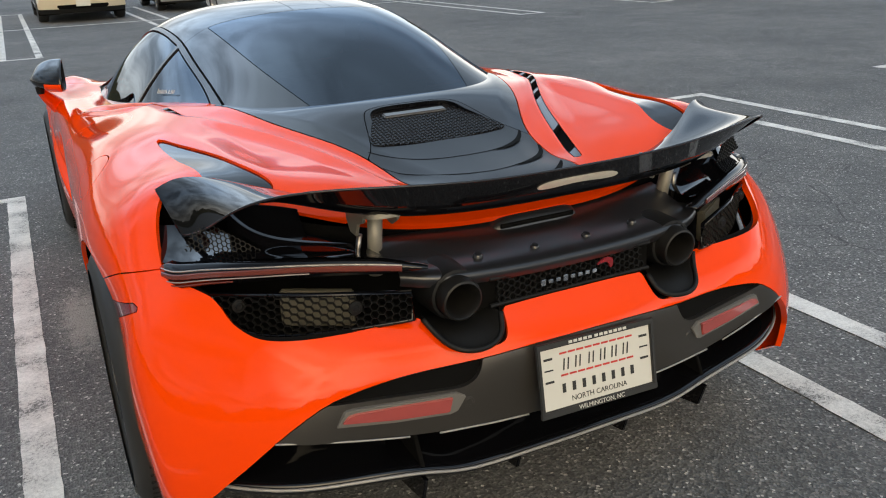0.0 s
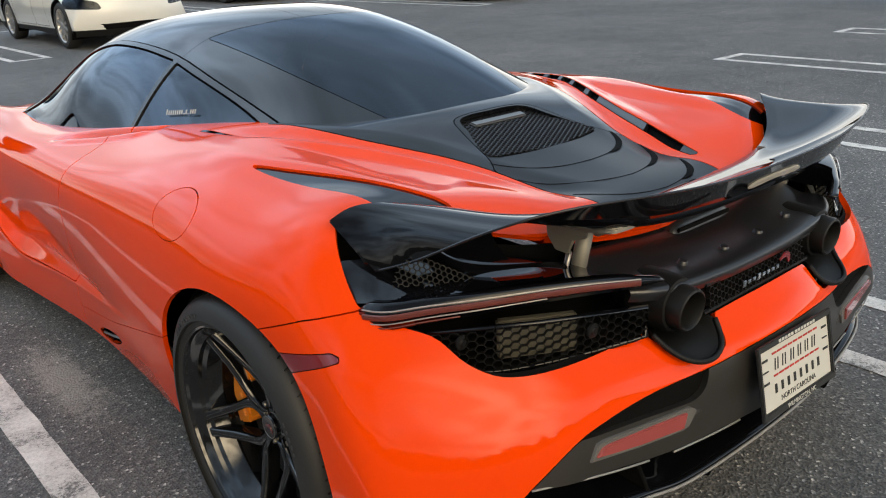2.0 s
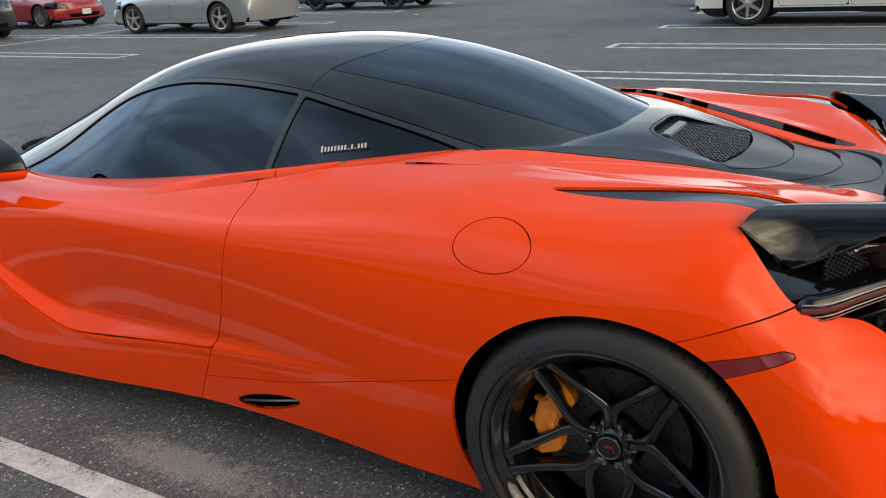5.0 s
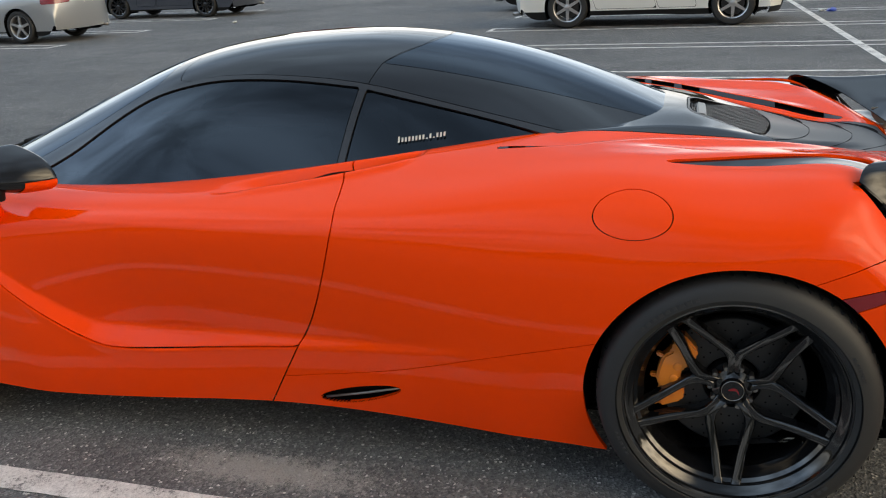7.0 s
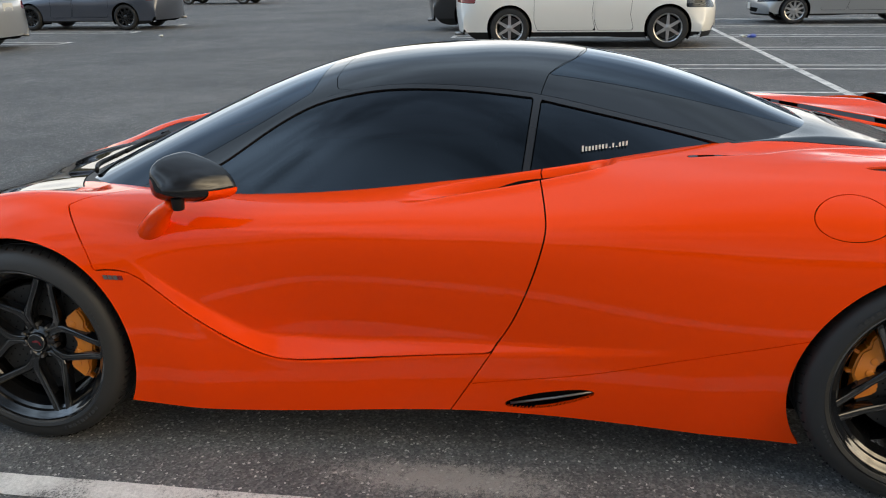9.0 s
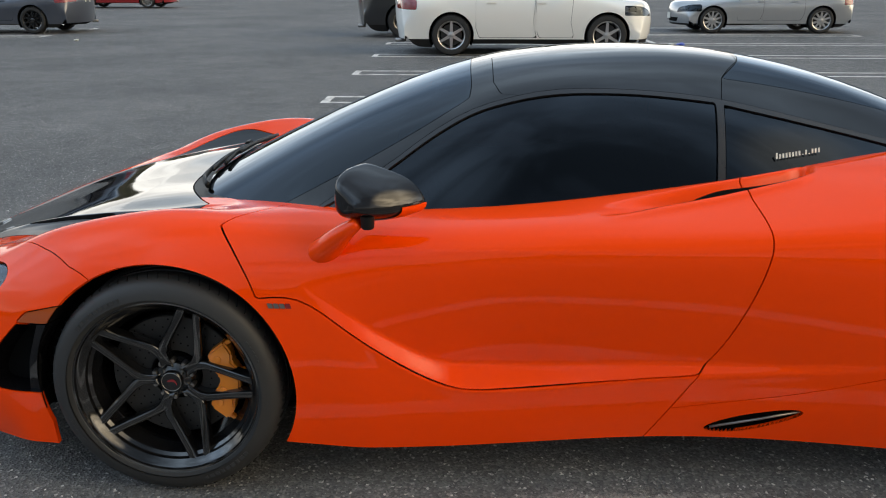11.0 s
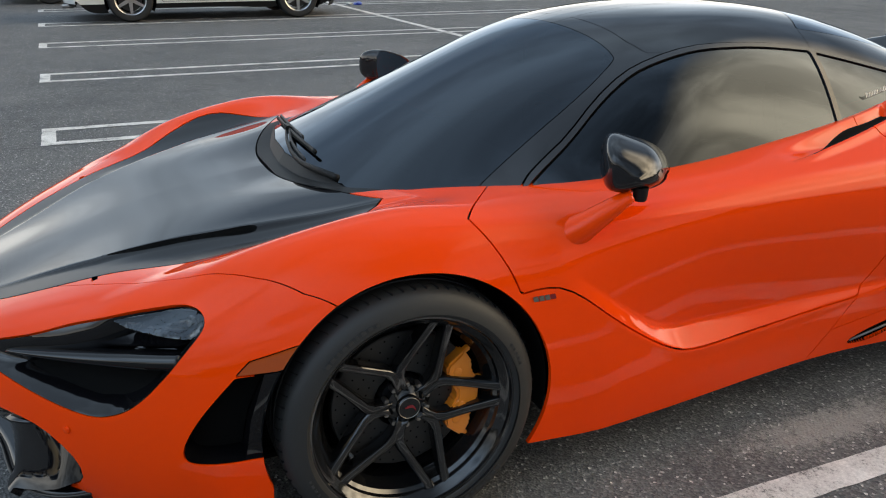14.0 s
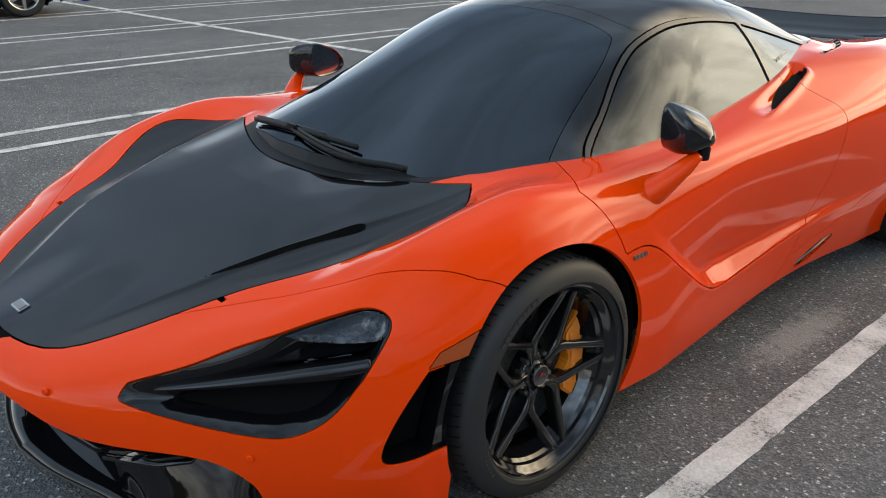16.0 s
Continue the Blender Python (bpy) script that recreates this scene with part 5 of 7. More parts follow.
for s in (-1, 1):
    st = part("strut", smooth(sweep_mesh([(s * .402, -1.868, .70), (s * .402, -1.872, .76), (s * .404, -1.892, .848)], circle_section(.0165, 24)), 40), STRUT, wing, "pale metal wing strut")
    part("strut_collar", smooth(lathe([(.017, .0), (.026, .002), (.028, .008), (.026, .018), (.018, .02)], 28, "z"), 40), STEEL, st).matrix_basis = Matrix.Translation((s * .402, -1.868, .718))
    br = prism([tuple(p) for p in curve_of([(-.048, -.03), (-.02, -.042), (.02, -.042), (.048, -.03), (.05, .03), (.035, .075), (-.035, .075), (-.05, .03)], 32, True)], .011, "xy", 0, .003)
    br.transform(Matrix.Translation((s * .404, -1.962, .862)) @ Matrix.Rotation(radians(-9), 4, "X"))
    part("strut_bracket", smooth(br), STRUT, st)
    cheek = prism([(-.04, .0), (.07, .0), (.066, -.03), (.045, -.056), (.012, -.058), (-.004, -.026), (-.035, -.015)], .007, "yz", 0, .002)
    cheek.transform(Matrix.Translation((s * .404 - .042, -1.89, .855)))
    part("strut_cheek", smooth(cheek), STRUT, st)
    cheek = prism([(-.04, .0), (.07, .0), (.06, -.03), (.0, -.04), (-.035, -.02)], .007, "yz", 0, .002)
    cheek.transform(Matrix.Translation((s * .404 + .036, -1.89, .855)))
    part("strut_cheek", smooth(cheek), STRUT, st)
    part("bolt", smooth(lathe([(0, .006), (.007, .006), (.009, .003), (.010, 0)], 12, "z"), 30), STEEL, st).matrix_basis = Matrix.Translation((s * .404, -1.990, .8775))
    part("strut_link", smooth(sweep_mesh([(s * .440, -1.865, .73), (s * .442, -1.87, .76), (s * .436, -1.875, .80)], circle_section(.006, 10)), 40), STEEL, st)

# diffuser below the valance
PALE_EDGE = grain(material("pale_edge", (.32, .31, .30), .45, .3), 300, .2, .0004)
LIP = curve_of([(0, -2.095, .285), (.15, -2.09, .282), (.30, -2.075, .278), (.40, -2.07, .300), (.55, -2.045, .312), (.68, -2.0, .312), (.80, -1.925, .320), (.87, -1.85, .325)], 44)
rows = [[(p[0], p[1] + .05, .425 + .05 * p[0]), (p[0], p[1] + .15, .40 + .04 * p[0]), (p[0], p[1] + .17, p[2] + .05), (p[0], p[1] + .06, p[2] + .014), (p[0], p[1], p[2] + .004), (p[0], p[1] + .004, p[2] - .008), (p[0], p[1] + .25, p[2] - .09), (p[0], p[1] + .75, .135)] for p in LIP]
df = loft(rows, 60, 48)
diff = part("diffuser", df.face(0, -.3, -1).both(), GLOSS_BLACK, car, "glossy black rear diffuser")
part("diffuser_edge", smooth(sweep_mesh([(-p[0], p[1] - .002, p[2]) for p in LIP[::-1]] + [tuple(p + np.array([0, -.002, 0])) for p in LIP[1:]], circle_section(.0038, 8)), 60), PALE_EDGE, diff)
for s in (-1, 1):
    for x in (.155, .40):
        part("diffuser_fin", prism([(-2.078, .286), (-1.6, .22), (-1.6, .14), (-1.98, .205), (-2.055, .218)], .010, "yz", s * x - .004, .002), GLOSS_BLACK, diff)
    part("diffuser_strake", prism([(-2.07, .30), (-2.02, .39), (-1.9, .39), (-1.9, .30)], .01, "yz", s * .40 - .005, .002), LINER, diff)

# thin pale edge where the valance ends
for s in (-1, 1):
    for run in ([(.705, -2.022, .446), (.56, -2.064, .429), (.436, -2.085, .412)], [(.372, -2.098, .408), (.254, -2.114, .404), (.165, -2.122, .402)]):
        part("valance_edge", smooth(sweep_mesh([(s * a, b_ - .001, c - .001) for a, b_, c in curve_of(run, 14).tolist()], circle_section(.0022, 6)), 60), PALE_EDGE, diff)
# reflectors set in the valance
for s in (-1, 1):
    def on_val(x, z, out=.004):
        return Vector((s * x, float(np.interp(x, [0, .2, .31, .342, .46, .576, .62], [-2.15, -2.118, -2.101, -2.096, -2.073, -2.056, -2.045])) - out, z))
    def slab_on(quad, out, back_):
        bm = bmesh.new()
        top, back = [bm.verts.new(on_val(x, z, out)) for x, z in quad], [bm.verts.new(on_val(x, z, -back_)) for x, z in quad]
        bm.faces.new(top); bm.faces.new(back[::-1])
        for k in range(len(quad)):
            bm.faces.new((top[k - 1], top[k], back[k], back[k - 1]))
        bmesh.ops.recalc_face_normals(bm, faces=bm.faces[:])
        bmesh.ops.bevel(bm, geom=[e for e in bm.edges if e.calc_face_angle(0) > .6], offset=.002, segments=2, affect="EDGES")
        return smooth(bm, 40)
    rf = part("reflector", slab_on([(.574, .473), (.560, .489), (.544, .492), (.458, .489), (.341, .487), (.349, .453), (.46, .457)], .012, .01), REFLECTOR, car, "long red reflector and rim, both paled by painted-in sky reflection")
    part("reflector_frame", slab_on([(.585, .464), (.566, .496), (.548, .499), (.458, .495), (.330, .494), (.310, .482), (.330, .450), (.346, .445), (.46, .449)], .0075, .01), SKYLIT_GREY, rf)
    for k, (r0_, r1_) in enumerate(((0, .0085), (.0105, .0125))):
        sn = lathe([(r0_, -.004), (r1_ - .001, -.004), (r1_, -.003), (r1_, .006)], 24, "y")
        sn.transform(Matrix.Translation(on_val(.303, .465, 0)) @ Matrix.Rotation(radians(s * 9), 4, "Z"))
        part("parking_sensor", smooth(sn), CARBON, car)

# mesh and louvres in the rear deck
vp = part("deck_vent", vent_patch.moved(-.035).both(), LINER, car, "black mesh vent in the rear deck")
part("vent_wall", vent_patch.walls(.036).both(), GLOSS_BLACK, vp)
slope = Vector((0, -1, -.20)).normalized()
dm = hex_mesh((-.21, -1.20, .913), (1, 0, 0), slope, [(.06, 0), (.36, 0), (.42, .21), (.40, .225), (.21, .255), (.02, .225), (0, .21)], .0078, .0018, -.006)
part("vent_mesh", dm, TRIM_BLACK, vp)
part("vent_strip", smooth(box_bm((0, 0, 0), (.20, .030, .010), .004, Matrix.Translation((-.0, -1.236, .912)) @ Matrix.Rotation(radians(10), 4, "X"))), STEEL, vp, "bright strip under the vent's upper edge")
for run in deck_steps:
    for s in (-1, 1):
        part("deck_step", smooth(sweep_mesh([(s * a, b_, c) for a, b_, c in run], circle_section(.0007, 8)), 60), LINER, car)
    # near-black crescent laid on the deck: shade of the louvred step's riser
    rim_ = run[8:29]
    crescent = [[(a, b_, c + .0012), (a + .004, b_ - .5 * g, c + .001), (a + .006, b_ - g, c + .0002)] for (a, b_, c), g in zip(rim_, [.016 * math.sin(math.pi * k / 20) ** .8 + .0004 for k in range(21)])]
    part("louvre_shade", loft(crescent, 30, 6).face(0, 0, 1), LINER, car, "crescent louvre at a rear deck step, its shade painted black")

# ---- licence plate ----
def text_mesh(body_text, size, name="lettering"):
    cu = bpy.data.curves.new(name, "FONT")
    cu.body, cu.size, cu.align_x, cu.align_y, cu.extrude = body_text, size, "CENTER", "CENTER", 0.0004
    ob = bpy.data.objects.new(name, cu)
    me = bpy.data.meshes.new_from_object(ob)
    bpy.data.objects.remove(ob)
    return me


plate_m = Matrix.Translation((-.008, -2.157, .490)) @ Matrix.Rotation(radians(78), 4, "X") @ Matrix.Rotation(radians(-1.5), 4, "Z")
pl = part("licence_plate", smooth(box_bm((0, 0, 0), (.300, .150, .004), .0015)), WHITE_PRINT, car, "white temporary paper plate in a black frame")
pl.matrix_basis = plate_m
BLACK_PRINT = material("black_print", (.02, .02, .02), .6)
RED_PRINT = material("red_print", (.55, .04, .03), .6)
def on_plate(name, bm, mat, label=""):
    return part(name, bm, mat, pl, label)
frame_bits = [box_bm((0, .0745, .004), (.314, .014, .008), .002), box_bm((0, -.0765, .004), (.314, .016, .008), .002), box_bm((-.151, 0, .004), (.010, .15, .008), .002), box_bm((.151, 0, .004), (.010, .15, .008), .002)]
on_plate("plate_frame", merged(*frame_bits), BLACK_PRINT, "black plastic plate frame")
# date and number as plain strokes
for k in range(6):
    x = -.082 + k * .031 + (.004 if k > 1 else 0)
    for dx, w, h in ((-.0055, .0028, .026), (.0055, .0028, .026)):
        on_plate("stroke", box_bm((0, 0, 0), (w, h, .001), 0, Matrix.Translation((x + dx, .027 + (.0117 if w > .01 else 0), .003)) @ Matrix.Rotation(radians(-8), 4, "Z")), BLACK_PRINT)
for k in range(8):
    on_plate("stroke", box_bm((-.092 + k * .0262, -.026, .003), (.0085, .020, .001)), BLACK_PRINT)
for y in (.052, .003):
    for k in range(9):
        on_plate("fine_print", box_bm((-.088 + k * .022, y, .003), (.018, .004, .001)), RED_PRINT)
for sx in (-1, 1):
    for y in (.045, .02, -.006):
        on_plate("fine_print", box_bm((sx * .127, y, .003), (.022, .005 if y != .02 else .003, .001)), BLACK_PRINT)
for k in range(12):
    on_plate("frame_print", box_bm((-.07 + k * .0128 + (.004 if k > 4 else 0), .0745, .0085), (.009, .006, .001)), WHITE_PRINT)
for text, y, size, mat, z in (("NORTH CAROLINA", -.054, .017, BLACK_PRINT, .0025), ("WILMINGTON, NC", -.0765, .0145, WHITE_PRINT, .0085)):
    tm = text_mesh(text, size)
    tm.materials.append(mat)
    t = part("lettering", tm, None, pl)
    t.matrix_basis = Matrix.Translation((0, y, z))

# ---- headlights, inlets, splitter ----
for s in (-1, 1):
    m_ = (lambda k: k.mirrored()) if s < 0 else (lambda k: k)
    sunk = lambda V: lamp_hole(V) * np.interp(V[:, 1], [1.86, 2.02], [2.3, 1.0])
    duct_area = within(lambda V: sunk(V) + .036, lambda V: V[:, 2] - np.interp(V[:, 1], [1.85, 2.2], [.53, .50]))
    throat, socket = head_patch.keep(lambda V: lamp_hole(V) + .0015).moved(-.003).cut(duct_area)
    hl = part("headlight", m_(dished(socket, sunk, .070, .055)), GLOSS_BLACK, car, "black headlight socket with a clear lamp")
    # the closed floor is coloured near-black for the shade inside an open duct
    part("headlight_duct", m_(dished(throat, sunk, .070, .055)), LINER, hl, "dark air duct below the lamp")
    LENS = [(1.985, .612), (1.90, .632), (1.80, .640), (1.79, .622), (1.815, .592), (1.86, .588), (1.94, .596)]
    lens = head_patch.keep(lambda V: lamp_hole(V) + .004).keep(area("yz", LENS))
    part("lamp_lens", m_(lens.moved(-.008).lip(.006)), LAMP_GLASS, hl, "clear lamp lens")
    part("lamp_reflector", m_(dished(lens.moved(-.016), area("yz", LENS), .03, .02)), LAMP_INNER, hl, "mottled silver and brown lamp reflector")
    for y_, x_, z_ in ((1.825, .785, .612), (1.865, .75, .608), (1.905, .715, .604), (1.945, .685, .598)):
        pj = lathe([(0, .010), (.006, .010), (.009, .006), (.0105, .0), (.013, .001), (.013, -.012), (0, -.012)], 20, "y")
        pj.transform(Matrix.Translation((s * (x_ - .012), y_ - .022, z_ - .004)) @ Matrix.Rotation(radians(-s * 35), 4, "Z"))
        part("projector", smooth(pj), CHROME, hl)
    # long blade that runs from the inner tip to the outer edge
    path = curve_of([(.545, 2.195, .496), (.605, 2.140, .503), (.70, 2.035, .513), (.785, 1.93, .523), (.828, 1.868, .528), (.842, 1.848, .530)], 30)
    sec = lambda t: [(u, v * float(np.interp(1 - t if s < 0 else t, [0, .35, 1], [1.25, 1.1, .3]))) for u, v in ((-.05, .010), (-.03, .016), (-.012, .0185), (.002, .0165), (.010, .0095), (.0125, .001), (.009, -.008), (0, -.0135), (-.016, -.014), (-.05, -.010))]
    pts = [(s * p[0], p[1], p[2]) for p in path]
    if s < 0:
        pts = pts[::-1]
    part("headlight_blade", smooth(sweep_mesh(pts[::-1], sec), 60), GLOSS_BLACK, hl, "black aerofoil blade")
    up = loft([[(s * a[0], a[1], a[2]) for a in r] for r in
               ([(.52, 2.19, .507), (.53, 2.165, .512), (.55, 2.13, .52)], [(.62, 2.075, .532), (.635, 2.03, .545), (.65, 1.98, .565)], [(.72, 1.965, .548), (.735, 1.92, .560), (.75, 1.88, .58)], [(.81, 1.845, .560), (.815, 1.82, .570), (.815, 1.79, .585)])], 20, 8)
    part("lamp_shelf", up.face(0, 1, 1).lip(.006), GLOSS_BLACK, hl)

    # inlet ahead of the wheel
    rear_in, front_in = inlet_patch.cut(lambda V: V[:, 1] - np.interp(V[:, 2], [.3, .4, .51], [1.735, 1.72, 1.685]))
    inl = part("side_inlet", m_(front_in.moved(-.07)), LINER, car, "black air inlet ahead of the wheel")
    part("inlet_wall", m_(inlet_patch.keep(lambda V: inlet_hole(V) + .002).moved(-.003).walls(.07)), GLOSS_BLACK, inl)
    part("inlet_panel", m_(rear_in.keep(lambda V: inlet_hole(V) + .003).moved(-.012).lip(.05)), GLOSS_BLACK, inl)

mouth_patch = mouth_src.keep(mouth)
MOUTH = part("nose_intake", mouth_patch.moved(-.10).both(), LINER, car, "black lower nose intake")
part("intake_wall", mouth_patch.keep(lambda V: mouth(V) + .002).moved(-.003).walls(.10).both(), GLOSS_BLACK, MOUTH)
outer_panel = mouth_patch.keep(lambda V: mouth(V) + .002).keep(lambda V: np.interp(V[:, 2], [.1, .298, .308, .4], [.36, .42, .60, .61]) - V[:, 0])
for s in (-1, 1):
    m_ = (lambda k: k.mirrored()) if s < 0 else (lambda k: k)
    fin = outer_panel.moved(-.006)
    # a ledge at the foot that sweeps up and in
    rise = np.clip((fin.V[:, 2:3] - .155) / .20, 0, 1)
    reach = .095 * (1 - rise ** .6) * step(fin.V[:, :1], .40, .56) * (1 - step(fin.V[:, :1], .68, .745)) - .08 * rise ** .7
    fin = dished(Skin(fin.V + np.array([.5, .85, 0]) * reach, fin.N, fin.F), lambda V: np.zeros(len(V)), 0, 1)
    part("splitter_end", m_(fin.lip(.03)), GLOSS_BLACK, MOUTH, "glossy black intake end panel")
    # duct box inside the intake
    ring = [(.43, 2.285, .362), (.565, 2.215, .374), (.60, 2.175, .342), (.52, 2.22, .312), (.40, 2.29, .306), (.43, 2.285, .362)]
    duct = part("intake_duct", smooth(sweep_mesh([(s * a, b_, c) for a, b_, c in ring], circle_section(.004, 8)), 60), CARBON, MOUTH)
    part("duct_top", smooth(sweep_mesh([(s * a, b_ - .012, c + .004) for a, b_, c in ring[:2]], [(-.016, .004), (.012, .004), (.014, -.003), (-.016, -.003)]), 30), CARBON, duct)
    part("duct_floor", smooth(sweep_mesh([(s * a, b_ - .05, c) for a, b_, c in ring[2:5]], [(-.06, .004), (.05, .004), (.05, -.003), (-.06, -.003)]), 30), GLOSS_BLACK, duct)
    lipc = curve_of([(.24, 2.36, .405), (.31, 2.34, .378), (.37, 2.315, .355), (.43, 2.285, .33)], 14)
    part("intake_blade", smooth(sweep_mesh([(s * a, b_, c) for a, b_, c in lipc], [(-.03, .006), (.014, .010), (.018, -.002), (-.03, -.006)]), 30), GLOSS_BLACK, MOUTH)
SP = curve_of([(0, 2.353, .15), (.142, 2.335, .15), (.261, 2.304, .15), (.369, 2.274, .15), (.50, 2.250, .152), (.58, 2.224, .155), (.645, 2.178, .158), (.69, 2.12, .165), (.715, 2.06, .175)], 36)
rows = [[(p[0], p[1] - .25, p[2] + .03), (p[0], p[1] - .03, p[2] + .012), (p[0], p[1], p[2]), (p[0], p[1] - .006, p[2] - .008), (p[0], p[1] - .3, p[2] - .010)] for p in SP]
SPLIT = part("splitter", loft(rows, 40, 16).face(0, .5, 1).both(), GLOSS_BLACK, car, "black front splitter lip")
part("splitter_edge", smooth(sweep_mesh([(-p[0], p[1] + .001, p[2]) for p in SP[::-1]] + [(p[0], p[1] + .001, p[2]) for p in SP[1:]], circle_section(.0035, 8)), 60), CARBON, SPLIT)
part("underbody", box_bm((0, .1, .175), (1.45, 3.6, .03), .01), LINER, car)
for s in (-1, 1):
    for x_, y_, z_ in ((.735, 2.098, .365), (.345, 2.362, .467)):
        sn = lathe([(0, .0012), (.007, .0012), (.0085, .0004), (.0095, -.004)], 18, "y")
        sn.transform(Matrix.Translation((s * x_, y_ - .0015, z_)) @ Matrix.Rotation(radians(-s * (40 if x_ > .5 else 18)), 4, "Z"))
        part("parking_sensor", smooth(sn), ORANGE, car)

# emblem on the nose
part("nose_mark", smooth(box_bm((0, 0, 0), (.060, .030, .004), .0018, Matrix.Translation((.022, 2.279, .5255)) @ Matrix.Rotation(radians(-18), 4, "X"))), CHROME, hood_part, "small silver nose emblem")
part("nose_mark_field", smooth(box_bm((0, 0, 0), (.050, .020, .002), .0008, Matrix.Translation((.022, 2.280, .5278)) @ Matrix.Rotation(radians(-18), 4, "X"))), STEEL, hood_part)

# wipers on the foot of the windscreen
for k, pts in enumerate(([(.45, 1.315, .782), (.17, 1.345, .80), (0, 1.352, .803), (-.168, 1.347, .80)], [(.17, 1.352, .80), (0, 1.388, .79), (-.186, 1.397, .779), (-.33, 1.372, .782), (-.385, 1.345, .775)])):
    wp = part("wiper", smooth(sweep_mesh(curve_of(pts, 30).tolist(), (lambda t: [(u * (.7 + .6 * t), v * (.7 + .6 * t)) for u, v in circle_section(.006, 8, .009)]) if k else circle_section(.005, 8, .009)), 50), PLASTIC, car, "black wiper arm")
    part("wiper_blade", smooth(sweep_mesh([(x_, y_ - .012, z_ + .004) for x_, y_, z_ in curve_of(pts[:3], 16).tolist()], circle_section(.004, 6, .009)), 50), RUBBER, wp)
part("wiper_joint", smooth(box_bm((.165, 1.35, .81), (.05, .02, .014), .004)), PLASTIC, car)

# ---- mirrors ----
MIRROR_SHELL = grain(material("mirror_shell", (.010, .010, .011), .06, 0, 0, .5), 350, .02, .0003)
MIRROR_RIM = curve_of([(.802, .885), (.800, .922), (.790, .946), (.768, .952), (.72, .940), (.67, .921), (.634, .894), (.615, .860), (.619, .840), (.65, .823), (.70, .815), (.76, .814), (.787, .827), (.799, .852), (.802, .885)], 61)[:60]


def mirror_dome(s, lo, hi, grow=0.0, picks=None, rings=14):
    """The folded housing's outer shell between two shares of its depth; grow sets it proud."""
    bm = bmesh.new()
    rows = []
    for k in range(rings + 1):
        d = lo + (hi - lo) * k / rings
        r = (1 - d ** 2.3) ** (1 / 2.3)
        row = []
        for y, z in (MIRROR_RIM if picks is None else [MIRROR_RIM[i] for i in picks]):
            x = .845 + .13 * (.80 - y) + (.118 + grow) * d
            row.append(bm.verts.new((s * x, .722 + .082 * d + (y - .722) * r * (1 + 12 * grow), .868 + (z - .868) * r * (1 + 18 * grow))))
        rows.append(row)
    n = len(rows[0])
    for k in range(rings):
        for i in range(n if picks is None else n - 1):
            bm.faces.new((rows[k][i], rows[k][(i + 1) % n], rows[k + 1][(i + 1) % n], rows[k + 1][i]))
    return bm, rows


for s in (-1, 1):
    bm, rows = mirror_dome(s, 0, .992)
    bm.faces.new(rows[-1])
    # rolled rim round the glass
    last = rows[0]
    for dx, k in ((-.006, .985), (-.008, .95), (.004, .90)):
        ring = [bm.verts.new((s * (.845 + .13 * (.80 - y) + dx), .722 + (y - .722) * k, .878 + (z - .878) * k)) for y, z in MIRROR_RIM]
        for i in range(60):
            bm.faces.new((last[i], last[(i + 1) % 60], ring[(i + 1) % 60], ring[i]))
        last = ring
    bmesh.ops.recalc_face_normals(bm, faces=bm.faces)
    mir = part("mirror", smooth(bm, 50), MIRROR_SHELL, DOORS[0 if s < 0 else 1], "folded gloss black mirror housing with an orange arm")
    foot = curve_of([(.858, .892, .704), (.884, .874, .728), (.912, .846, .762), (.935, .812, .795), (.947, .780, .820)], 20)
    part("mirror_arm", smooth(sweep_mesh([(s * p[0], p[1], p[2]) for p in foot], lambda t: [(u * (3.0 - 1.9 * t), v * (2.6 - 1.7 * t)) for u, v in circle_section(.018, 16, .017)]), 60), ORANGE, mir)
    part("mirror_pivot", smooth(lathe([(0, -.018), (.014, -.018), (.017, -.014), (.019, .016), (0, .016)], 24, "z"), 40), PLASTIC, mir).matrix_basis = Matrix.Translation((s * .952, .757, .823))
    skirt_bm, _ = mirror_dome(s, 0, .55, .003, range(31, 46), 8)
    bmesh.ops.recalc_face_normals(skirt_bm, faces=skirt_bm.faces)
    part("mirror_skirt", smooth(skirt_bm, 50), ORANGE, mir)
    glass_bm = bmesh.new()
    glass_bm.faces.new([glass_bm.verts.new((s * (.850 + .13 * (.80 - y)), .722 + (y - .722) * .91, .878 + (z - .878) * .91)) for y, z in MIRROR_RIM])
    part("mirror_glass", glass_bm, CHROME, mir)

# ---- small marks on the flanks ----
for s in (-1, 1):
    q = QUARTERS[0 if s < 0 else 1]
    vent_floor = skirt_src.keep(vent_hole)
    vf = part("skirt_vent", (vent_floor.moved(-.03).mirrored() if s < 0 else vent_floor.moved(-.03)), LINER, car, "black slot with a bright blade in the side skirt")
    part("vent_wall", (vent_floor.walls(.03).mirrored() if s < 0 else vent_floor.walls(.03)), GLOSS_BLACK, vf)
    part("vent_blade", smooth(sweep_mesh([(s * .858, -.19, .200), (s * .868, -.32, .232), (s * .878, -.43, .264)], circle_section(.004, 8)), 50), STEEL, vf)
    for k, (dy, mat_) in enumerate(((0, STEEL), (.016, STEEL), (.032, STEEL), (.048, RED_LENS))):
        bm = prism([(0, 0), (-.013, 0), (-.009, .013), (.004, .013)], .0025, "yz", 0)
        bm.transform(Matrix.Translation((s * .9375 - (.0025 if s < 0 else 0), 1.030 - dy, .577)) )
        part("model_mark", bm, mat_, FENDERS[0 if s < 0 else 1])
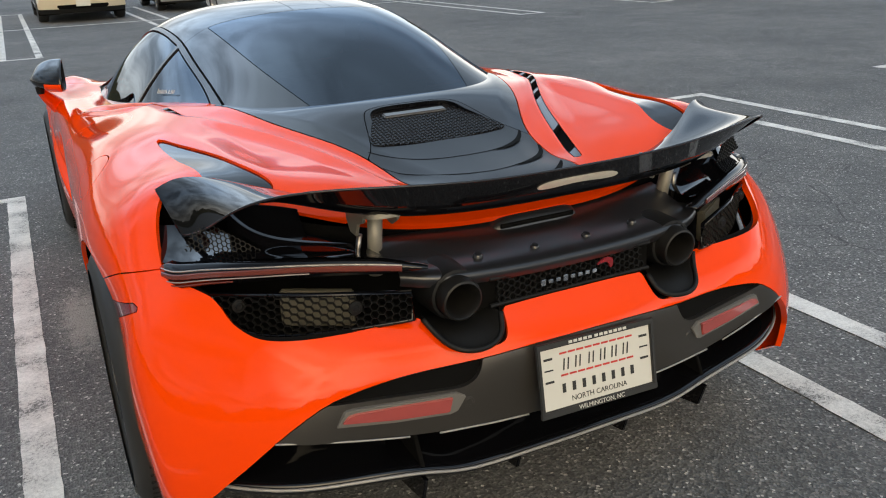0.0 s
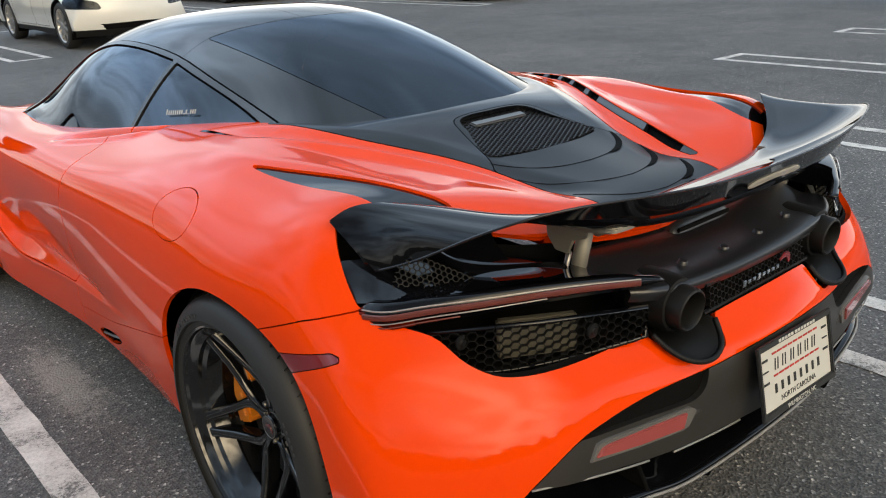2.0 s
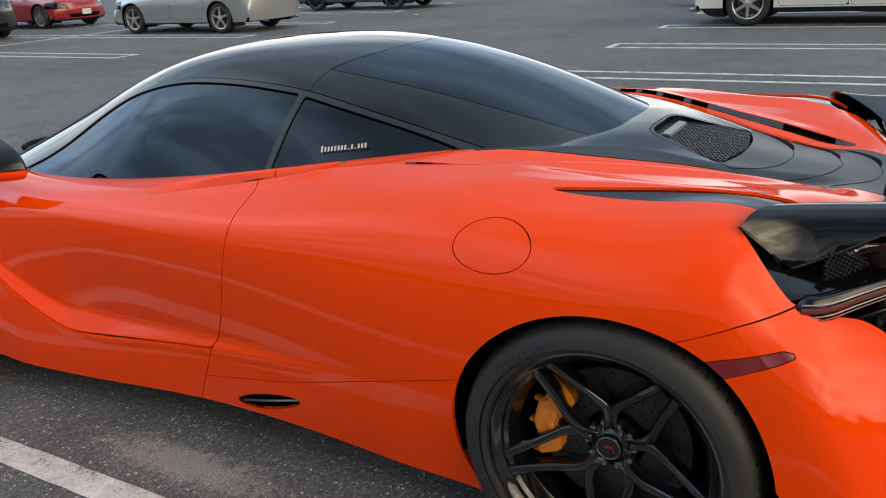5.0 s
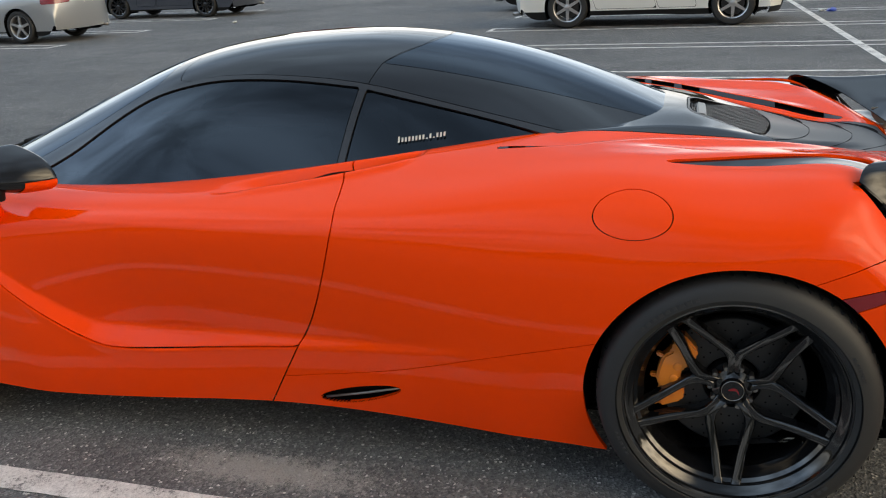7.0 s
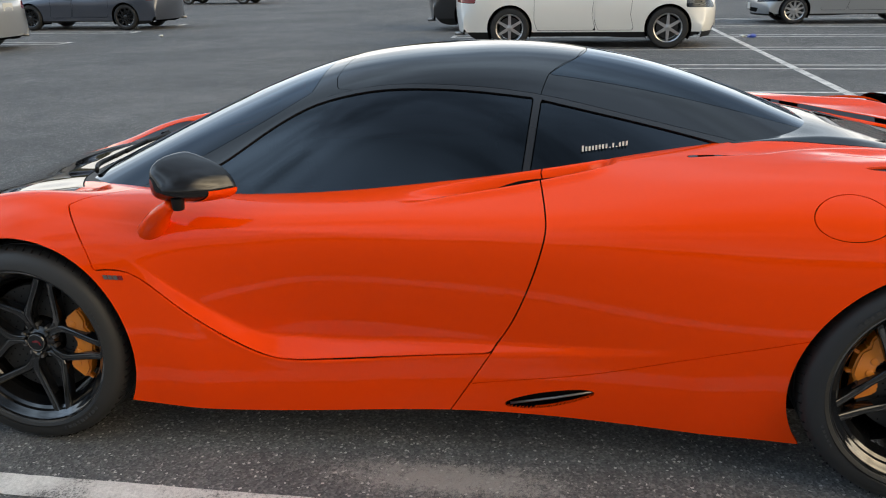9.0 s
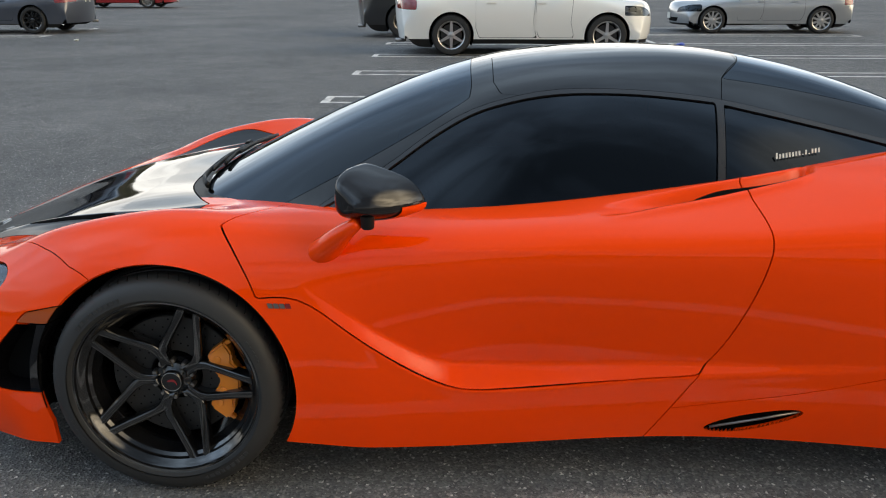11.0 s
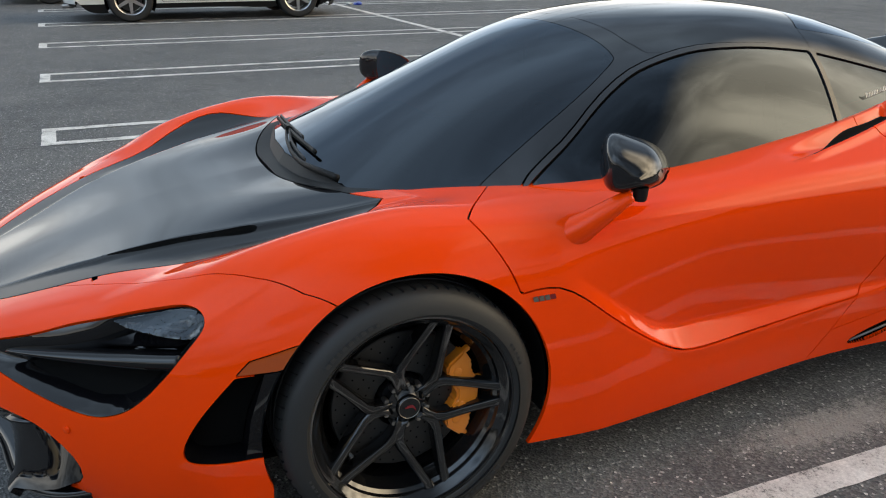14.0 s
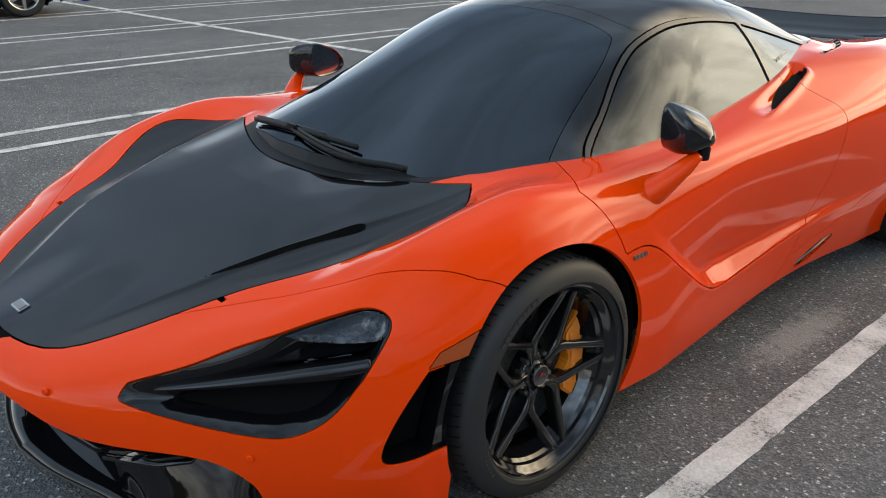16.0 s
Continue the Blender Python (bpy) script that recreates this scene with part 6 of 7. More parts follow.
# sticker on the quarter window: plain strokes
st_parent = empty("sticker")
st_parent.parent = car
tagged(st_parent, "small white sticker on the quarter window")
a_, b_ = Vector((-.5985, -.372, .9155)), Vector((-.5615, -.512, .9305))
d_ = (b_ - a_)
up_ = Vector((.35, 0, .93)).normalized()
for k in range(14):
    t0 = k / 14
    p = a_ + d_ * (t0 + .03) + up_ * .004
    q_ = a_ + d_ * (t0 + .03 + .040)
    bm = bmesh.new()
    h_ = .018 if k == 0 else .003 if k in (8, 10) else .0135
    off = Vector((-.006, 0, 0))
    vs = [bm.verts.new(c + off) for c in (p, q_ + up_ * .004, q_ + up_ * (.004 + h_), p + up_ * h_)]
    bm.faces.new(vs)
    part("stroke", bm, WHITE_PRINT, st_parent)

# ---- cabin, seen darkly through the glass ----
part("dashboard", smooth(box_bm((0, .93, .74), (1.2, .34, .10), .04)), PLASTIC, car)
part("cabin_floor", box_bm((0, .2, .42), (1.3, 1.7, .04), .01), LINER, car)
part("rear_bulkhead", smooth(box_bm((0, -.50, .66), (.86, .10, .44), .04)), PLASTIC, car)
for s in (-1, 1):
    seat = part("seat", smooth(box_bm((s * .33, .12, .52), (.46, .50, .14), .05)), PLASTIC, car, "black bucket seat")
    part("seat_back", smooth(box_bm((0, 0, 0), (.38, .12, .50), .05, Matrix.Translation((s * .30, -.16, .72)) @ Matrix.Rotation(radians(-18), 4, "X"))), PLASTIC, seat)
part("steering_wheel", smooth(sweep_mesh([(-.33 + .165 * math.cos(2 * math.pi * k / 40), .62 + .05 * math.sin(2 * math.pi * k / 40), .79 + .155 * math.sin(2 * math.pi * k / 40)) for k in range(41)], circle_section(.014, 8)), 60), PLASTIC, car)
part("inner_mirror", smooth(box_bm((0, .62, 1.045), (.22, .03, .06), .012)), PLASTIC, car)

# ---- wheels ----
SIDEWALL = material("sidewall_mark", (.028, .028, .029), .5)
def wheel_parts(r_tyre, width, rim_r, caliper_front, mirror):
    """Meshes of a wheel about the origin, its face towards -x."""
    h = width / 2
    out = {}
    prof = [(rim_r - .004, -h + .020), (rim_r + .004, -h + .010), (rim_r + .014, -h + .006), (rim_r + .020, -h + .009), (rim_r + .030, -h + .002), (r_tyre - .055, -h - .002), (r_tyre - .040, -h + .001), (r_tyre - .028, -h + .006), (r_tyre - .016, -h + .013), (r_tyre - .007, -h + .026), (r_tyre - .001, -h + .05)]
    for k in range(4):
        a = -h + .06 + k * (width - .12) / 4
        b_ = a + (width - .12) / 4
        prof += [(r_tyre, a), (r_tyre, b_ - .010), (r_tyre - .007, b_ - .009), (r_tyre - .007, b_ - .002)]
    prof += [(r_tyre, h - .06), (r_tyre - .01, h - .025), (r_tyre - .03, h - .008), (rim_r + .02, h), (rim_r - .004, h - .02)]
    out["tyre"] = smooth(lathe(prof, 112), 28)
    lip = [(rim_r - .052, .5 * h), (rim_r - .050, -h + .090), (rim_r - .043, -h + .078), (rim_r - .035, -h + .056), (rim_r - .027, -h + .048), (rim_r - .024, -h + .038), (rim_r - .014, -h + .029), (rim_r - .010, -h + .024), (rim_r - .006, -h + .021), (rim_r - .003, -h + .014), (rim_r + .002, -h + .012), (rim_r + .003, -h + .018), (rim_r - .002, -h + .03), (rim_r - .004, .9 * h), (rim_r - .05, .9 * h), (rim_r - .052, .5 * h)]
    out["rim"] = smooth(lathe(lip, 96), 25)
    # twin spokes
    spokes = []
    face_hub, face_rim = -.052, -h + .034
    for k in range(5):
        for s in (-1, 1):
            ro = rim_r - .012
            line = [(.036, .019, .012), (.058, .036, .0145), (.078, .0485, .0150), (.100, .0500, .0135), (.135, .0420, .0122), (.175, .0330, .0122), (ro - .03, .0245, .0125), (ro - .012, .0215, .0135), (ro, .0205, .017)]
            edge = [(r, s * (c_ - w_)) for r, c_, w_ in line] + [(r, s * (c_ + w_)) for r, c_, w_ in line[::-1]]
            bm = bmesh.new()
            top, mid_, low = [], [], []
            for r, u in edge:
                t = (r - .04) / (ro - .04)
                x = face_hub + (face_rim - face_hub) * max(0, t) ** 1.6
                c = s * float(np.interp(r, [q_[0] for q_ in line], [q_[1] for q_ in line]))
                top.append(bm.verts.new((x, u + (c - u) * .30, r + (.006 if r < .05 else -.006 if r > ro - .001 else 0))))
                mid_.append(bm.verts.new((x + .007, u, r)))
                low.append(bm.verts.new((x + .040, u + (c - u) * .12, r)))
            n = len(edge)
            bm.faces.new(top)
            for a in range(n):
                b_ = (a + 1) % n
                bm.faces.new((top[a], mid_[a], mid_[b_], top[b_]))
                bm.faces.new((mid_[a], low[a], low[b_], mid_[b_]))
            bm.faces.new(low[::-1])
            bmesh.ops.recalc_face_normals(bm, faces=bm.faces[:])
            bmesh.ops.bevel(bm, geom=[e for e in bm.edges if e.calc_face_angle(0) > .35], offset=.0018, segments=1, affect="EDGES")
            bm.transform(Matrix.Rotation(radians(72 * k + 180), 4, "X"))
            spokes.append(smooth(bm, 30))
    out["spoke"] = spokes
    hubp = [(0, face_hub - .010), (.027, face_hub - .010), (.030, face_hub - .006), (.031, face_hub + .004), (.034, face_hub + .006), (.05, face_hub + .012), (.06, face_hub + .03), (.07, .02), (.0, .02)]
    out["hub"] = smooth(lathe(hubp, 48), 30)
    out["hub_ring"] = smooth(lathe([(.0268, face_hub - .0102), (.0275, face_hub - .0108), (.0285, face_hub - .0102), (.0285, face_hub - .009)], 40), 30)
    sw = curve_of([(.012, .004), (.002, .010), (-.012, .006), (-.016, -.008), (-.010, .001), (.0, .003)], 24, True)
    cap = prism([(p[0], p[1] - .002) for p in sw], .0016, "yz", face_hub - .0118)
    out["cap_mark"] = cap
    bl = []
    for k in range(5):
        for s in (-1, 1):
            a = radians(72 * k + s * 17 + 36)
            b1 = lathe([(0, face_hub + .006), (.006, face_hub + .006), (.0075, face_hub + .010), (.0075, face_hub + .03)], 8)
            b1.transform(Matrix.Translation((0, .056 * math.sin(a), .056 * math.cos(a))))
            bl.append(b1)
    out["wheel_bolt"] = bl
    rd = .181
    disc_bm = smooth(lathe([(.07, .0), (.075, -.012), (.085, -.014), (rd, -.014), (rd + .003, -.011), (rd + .003, .011), (rd, .014), (.085, .014), (.07, 0)], 72), 30)
    out["brake_disc"] = disc_bm
    holes = bmesh.new()
    for k in range(30):
        for j, rr in enumerate((.10, .125, .15, .172)):
            a = radians(12 * k + 5 * j)
            bmesh.ops.create_circle(holes, cap_ends=True, segments=6, radius=.0028, matrix=Matrix.Translation((-.0145, rr * math.sin(a), rr * math.cos(a))) @ Matrix.Rotation(radians(-90), 4, "Y"))
    out["disc_holes"] = holes
    s = 1 if caliper_front else -1
    r0, r1, (a0, a1) = .122, .193, ((42, 112) if rim_r > .265 else (52, 130))
    pts = []
    for k in range(13):
        a = radians(a0 + (a1 - a0) * k / 12)
        rr = r1 - (.012 if k in (3, 9) else 0)
        pts.append((s * rr * math.sin(a), rr * math.cos(a)))
    for k in range(13):
        a = radians(a1 - (a1 - a0) * k / 12)
        rr = r0 + (.012 if 4 < k < 8 else .0) + (.014 if k in (0, 12) else 0)
        pts.append((s * rr * math.sin(a), rr * math.cos(a)))
    out["caliper"] = smooth(prism(pts, .045, "yz", -.050, .006), 40)
    ribs = []
    for a in (a0 + 12, a0 + 28, a1 - 28, a1 - 12):
        c = r0 + .026
        rb = smooth(lathe([(0, -.0535), (.008, -.0535), (.011, -.052), (.0125, -.046)], 14), 40)
        rb.transform(Matrix.Translation((0, s * c * math.sin(radians(a)), c * math.cos(radians(a)))))
        ribs.append(rb)
    for a in (a0 + 3, (a0 + a1) / 2 - 9, (a0 + a1) / 2 + 9, a1 - 3):
        rb = smooth(box_bm((0, 0, 0), (.020, .011, .040), .003), 40)
        rb.transform(Matrix.Rotation(-s * radians(a), 4, "X") @ Matrix.Translation((-.030, 0, r1 - .004)))
        ribs.append(rb)
    out["caliper_piston"] = ribs
    bars = []
    for a0_, n_, w_ in ((20, 9, 2.6), (200, 9, 2.6), (110, 5, 2.0), (290, 5, 2.0)):
        for k in range(n_):
            a = radians(a0_ + k * (w_ + 1.0))
            rr = (rim_r + .03 + r_tyre - .045) / 2
            bx = box_bm((0, 0, 0), (.0016, rr * radians(w_) * (.9 if k % 3 else .6), .010 if n_ > 6 else .006))
            bx.transform(Matrix.Rotation(-a, 4, "X") @ Matrix.Translation((-h - .0012, 0, rr)))
            bars.append(bx)
    out["sidewall_mark"] = merged(*bars)
    sipes = []
    for k in range(72):
        bx = box_bm((0, 0, 0), (.038, .0020, .0054))
        bx.transform(Matrix.Rotation(2 * math.pi * k / 72, 4, "X") @ Matrix.Translation((-h + .050, 0, r_tyre - .0025)) @ Matrix.Rotation(radians(18), 4, "Z"))
        sipes.append(bx)
    out["tread_groove"] = merged(*sipes)
    return out


def make_wheel(x, y, r_tyre, width, rim_r, side, caliper_front, turn):
    w = empty("wheel")
    w.parent = car
    w.matrix_basis = Matrix.Translation((x, y, r_tyre)) @ (Matrix.Identity(4) if side < 0 else Matrix.Rotation(math.pi, 4, "Z"))
    cf = caliper_front if side < 0 else not caliper_front
    p = wheel_parts(r_tyre, width, rim_r, cf, side)
    spin = Matrix.Rotation(radians(turn), 4, "X")
    tyre = part("tyre", p["tyre"], RUBBER, w, "black low-profile tyre")
    tagged(part("sidewall_mark", p["sidewall_mark"], SIDEWALL, tyre), kind="stuff")
    tagged(part("tread_groove", p["tread_groove"], GROOVE, tyre), kind="stuff")
    rim = part("rim", p["rim"], WHEEL_BLACK, w, "gloss black twin-spoke alloy rim")
    for sp in p["spoke"]:
        sp.transform(spin)
        part("spoke", sp, WHEEL_BLACK, rim)
    part("hub", p["hub"], WHEEL_BLACK, rim)
    part("hub_ring", p["hub_ring"], STEEL, rim)
    part("cap_mark", p["cap_mark"], RED_LENS, rim)
    for b_ in p["wheel_bolt"]:
        b_.transform(spin)
        part("wheel_bolt", b_, STEEL, rim)
    d = part("brake_disc", p["brake_disc"], DISC, w, "drilled dark brake disc")
    tagged(part("disc_hole", p["disc_holes"], LINER, d), kind="stuff")
    c = part("caliper", p["caliper"], CALIPER, w, "orange brake caliper")
    for b_ in p["caliper_piston"]:
        part("caliper_piston", b_, CALIPER, c)
    return w


WHEELS = []
for s in (-1, 1):
    WHEELS.append(make_wheel(s * .826, FRONT_AXLE, .327, .245, .259, s, False, -17 * -s))
    WHEELS.append(make_wheel(s * .806, REAR_AXLE, .345, .305, .273, s, True, 0))
# dark arch liners
for yc, zc, r, x0 in ((FRONT_AXLE, .327, .364, .915), (REAR_AXLE, .335, .375, .90)):
    for s in (-1, 1):
        bm = lathe([(r, x0), (r, .50), (.05, .50)], 60, "x", -12, 204)
        bm.transform(Matrix.Translation((0, yc, zc)) @ Matrix.Diagonal((s, 1, 1, 1)))
        part("arch_liner", bm, LINER, car)

# ---- parked cars across the lot ----
def simple_wheel(parent, x, y, r, rim_r, spokes, rim_mat, width=.22):
    w = empty("wheel")
    w.parent = parent
    side = -1 if x < 0 else 1
    w.matrix_basis = Matrix.Translation((x, y, r)) @ (Matrix.Identity(4) if side < 0 else Matrix.Rotation(math.pi, 4, "Z"))
    h = width / 2
    part("tyre", smooth(lathe([(rim_r - .005, -h + .02), (rim_r + .01, -h + .004), (rim_r + .03, -h), (r - .03, -h + .006), (r - .008, -h + .03), (r, -h + .06), (r, h - .06), (r - .02, h), (rim_r, h)], 48), 35), RUBBER, w)
    rim = part("rim", smooth(lathe([(rim_r - .035, h), (rim_r - .03, -h + .06), (rim_r - .015, -h + .02), (rim_r, -h + .012), (rim_r + .004, -h + .02), (rim_r, h)], 40), 30), rim_mat, w)
    for k in range(spokes):
        bm = prism([(-.030, .03), (.030, .03), (.022, rim_r - .012), (-.022, rim_r - .012)], .03, "yz", -h + .022, .005)
        bm.transform(Matrix.Rotation(2 * math.pi * k / spokes, 4, "X"))
        part("spoke", smooth(bm), rim_mat, rim)
    part("hub", smooth(lathe([(0, -h + .012), (.03, -h + .012), (.055, -h + .02), (.06, -h + .05), (0, -h + .05)], 24), 30), rim_mat, rim)
    part("brake_disc", smooth(lathe([(.05, 0), (rim_r - .06, 0), (rim_r - .06, .02), (.05, .02)], 32), 30), DISC, w)
    return w


def parked_car(name, label, paint, m, L=4.8, W=1.82, H=1.45, base=2.78, front=.93, hood_z=.86, belt=.93, tail_z=1.02, suv=False, r=.335, rim_r=.235, spokes=10, rim_mat=None, lamps="both", category="car"):
    """A parked car, nose towards +y of its own pose, built about its middle on the ground."""
    thing = empty(name, label, category, m)
    yf = base / 2 + front
    yr = yf - L
    w = W / 2
    ya, yb = base / 2, -base / 2
    nose, cow = hood_z - .12, hood_z + .07
    back = tail_z if not suv else belt + .05
    sec = lambda y, zc, ze, zb, xs=1.0, bot=.20: [(0, y, zc), (w * .5 * xs, y, zc - .006), (w * .80 * xs, y, zc - .03), (w * .94 * xs, y - 0, ze), (w * 1.0 * xs, y, (ze + zb) / 2 + .03), (w * .995 * xs, y, zb), (w * .95 * xs, y, bot)]

    def bow(row, d):
        return [(x, y - d * (x / w) ** 2.4, z) for x, y, z in row]
    cage = [
        bow([(x, yf - .08, z) for x, _, z in [(0, 0, .20), (w * .4, 0, .20), (w * .65, 0, .20), (w * .82, 0, .20), (w * .90, 0, .20), (w * .93, 0, .20), (w * .94, 0, .20)]], .32),
        bow([(x, yf, z) for x, _, z in [(0, 0, .45), (w * .42, 0, .45), (w * .68, 0, .45), (w * .86, 0, .44), (w * .93, 0, .42), (w * .96, 0, .38), (w * .965, 0, .30)]], .34),
        bow([(x, yf - .07, z) for x, _, z in [(0, 0, nose), (w * .42, 0, nose), (w * .68, 0, nose - .01), (w * .85, 0, nose - .05), (w * .94, 0, .55), (w * .975, 0, .44), (w * .97, 0, .28)]], .34),
        bow(sec(yf - .45, hood_z - .03, hood_z - .14, .48, .985), .12),
        sec(ya - .05, hood_z + .02, hood_z - .08, .5),
        sec(ya - .65, cow, belt - .08, .5),
        sec(.1, belt + .02, belt - .06, .48, 1.0, .22),
        sec(yb + .55, belt + .04, belt - .04, .48, 1.0, .22),
        sec(yb, back + (0 if suv else -.02), back - .10, .52),
        bow(sec(yr + .42, back, back - .10, .54, .985), .03),
        bow([(x, yr + .06, z) for x, _, z in [(0, 0, back - .03), (w * .42, 0, back - .03), (w * .68, 0, back - .04), (w * .84, 0, back - .10), (w * .92, 0, .74), (w * .955, 0, .60), (w * .955, 0, .34)]], -.22),
        bow([(x, yr, z) for x, _, z in [(0, 0, .58), (w * .42, 0, .58), (w * .68, 0, .58), (w * .84, 0, .56), (w * .91, 0, .50), (w * .94, 0, .44), (w * .945, 0, .30)]], -.24),
        bow([(x, yr + .05, z) for x, _, z in [(0, 0, .26), (w * .42, 0, .26), (w * .66, 0, .26), (w * .82, 0, .26), (w * .88, 0, .26), (w * .91, 0, .26), (w * .92, 0, .25)]], -.24)]
    sk = loft(cage, 110, 46).face(1, 0, .5)
    gl = [[(0, ya - .45, cow - .06), (w * .45, ya - .48, cow - .06), (w * .7, ya - .55, cow - .08), (w * .84, ya - .7, belt - .1)],
          [(0, ya - .95, H - .16), (w * .40, ya - .98, H - .17), (w * .60, ya - 1.02, H - .24), (w * .86, ya - 1.0, belt - .05)],
          [(0, ya - 1.45, H), (w * .38, ya - 1.45, H - .012), (w * .60, ya - 1.45, H - .08), (w * .90, ya - 1.4, belt - .04)],
          [(0, yb + .65, H - .015), (w * .38, yb + .65, H - .03), (w * .60, yb + .65, H - .10), (w * .90, yb + .65, belt - .03)]]
    if suv:
        gl += [[(0, yr + .45, H - .05), (w * .40, yr + .45, H - .06), (w * .62, yr + .45, H - .12), (w * .89, yr + .45, belt - .03)], [(0, yr + .16, belt + .02), (w * .45, yr + .16, belt + .02), (w * .7, yr + .18, belt), (w * .86, yr + .2, belt - .05)]]
    else:
        gl += [[(0, yb + .05, H - .17), (w * .38, yb + .07, H - .18), (w * .58, yb + .12, H - .25), (w * .86, yb + .2, belt - .02)], [(0, yb - .5, back - .05), (w * .42, yb - .48, back - .05), (w * .65, yb - .42, back - .07), (w * .82, yb - .3, back - .14)]]
    top = loft(gl, 60, 26).face(1, 0, 1)
    out_ = lambda V: w * .55 - V[:, 0]
    arch = lambda yc: within(disc("yz", (yc, r), r + .045), out_)
    sk = sk.drop(arch(ya)).drop(arch(yb))
    clad, sk = sk.cut(lambda V: V[:, 2] - (.30 if suv else .245))
    gap_doors = []
    for y0, y1 in ((ya - .62, .12), (.12, yb + .45)):
        d, sk = sk.cut(within(area("yz", [(y0 + .02, .33), (y1 + .06, .33), (y1, .5), (y1, belt + .1), (y0, belt + .1), (y0 - .05, .6)], False), beyond("x", w * .8)), .003)
        gap_doors.append(d)
    head_l, sk = sk.cut(within(beyond("y", yf - .62), area("xz", [(w * .55, nose - .20), (w * 1.1, nose - .17), (w * 1.1, nose + .02), (w * .9, nose - .01), (w * .6, nose - .09)], False)), .002)
    tail_l, sk = sk.cut(within(beyond("y", yr + .45, -1), area("xz", [(w * .55, back - .26), (w * 1.1, back - .30), (w * 1.1, back - .10), (w * .6, back - .13)], False)), .002)
    grille, sk = sk.cut(within(beyond("y", yf - .4), area("xz", [(-.3, .28), (w * .5, .28), (w * .62, .38), (-.3, .39)], False)), .002)
    body_ = part("body", sk.both(), paint, thing)
    part("cladding", clad.both(), PLASTIC, thing)
    part("grille", grille.moved(-.01).both(), LINER, thing)
    inner = sk.moved(-.02)
    part("liner", inner.both(), LINER, thing)
    part("floor_pan", box_bm((0, (yf + yr) / 2, .26), (W * .82, L * .86, .06), .02), LINER, thing)
    for s in (-1, 1):
        f = (lambda k: k.mirrored()) if s < 0 else (lambda k: k)
        for d in gap_doors:
            dr = part("door", f(d), paint, thing)
            c = d.V.mean(0)
            part("door_handle", smooth(box_bm((s * (w * .985), c[1] - .25, belt - .12), (.03, .18, .03), .008)), paint, dr)
        part("headlight", f(head_l), LAMP_GLASS, thing, "clear headlight")
        part("tail_lamp", f(tail_l), RED_LENS, thing, "red tail lamp")
        for yy in (ya, yb):
            simple_wheel(thing, s * (w - .12), yy, r, rim_r, spokes, rim_mat or STEEL)
            ln = lathe([(r + .046, w * .97), (r + .046, w * .5), (.05, w * .5)], 32, "x", -30, 240)
            ln.transform(Matrix.Translation((0, yy, r)) @ Matrix.Diagonal((s, 1, 1, 1)))
            part("arch_liner", ln, LINER, thing)
        part("mirror", smooth(box_bm((s * (w + .07), ya - .75, belt + .04), (.18, .10, .13), .035)), paint, thing)
    glass_, roof_ = top.cut(lambda V: np.where(V[:, 1] > ya - 1.05, -1.0, np.where(V[:, 1] < (yr + .42 if suv else yb + .02), -1.0, V[:, 2] - (H - .14))))
    part("windows", glass_.both(), GLASS, thing, "dark windows")
    part("roof", roof_.both(), paint, thing)
    part("front_plate", box_bm((0, yf + .004, .42), (.30, .012, .15), .003), WHITE_PRINT, thing) if lamps != "rear" else None
    part("rear_plate", box_bm((0, yr - .006, back - .22), (.30, .012, .15), .003), WHITE_PRINT, thing)
    part("exhaust_tip", smooth(sweep_mesh([(w * .62, yr + .2, .26), (w * .62, yr + .02, .26)], circle_section(.035, 12)), 50), STEEL, thing)
    return thing


SILVER = grain(material("silver_paint", (.42, .43, .44), .3, .6, 1.0), 900, .02, .0003)
BLUE_GREY = grain(material("blue_grey_paint", (.075, .085, .11), .3, .5, 1.0), 900, .02, .0003)
DARK_PAINT = material("dark_paint", (.018, .019, .021), .3, .2, 1.0)
RED_PAINT = material("red_paint", (.30, .012, .015), .3, .1, 1.0)
CREAM = material("cream_paint", (.60, .52, .38), .3, .1, 1.0)
face_away, face_us = 0, 180
at = lambda x, y, deg: Matrix.Translation((x, y, 0)) @ Matrix.Rotation(radians(deg), 4, "Z")
parked_car("suv", "white sport utility vehicle with silver six-spoke wheels, parked in a stall", WHITE_PAINT, at(13.82, -.52, 180), 4.85, 1.95, 1.74, 2.85, .92, 1.02, 1.06, 1.1, True, .37, .255, 6, ALLOY)
parked_car("sedan", "silver sedan with dark ten-spoke wheels, parked nose towards the aisle", SILVER, at(20.28, -6.98, 0), 4.63, 1.80, 1.42, 2.74, .92, .84, .90, 1.0, False, .325, .235, 10, ALLOY)
parked_car("sedan", "blue-grey sedan with black wheels, tail towards the aisle", BLUE_GREY, at(19.35, 13.0, 0), 4.80, 1.82, 1.45, 2.78, .95, .85, .92, 1.05, False, .335, .24, 10, WHEEL_BLACK)
parked_car("sedan", "silver sedan with five-spoke alloy wheels and a cream-lit tail", SILVER, at(12.82, 13.45, 0), 4.82, 1.82, 1.46, 2.78, .97, .87, .93, 1.06, False, .335, .24, 5, ALLOY)
parked_car("crossover", "white electric crossover with a smooth closed nose, facing the aisle", WHITE_PAINT, at(3.70, 12.9, 180), 4.75, 1.92, 1.62, 2.89, .85, .92, .98, 1.15, True, .36, .26, 10, ALLOY, "rear")
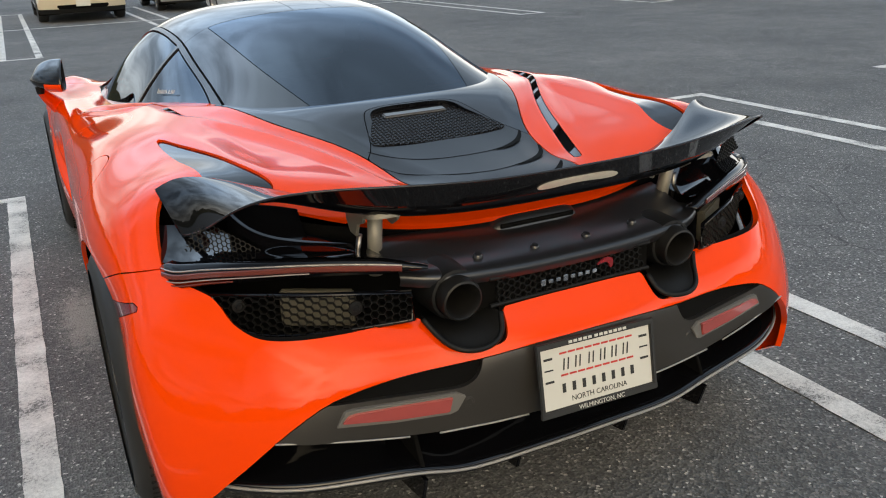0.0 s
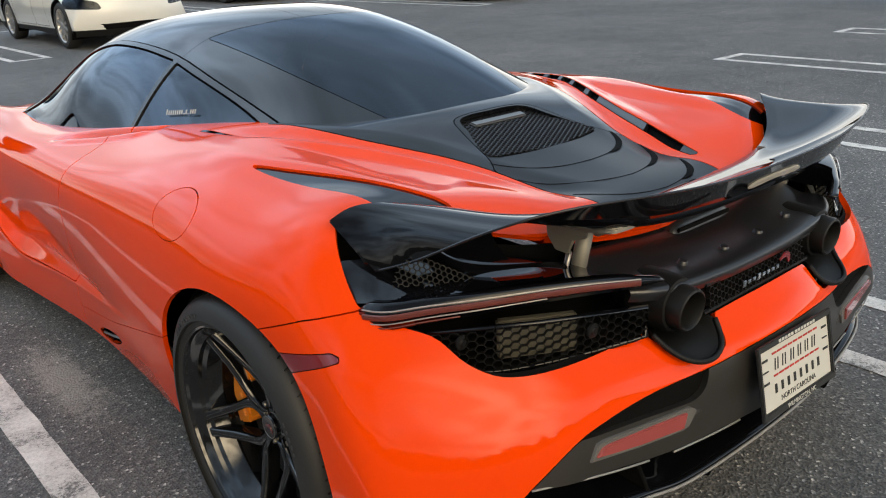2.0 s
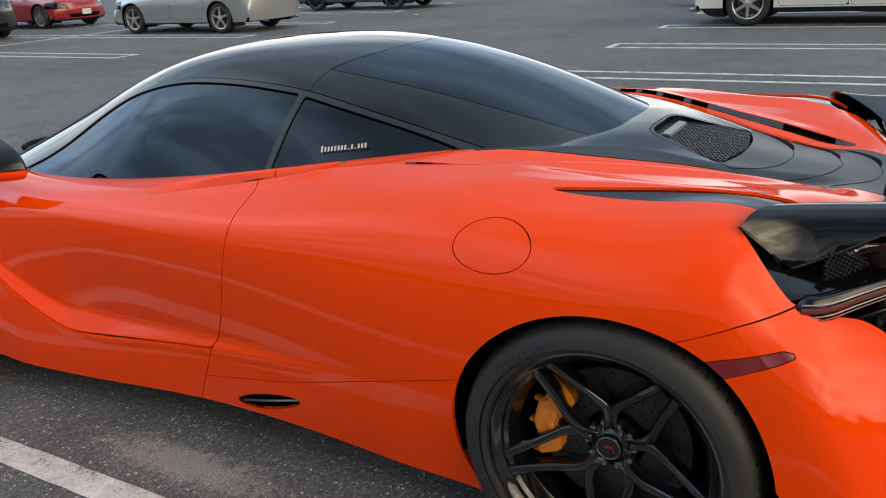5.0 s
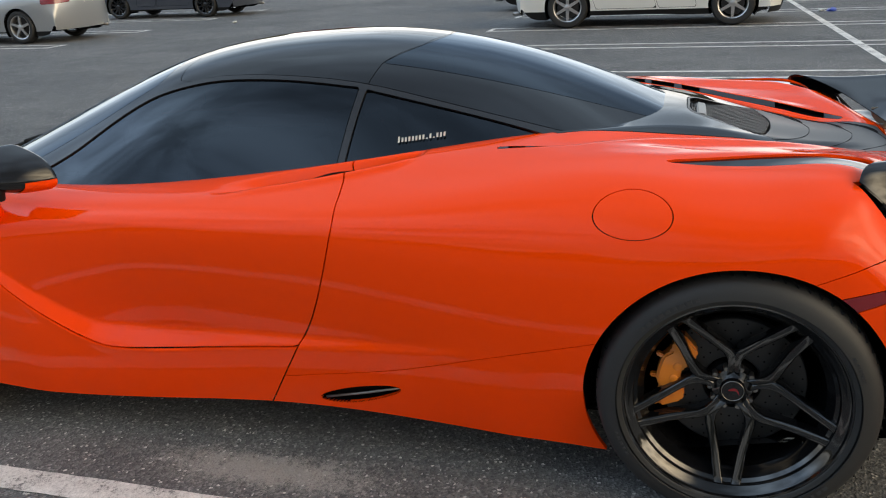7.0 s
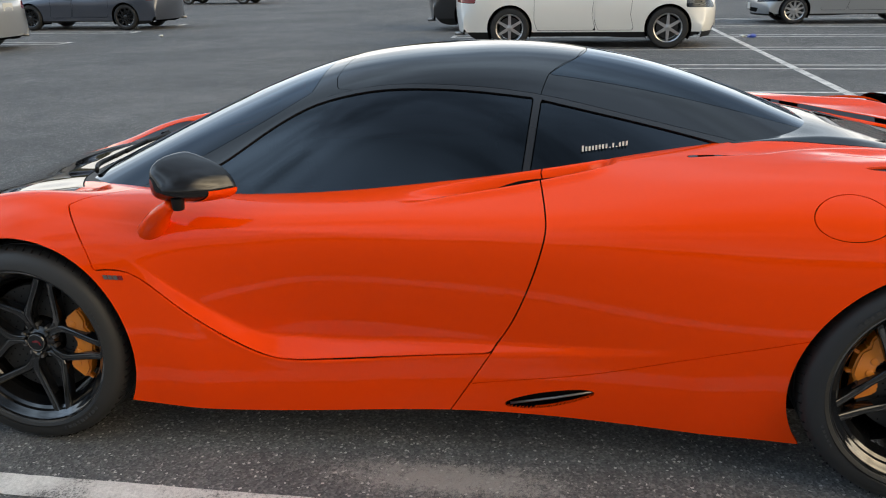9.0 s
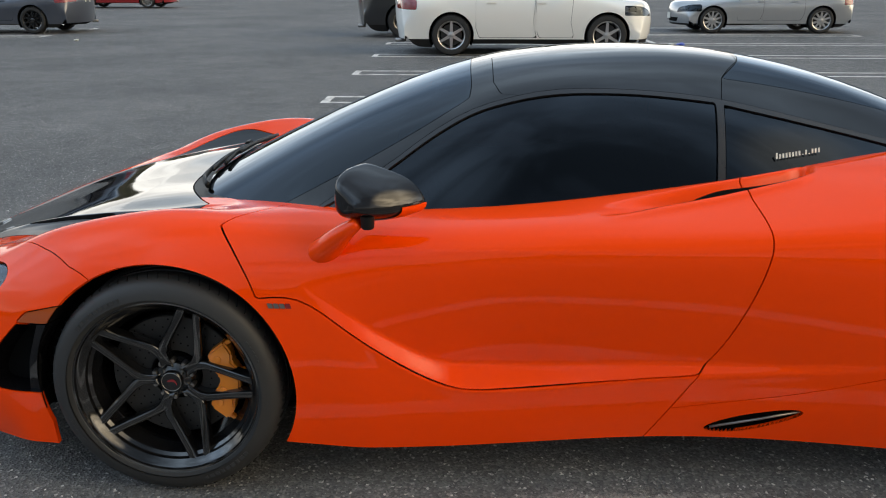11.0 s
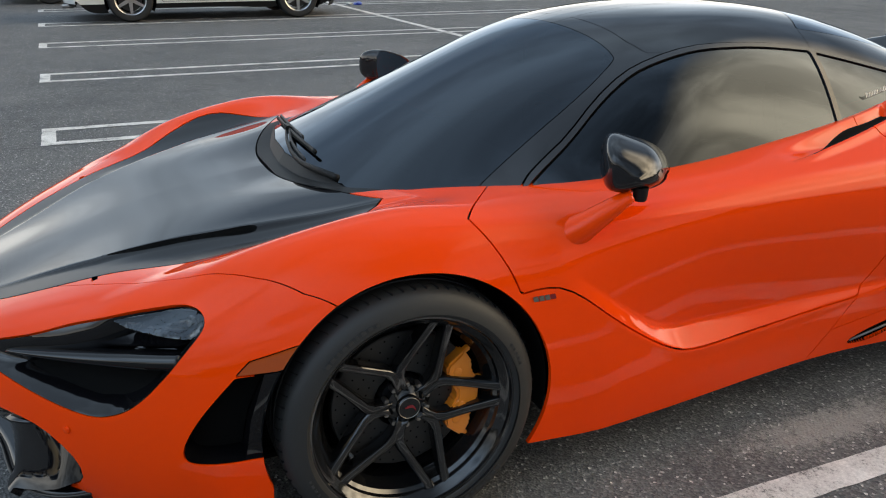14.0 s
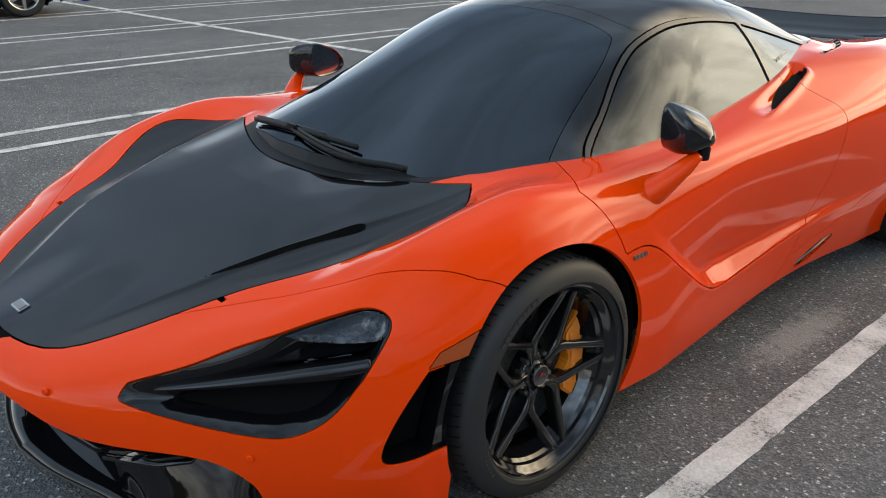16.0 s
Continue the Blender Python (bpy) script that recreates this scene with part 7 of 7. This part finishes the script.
parked_car("suv", "cream sport utility vehicle facing the aisle", CREAM, at(.55, 19.65, 180), 4.8, 1.90, 1.75, 2.8, .90, 1.02, 1.06, 1.1, True, .37, .24, 6, STEEL)
parked_car("sedan", "silver sedan facing the aisle with a chrome nose", SILVER, at(3.3, 20.9, 180), 4.6, 1.78, 1.45, 2.7, .92, .84, .90, 1.0, False, .325, .23, 10, STEEL)
parked_car("suv", "black sport utility vehicle with steel wheels facing the aisle", DARK_PAINT, at(10.3, 20.3, 180), 4.9, 1.95, 1.80, 2.85, .92, 1.05, 1.10, 1.15, True, .37, .23, 6, ALLOY)
parked_car("sedan", "dark red sedan parked behind other cars", RED_PAINT, at(14.2, 21.6, 180), 4.6, 1.80, 1.45, 2.7, .92, .84, .90, 1.0, False, .325, .23, 10, STEEL)
parked_car("pickup", "dark pickup parked far across the lot", DARK_PAINT, at(18.4, .6, 180), 5.2, 1.98, 1.85, 3.1, .95, 1.1, 1.15, 1.2, True, .39, .24, 6, STEEL)
parked_car("sedan", "dark red sedan far across the lot", RED_PAINT, at(36.5, 16.5, 0), 4.6, 1.80, 1.45, 2.7, .92, .84, .90, 1.0, False, .325, .23, 10, STEEL)


# ---- litter ----
def scrap(name, label, x, y, size, mat, seed):
    bm = bmesh.new()
    bmesh.ops.create_icosphere(bm, subdivisions=2, radius=1)
    for v in bm.verts:
        k = 1 + .5 * noise.noise(v.co * 2.3 + Vector((seed, 0, 0)))
        v.co = (x + v.co.x * size * k, y + v.co.y * size * .7 * k, max(.0, .02 + v.co.z * size * .35 * k))
    ob = part(name, smooth(bm, 20), mat, None)
    tagged(ob, label, "litter")


scrap("paper_scrap", "crumpled white paper scrap on the asphalt", 16.2, 9.5, .07, WHITE_PRINT, 1)
scrap("plastic_wrapper", "crumpled blue plastic wrapper on the asphalt", 15.4, -3.9, .13, material("blue_plastic", (.03, .06, .35), .35), 5)
scrap("paper_scrap", "crumpled white paper beside a blue wrapper", 15.45, -3.72, .09, WHITE_PRINT, 8)
